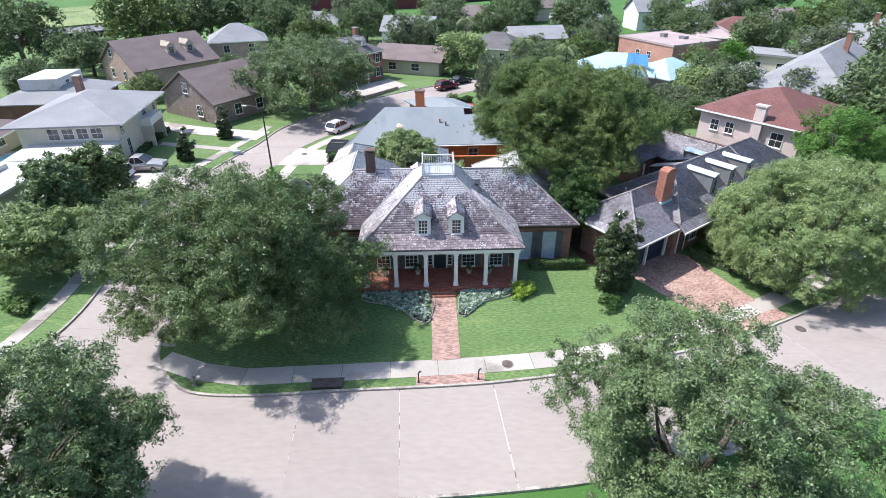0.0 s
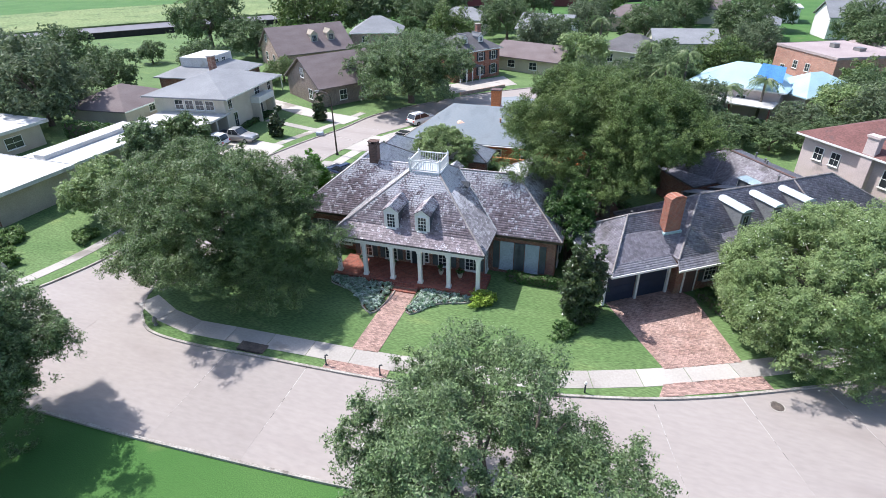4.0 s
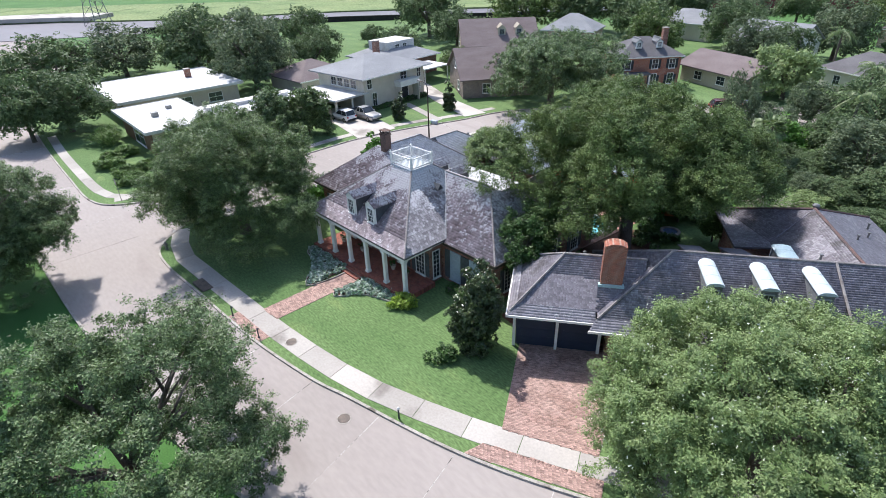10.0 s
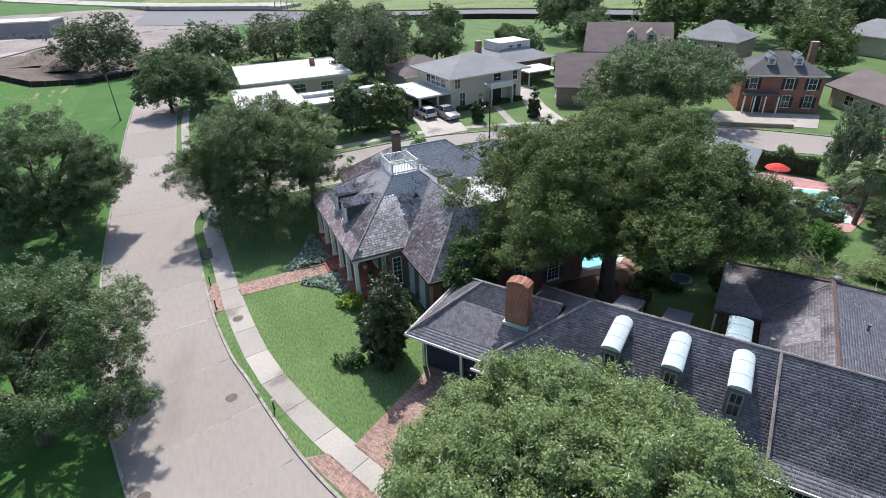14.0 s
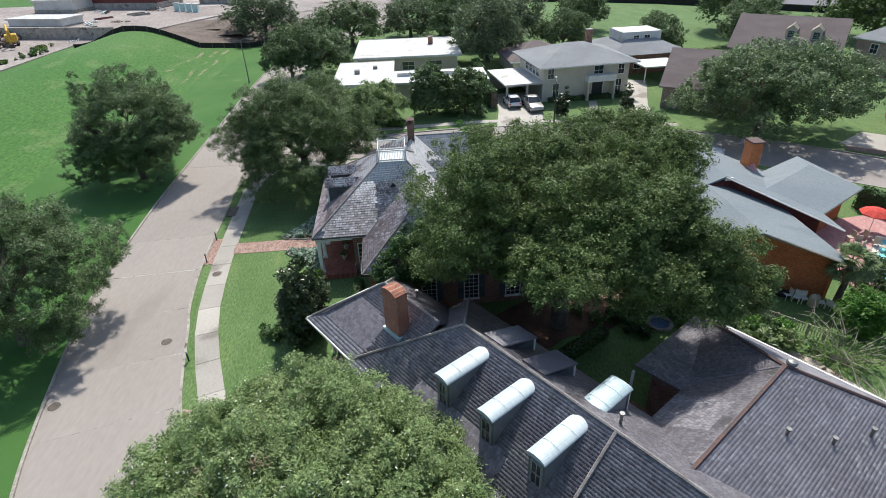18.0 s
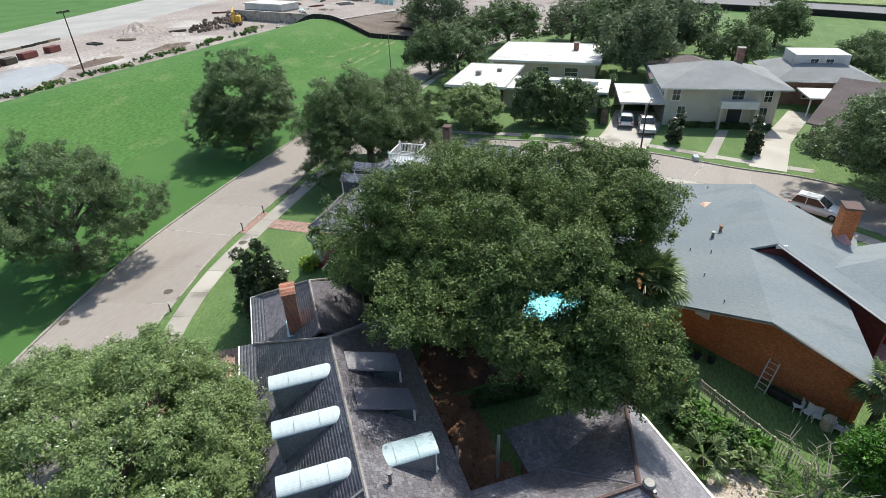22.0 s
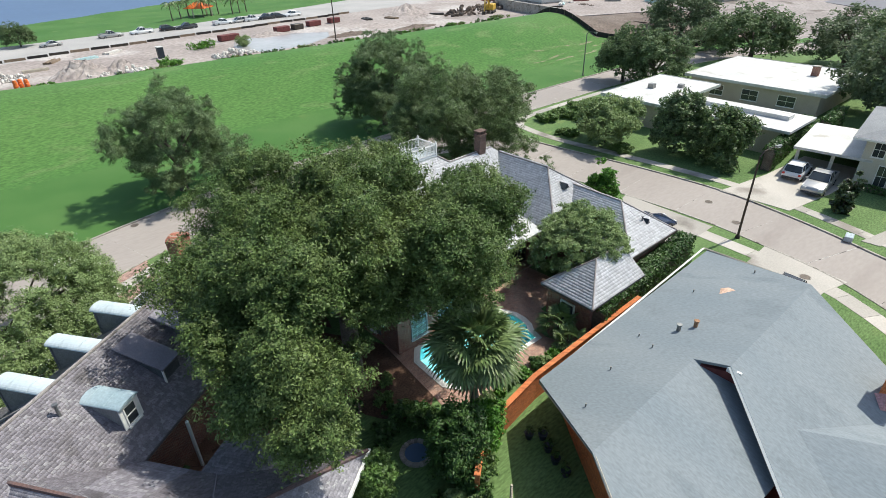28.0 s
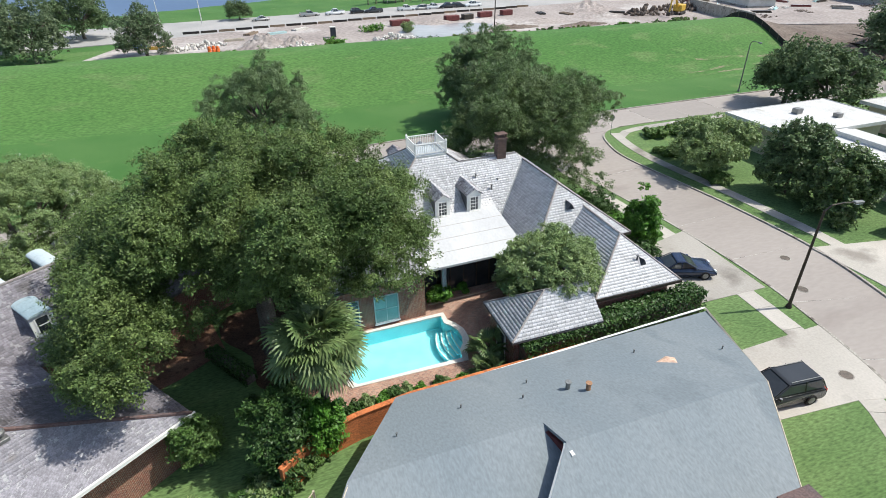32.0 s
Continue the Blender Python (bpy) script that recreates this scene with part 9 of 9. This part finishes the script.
for a, b in zip(fence_line, fence_line[1:]):
    za, zb = (float(levee_height(*q)) for q in (a, b))
    piece("panel", [(*a, za - 0.2), (*b, zb - 0.2), (*b, zb + 1.05), (*a, za + 1.05), (a[0] - 0.06, a[1] - 0.04, za + 1.05), (b[0] - 0.06, b[1] - 0.04, zb + 1.05)], [(0, 1, 2, 3), (3, 2, 5, 4)], FENCE_BLACK, silt)
    part("stake", box(a[0] - 0.04, a[0] + 0.04, a[1] - 0.04, a[1] + 0.04, za - 0.2, za + 1.15), WOOD, silt)
retaining = np.array([(-106, -29), (-110, -44), (-114, -60)])
tagged(part("concrete_wall", band(retaining, offset(retaining, 0.8), 1.0, 4.4), KERB), "long grey concrete flood wall", "wall", kind="structure")


def rubble(x, y, rx, ry, h, n, seed, material, label, size=(0.5, 1.1), z=1.6, name="rubble_pile"):
    """A heap of broken rock."""
    rng = random.Random(seed)
    bm = bmesh.new()
    for i in range(n):
        a, r = rng.random() * 6.283, math.sqrt(rng.random())
        s = rng.uniform(*size)
        at = Vector((math.cos(a) * r * rx, math.sin(a) * r * ry, h * (1 - r) * rng.random() + s * 0.2))
        m = Matrix.Translation(at) @ Euler((rng.random() * 3, rng.random() * 3, rng.random() * 3)).to_matrix().to_4x4() @ Matrix.Diagonal((s, s * rng.uniform(0.5, 0.9), s * rng.uniform(0.4, 0.8), 1))
        bmesh.ops.create_icosphere(bm, subdivisions=1, radius=0.6, matrix=m)
    ob = part(name, bm, material)
    ob.matrix_basis = pose(x, y, z)
    return tagged(ob, label, "rubble", kind="stuff")


def mound(x, y, rx, ry, h, seed, material, label, z=1.6, n=18):
    rng = np.random.default_rng(seed)
    v, f = [], []
    for j in range(n + 1):
        for i in range(n + 1):
            u, w = i / n * 2 - 1, j / n * 2 - 1
            d = max(0.0, 1 - math.hypot(u, w))
            v.append((u * rx, w * ry, h * d * (0.75 + 0.5 * rng.random()) - 0.1))
    for j in range(n):
        for i in range(n):
            a = j * (n + 1) + i
            f.append((a, a + 1, a + n + 2, a + n + 1))
    ob = piece("earth_mound", v, f, material)
    ob.matrix_basis = pose(x, y, z)
    return tagged(ob, label, "mound", "earth heaps")


rubble(-20.0, -45.5, 5.0, 2.2, 1.3, 70, 1, RUBBLE, "heap of white broken limestone")
rubble(20.0, -54.5, 4.5, 3.4, 1.2, 60, 2, RUBBLE, "heap of white broken limestone")
rubble(0.5, -44.5, 3.0, 2.0, 1.0, 40, 3, RUBBLE, "heap of white broken limestone")
rubble(-98.0, -56.0, 9.0, 5.0, 3.0, 90, 4, MUD, "tangled heap of brown debris", (0.6, 1.6))
mound(8.0, -48.5, 6.0, 4.0, 3.2, 5, DIRT, "heap of pale sandy earth")
mound(-37.0, -66.0, 6.0, 4.0, 1.0, 6, DIRT, "heap of pale sandy earth")
mound(-86.0, -72.0, 9.0, 6.0, 2.6, 7, DIRT, "heap of pale sandy earth")
mound(-128.0, -8.0, 12.0, 5.0, 2.0, 8, MUD, "heap of brown earth", 1.5)
mound(-112.0, -2.0, 6.0, 4.0, 1.4, 28, MUD, "heap of brown earth", 1.5)
rubble(-118.0, 6.0, 7.0, 4.0, 1.5, 50, 29, MUD, "heap of brown clods and debris", (0.4, 1.0), 1.4)
rubble(7.0, -46.2, 3.2, 2.0, 0.9, 45, 11, RUBBLE, "heap of grey broken stone", (0.3, 0.7))
rubble(26.0, -52.0, 3.5, 2.5, 1.0, 45, 12, RUBBLE, "heap of white broken limestone")
rubble(-112.0, -60.0, 8.0, 5.0, 3.4, 80, 13, MUD, "tangled heap of brown debris", (0.6, 1.6))
mound(1.5, -47.5, 4.5, 3.0, 2.2, 14, DIRT, "heap of pale sandy earth")
mound(2.0, -48.5, 4.0, 2.6, 0.9, 15, DIRT, "heap of pale sandy earth")
mound(-52.0, -50.0, 8.0, 3.0, 0.9, 16, MUD, "ridge of churned wet earth")
mound(-62.0, -56.0, 9.0, 3.5, 1.0, 17, DIRT, "ridge of churned earth")
mound(-70.0, -47.0, 8.0, 3.0, 0.8, 18, MUD, "ridge of churned wet earth")
mound(-82.0, -58.0, 8.0, 4.0, 1.3, 19, DIRT, "heap of pale sandy earth")
mound(-44.0, -70.0, 5.0, 2.0, 0.6, 20, MUD, "ridge of churned wet earth")
for i in range(26):
    x = 30.0 - i * 5.1
    shrub("reeds", x + 1.5 * math.sin(i * 2.1), -40.6 + 0.9 * math.sin(i * 1.7) - (0 if x > -20 else 0.0), 1.1 + 0.6 * (i % 3), 0.7 + 0.3 * (i % 2), 300 + i, (BRIGHT, GRASS_TUFT, HEDGE)[i % 3], "rough weeds at the foot of the levee", 0.2, 10, 60, 1.55, 2.2, 0, "weeds", "levee foot weeds")
shrub("bush", -6.5, -44.5, 2.2, 1.6, 350, BRIGHT, "leafy green bush beside the rubble", 0.2, 16, 80, 1.55, 1.6)
shrub("bush", -18.0, -60.0, 2.6, 1.8, 351, BRIGHT, "leafy green bush beside the puddle", 0.2, 16, 80, 1.55, 1.6)
barrier = thing("site_barrier", (0, 0, 1.6), 0, "long line of low dark barriers beside the lake road", "barrier")
for i in range(24):
    x = 24.0 - i * 4.2
    y = -75.0 - 0.12 * (24 - x) + 0.4 * math.sin(i)
    part("rail", box(x - 1.9, x + 1.9, y - 0.15, y + 0.15, 0, 0.55), (FENCE_BLACK, BRONZE, WOOD)[i % 3], barrier)
for i, (x, y, tone) in enumerate(((14.0, -60.0, TAN), (4.0, -66.0, COPPER), (-2.0, -70.0, RUBBLE), (10.0, -68.0, WOOD), (-70.0, -70.0, BRONZE), (-76.0, -66.0, WOOD), (34.0, -60.0, TARP), (-90.0, -62.0, BRONZE), (30.0, -56.0, YELLOW))):
    p = thing("stacked_materials", (x, y, 1.6), 20 * i, "stack of building materials on bare earth", "building materials")
    for k in range(4):
        part("beam", box(-2.2, 2.2, -0.9 + 0.45 * k, -0.55 + 0.45 * k, 0, 0.35 + 0.1 * (k % 2)), tone, p)
rs = random.Random(77)
for i in range(20):
    x, y = rs.uniform(-168.0, -104.0), rs.uniform(-66.0, -36.0)
    rubble(x, y, rs.uniform(1.5, 4.0), rs.uniform(1.2, 2.6), rs.uniform(0.5, 1.3), 26, 400 + i, (MUD, RUBBLE, MUD, DIRT)[i % 4], "scattered clods and broken concrete on the site", (0.3, 0.8), 1.3)
for i in range(16):
    p = thing("stacked_materials", (rs.uniform(-170.0, -118.0), rs.uniform(-80.0, -40.0), 1.4), rs.uniform(0, 180), "stack of pipes and beams on bare earth", "building materials")
    for k in range(5):
        part("beam", box(-2.6, 2.6, -1.0 + 0.42 * k, -0.65 + 0.42 * k, 0, 0.4 + 0.3 * (k % 2)), (STEEL, WOOD, SHED_RED, MEMBRANE, COPPER, BRONZE)[(i + k // 3) % 6], p)
p = thing("traffic_barrels", (17.2, -44.6, 1.6), 0, "stack of orange traffic barrels on the site", "traffic barrels")
for i in range(7):
    part("barrel", lathe([(0.42, 0), (0.36, 0.3), (0.36, 0.6), (0.28, 1.0), (0.2, 1.05)], 10, ((i % 3) * 0.8, (i // 3) * 0.8, 0.6 * (i % 2))), ORANGE, p)
p = thing("excavator", (-103.0, -52.0, 1.6), 30, "yellow excavator on the building site", "excavator")
boxes("track", [(-2.0, 2.0, -1.3, -0.7, 0, 0.8), (-2.0, 2.0, 0.7, 1.3, 0, 0.8)], FENCE_BLACK, p, 0.2)
part("cab", box(-1.6, 1.6, -1.2, 1.2, 0.9, 2.6, 0.15), YELLOW, p)
part("boom", tube([(1.4, 0, 1.8), (4.0, 0, 5.0), (6.5, 0, 4.0)], [0.35, 0.3, 0.25], 5), YELLOW, p)
part("stick", tube([(6.5, 0, 4.0), (7.2, 0, 1.2)], [0.22, 0.18], 5), YELLOW, p)
part("bucket", box(6.8, 7.8, -0.5, 0.5, 0.4, 1.3, 0.1), BRONZE, p)
for i, (x, y, w, tone) in enumerate(((-42, -68, 4.0, SHED_RED), (-47, -69, 3.0, BRONZE), (-53, -71, 4.0, SHED_RED), (-60, -72, 3.4, SHED_RED), (-27, -66, 5.0, SHED_RED))):
    p = thing("skip", (x, y, 1.6), 8, "rusty red steel skip on the site", "skip", "site skips")
    part("body", box(-w / 2, w / 2, -0.9, 0.9, 0.1, 1.4, 0.08), tone, p)
    boxes("rib", [(-w / 4, -w / 4 + 0.12, -0.97, -0.9, 0.1, 1.4), (w / 4, w / 4 + 0.12, -0.97, -0.9, 0.1, 1.4)], tone, p)
p = thing("portable_toilet", (-8.0, -55.0, 1.6), 0, "dark portable toilet on the site", "toilet")
part("cabin", box(-0.6, 0.6, -0.6, 0.6, 0, 2.2, 0.05), DARK, p)
part("roof", box(-0.65, 0.65, -0.65, 0.65, 2.2, 2.35, 0.05), MEMBRANE, p)
for i in range(4):
    p = thing("portable_toilet", (-152.0 - 1.6 * i, -24.0 - 2.5 * i, 1.5), 0, "turquoise portable toilet on the site", "toilet", "turquoise toilets")
    part("cabin", box(-0.8, 0.8, -0.8, 0.8, 0, 2.4, 0.05), COPPER, p)
    part("roof", box(-0.85, 0.85, -0.85, 0.85, 2.4, 2.6, 0.05), MEMBRANE, p)
for i, (x, y, w, d, h, mat) in enumerate(((-176, -52, 26, 14, 6.5, SHED_RED), (-172, -74, 16, 12, 4.0, MEMBRANE), (-178, -20, 18, 10, 4.5, ROOF_GREY), (-136, -62, 18, 8, 2.4, MEMBRANE))):
    p = thing("site_building", (x, y, 1.2), 75, ("maroon pumping station shell", "white portable site cabin on earth", "grey metal site shed on earth", "pale concrete foundation slab")[i], "building")
    part("wall", box(-w / 2, w / 2, -d / 2, d / 2, 0, h), mat, p)
    part("plinth", box(-w / 2 - 0.2, w / 2 + 0.2, -d / 2 - 0.2, d / 2 + 0.2, 0, h * 0.35), KERB, p)
    part("roof", box(-w / 2 - 0.4, w / 2 + 0.4, -d / 2 - 0.4, d / 2 + 0.4, h, h + 0.4), MEMBRANE, p)
for x, y, h, label in ((-44.8, -45.7, 11.0, "tall dark lamp post on the building site"), (22.0, -92.0, 8.0, "pale lamp post on the lake road"), (34.0, -104.0, 8.0, "pale lamp post on the lake shore")):
    p = thing("lamp_post", (x, y, 1.4), 0, label, "lamp post")
    part("pole", tube([(0, 0, 0), (0, 0, h)], [0.16, 0.09], 7), BRONZE if h > 10 else MEMBRANE, p)
    part("crossbar", tube([(-1.2, 0, h), (1.2, 0, h)], 0.05, 5), BRONZE, p)
    for k in (-1.1, -0.4, 0.4, 1.1):
        part("floodlight", box(k - 0.18, k + 0.18, -0.15, 0.2, h - 0.05, h + 0.3), BRONZE, p)
p = thing("pavilion", (-40.0, -122.0, 1.0), 0, "open park pavilion with an orange roof", "pavilion")
for a in (-3, 3):
    for b in (-2.5, 2.5):
        part("post", box(a - 0.15, a + 0.15, b - 0.15, b + 0.15, 0, 3), TAN, p)
part("roof", lathe([(5.0, 3.0), (4.9, 3.15), (0.3, 5.0)], 4), ORANGE, p)

# ---- canal to the north-west ----
inner_bank = spline([(-330, -104), (-236, -32), (-192, 19), (-170, 54), (-146, 107), (-126, 134), (-82, 178), (-25, 228), (40, 275)], 12)
wide, narrow = offset(inner_bank, 44), offset(inner_bank, 27)
far_bank = [tuple(np.array(a) + (np.array(b) - np.array(a)) * min(1.0, max(0.0, (p[1] - 30.0) / 60.0))) for p, a, b in zip(inner_bank, wide, narrow)]
tagged(part("canal", band(inner_bank, far_bank, -0.1, 0.12), CANAL), "wide grey drainage canal", "canal", kind="structure")
north_bank = [p for p in inner_bank if p[1] > 62.0]
tagged(part("canal_wall", band(north_bank, offset(north_bank, -1.0), -0.1, 1.7), FENCE_BLACK), "low dark flood wall beside the canal", "wall", kind="structure")
south_bank = [p for p, q in zip(far_bank, inner_bank) if q[1] < 44.0]
tagged(part("canal_embankment", band(south_bank, offset(south_bank, 14), -0.1, 1.9), WALKWAY), "pale concrete embankment across the canal", "embankment", kind="structure")
tagged(part("far_bank", band(far_bank, offset(far_bank, 60), -0.1, 0.6), ROUGH), "pale rough grass on the far bank of the canal", "bank", kind="structure")
p = thing("pylon", (-198.0, 62.0, 0.0), 20, "grey lattice power pylon beside the canal", "pylon")
for s in (-1, 1):
    for t in (-1, 1):
        part("leg", tube([(3.2 * s, 3.2 * t, 0), (1.0 * s, 1.0 * t, 16), (0.7 * s, 0.7 * t, 30)], [0.16, 0.13, 0.1], 4), STEEL, p)
for k in range(7):
    h0, h1 = k * 3.4, (k + 1) * 3.4
    w0, w1 = 3.2 - 2.2 * min(1, h0 / 16), 3.2 - 2.2 * min(1, h1 / 16)
    for s in (-1, 1):
        part("brace", tube([(-w0, s * w0, h0), (w1, s * w1, h1)], 0.08, 4), STEEL, p)
        part("brace", tube([(s * w0, w0, h0), (s * w1, -w1, h1)], 0.08, 4), STEEL, p)
for h in (20, 25):
    part("crossarm", tube([(-6, 0, h), (6, 0, h)], 0.15, 4), STEEL, p)



# ---- brick path, driveway and aprons, brick by brick ----
def outline_mid(flat, x, y):
    """Whether a spot lies in the nearer half of a paved outline."""
    ys = [q[1] for q in flat]
    return y < min(ys) + 0.6 * (max(ys) - min(ys))


def pavers(name, outline, turn, label, level=0.125, L=0.205, W=0.1, seed=1):
    """Bricks in running bond over a sandy bed, clipped to an outline."""
    ob = thing(name, (0, 0, 0), 0, label, "path" if name == "brick_path" else "driveway", kind="structure")
    part("sand_bed", prism(outline, -0.1, level), MORTAR, ob)
    rng = np.random.default_rng(seed)
    c, s = math.cos(radians(turn)), math.sin(radians(turn))
    flat = [(x * c + y * s, -x * s + y * c) for x, y in outline]
    y0, y1 = min(q[1] for q in flat), max(q[1] for q in flat)
    v, f = [], []
    k, y = 0, y0
    single, one = 0, None
    while y < y1 - 0.03:
        for a, b in spans(flat, y + W / 2):
            x = a - (L / 2 if k % 2 else 0)
            while x < b:
                p0, p1 = max(a, x) + 0.005, min(b, x + L) - 0.005
                x += L
                if p1 - p0 < 0.03:
                    continue
                h = level + 0.008 + 0.008 * rng.random()
                if single < 300 and p1 - p0 > L - 0.012 and outline_mid(flat, (p0 + p1) / 2, y):
                    bx, by = (p0 + p1) / 2, y + W / 2
                    if one is None:
                        first = part("brick", box(-L / 2 + 0.005, L / 2 - 0.005, -W / 2 + 0.005, W / 2 - 0.005, 0, 0.012, 0.004), PAVER, ob)
                        one = first.data
                    else:
                        first = new("brick", one)
                        first.parent = ob
                    first.matrix_basis = pose(bx * c - by * s, bx * s + by * c, h - 0.012, 0, 0, turn)
                    single += 1
                    continue
                n0 = len(v)
                q0, q1 = y + 0.005, y + W - 0.005
                for px, py, pz in ((p0, q0, level), (p1, q0, level), (p1, q1, level), (p0, q1, level), (p0 + 0.006, q0 + 0.006, h), (p1 - 0.006, q0 + 0.006, h), (p1 - 0.006, q1 - 0.006, h), (p0 + 0.006, q1 - 0.006, h)):
                    v.append((px * c - py * s, px * s + py * c, pz))
                f += [(n0 + 4, n0 + 5, n0 + 6, n0 + 7), (n0, n0 + 1, n0 + 5, n0 + 4), (n0 + 1, n0 + 2, n0 + 6, n0 + 5), (n0 + 2, n0 + 3, n0 + 7, n0 + 6), (n0 + 3, n0, n0 + 4, n0 + 7)]
        y += W
        k += 1
    tagged(indexed("brickwork", v, f, PAVER, ob), kind="stuff")
    return ob


pavers("brick_path", [(-0.8, 26.95), (1.05, 27.1), (0.85, 34.75), (-1.0, 34.7)], 2, "weathered red brick path up to the porch", seed=1)
pavers("brick_path", [(-1.75, 24.72), (2.55, 25.0), (2.5, 25.75), (-1.8, 25.45)], 4, "red brick strip across the verge", seed=2)
pavers("brick_driveway", [(18.85, 31.35), (23.5, 33.6), (20.9, 40.2), (18.7, 41.6), (14.3, 38.2)], 36, "weathered red brick driveway before the garage", seed=3)
pavers("brick_driveway", [(18.55, 28.75), (25.0, 31.6), (24.5, 32.6), (18.8, 29.95)], 22, "red brick apron across the verge", seed=4)
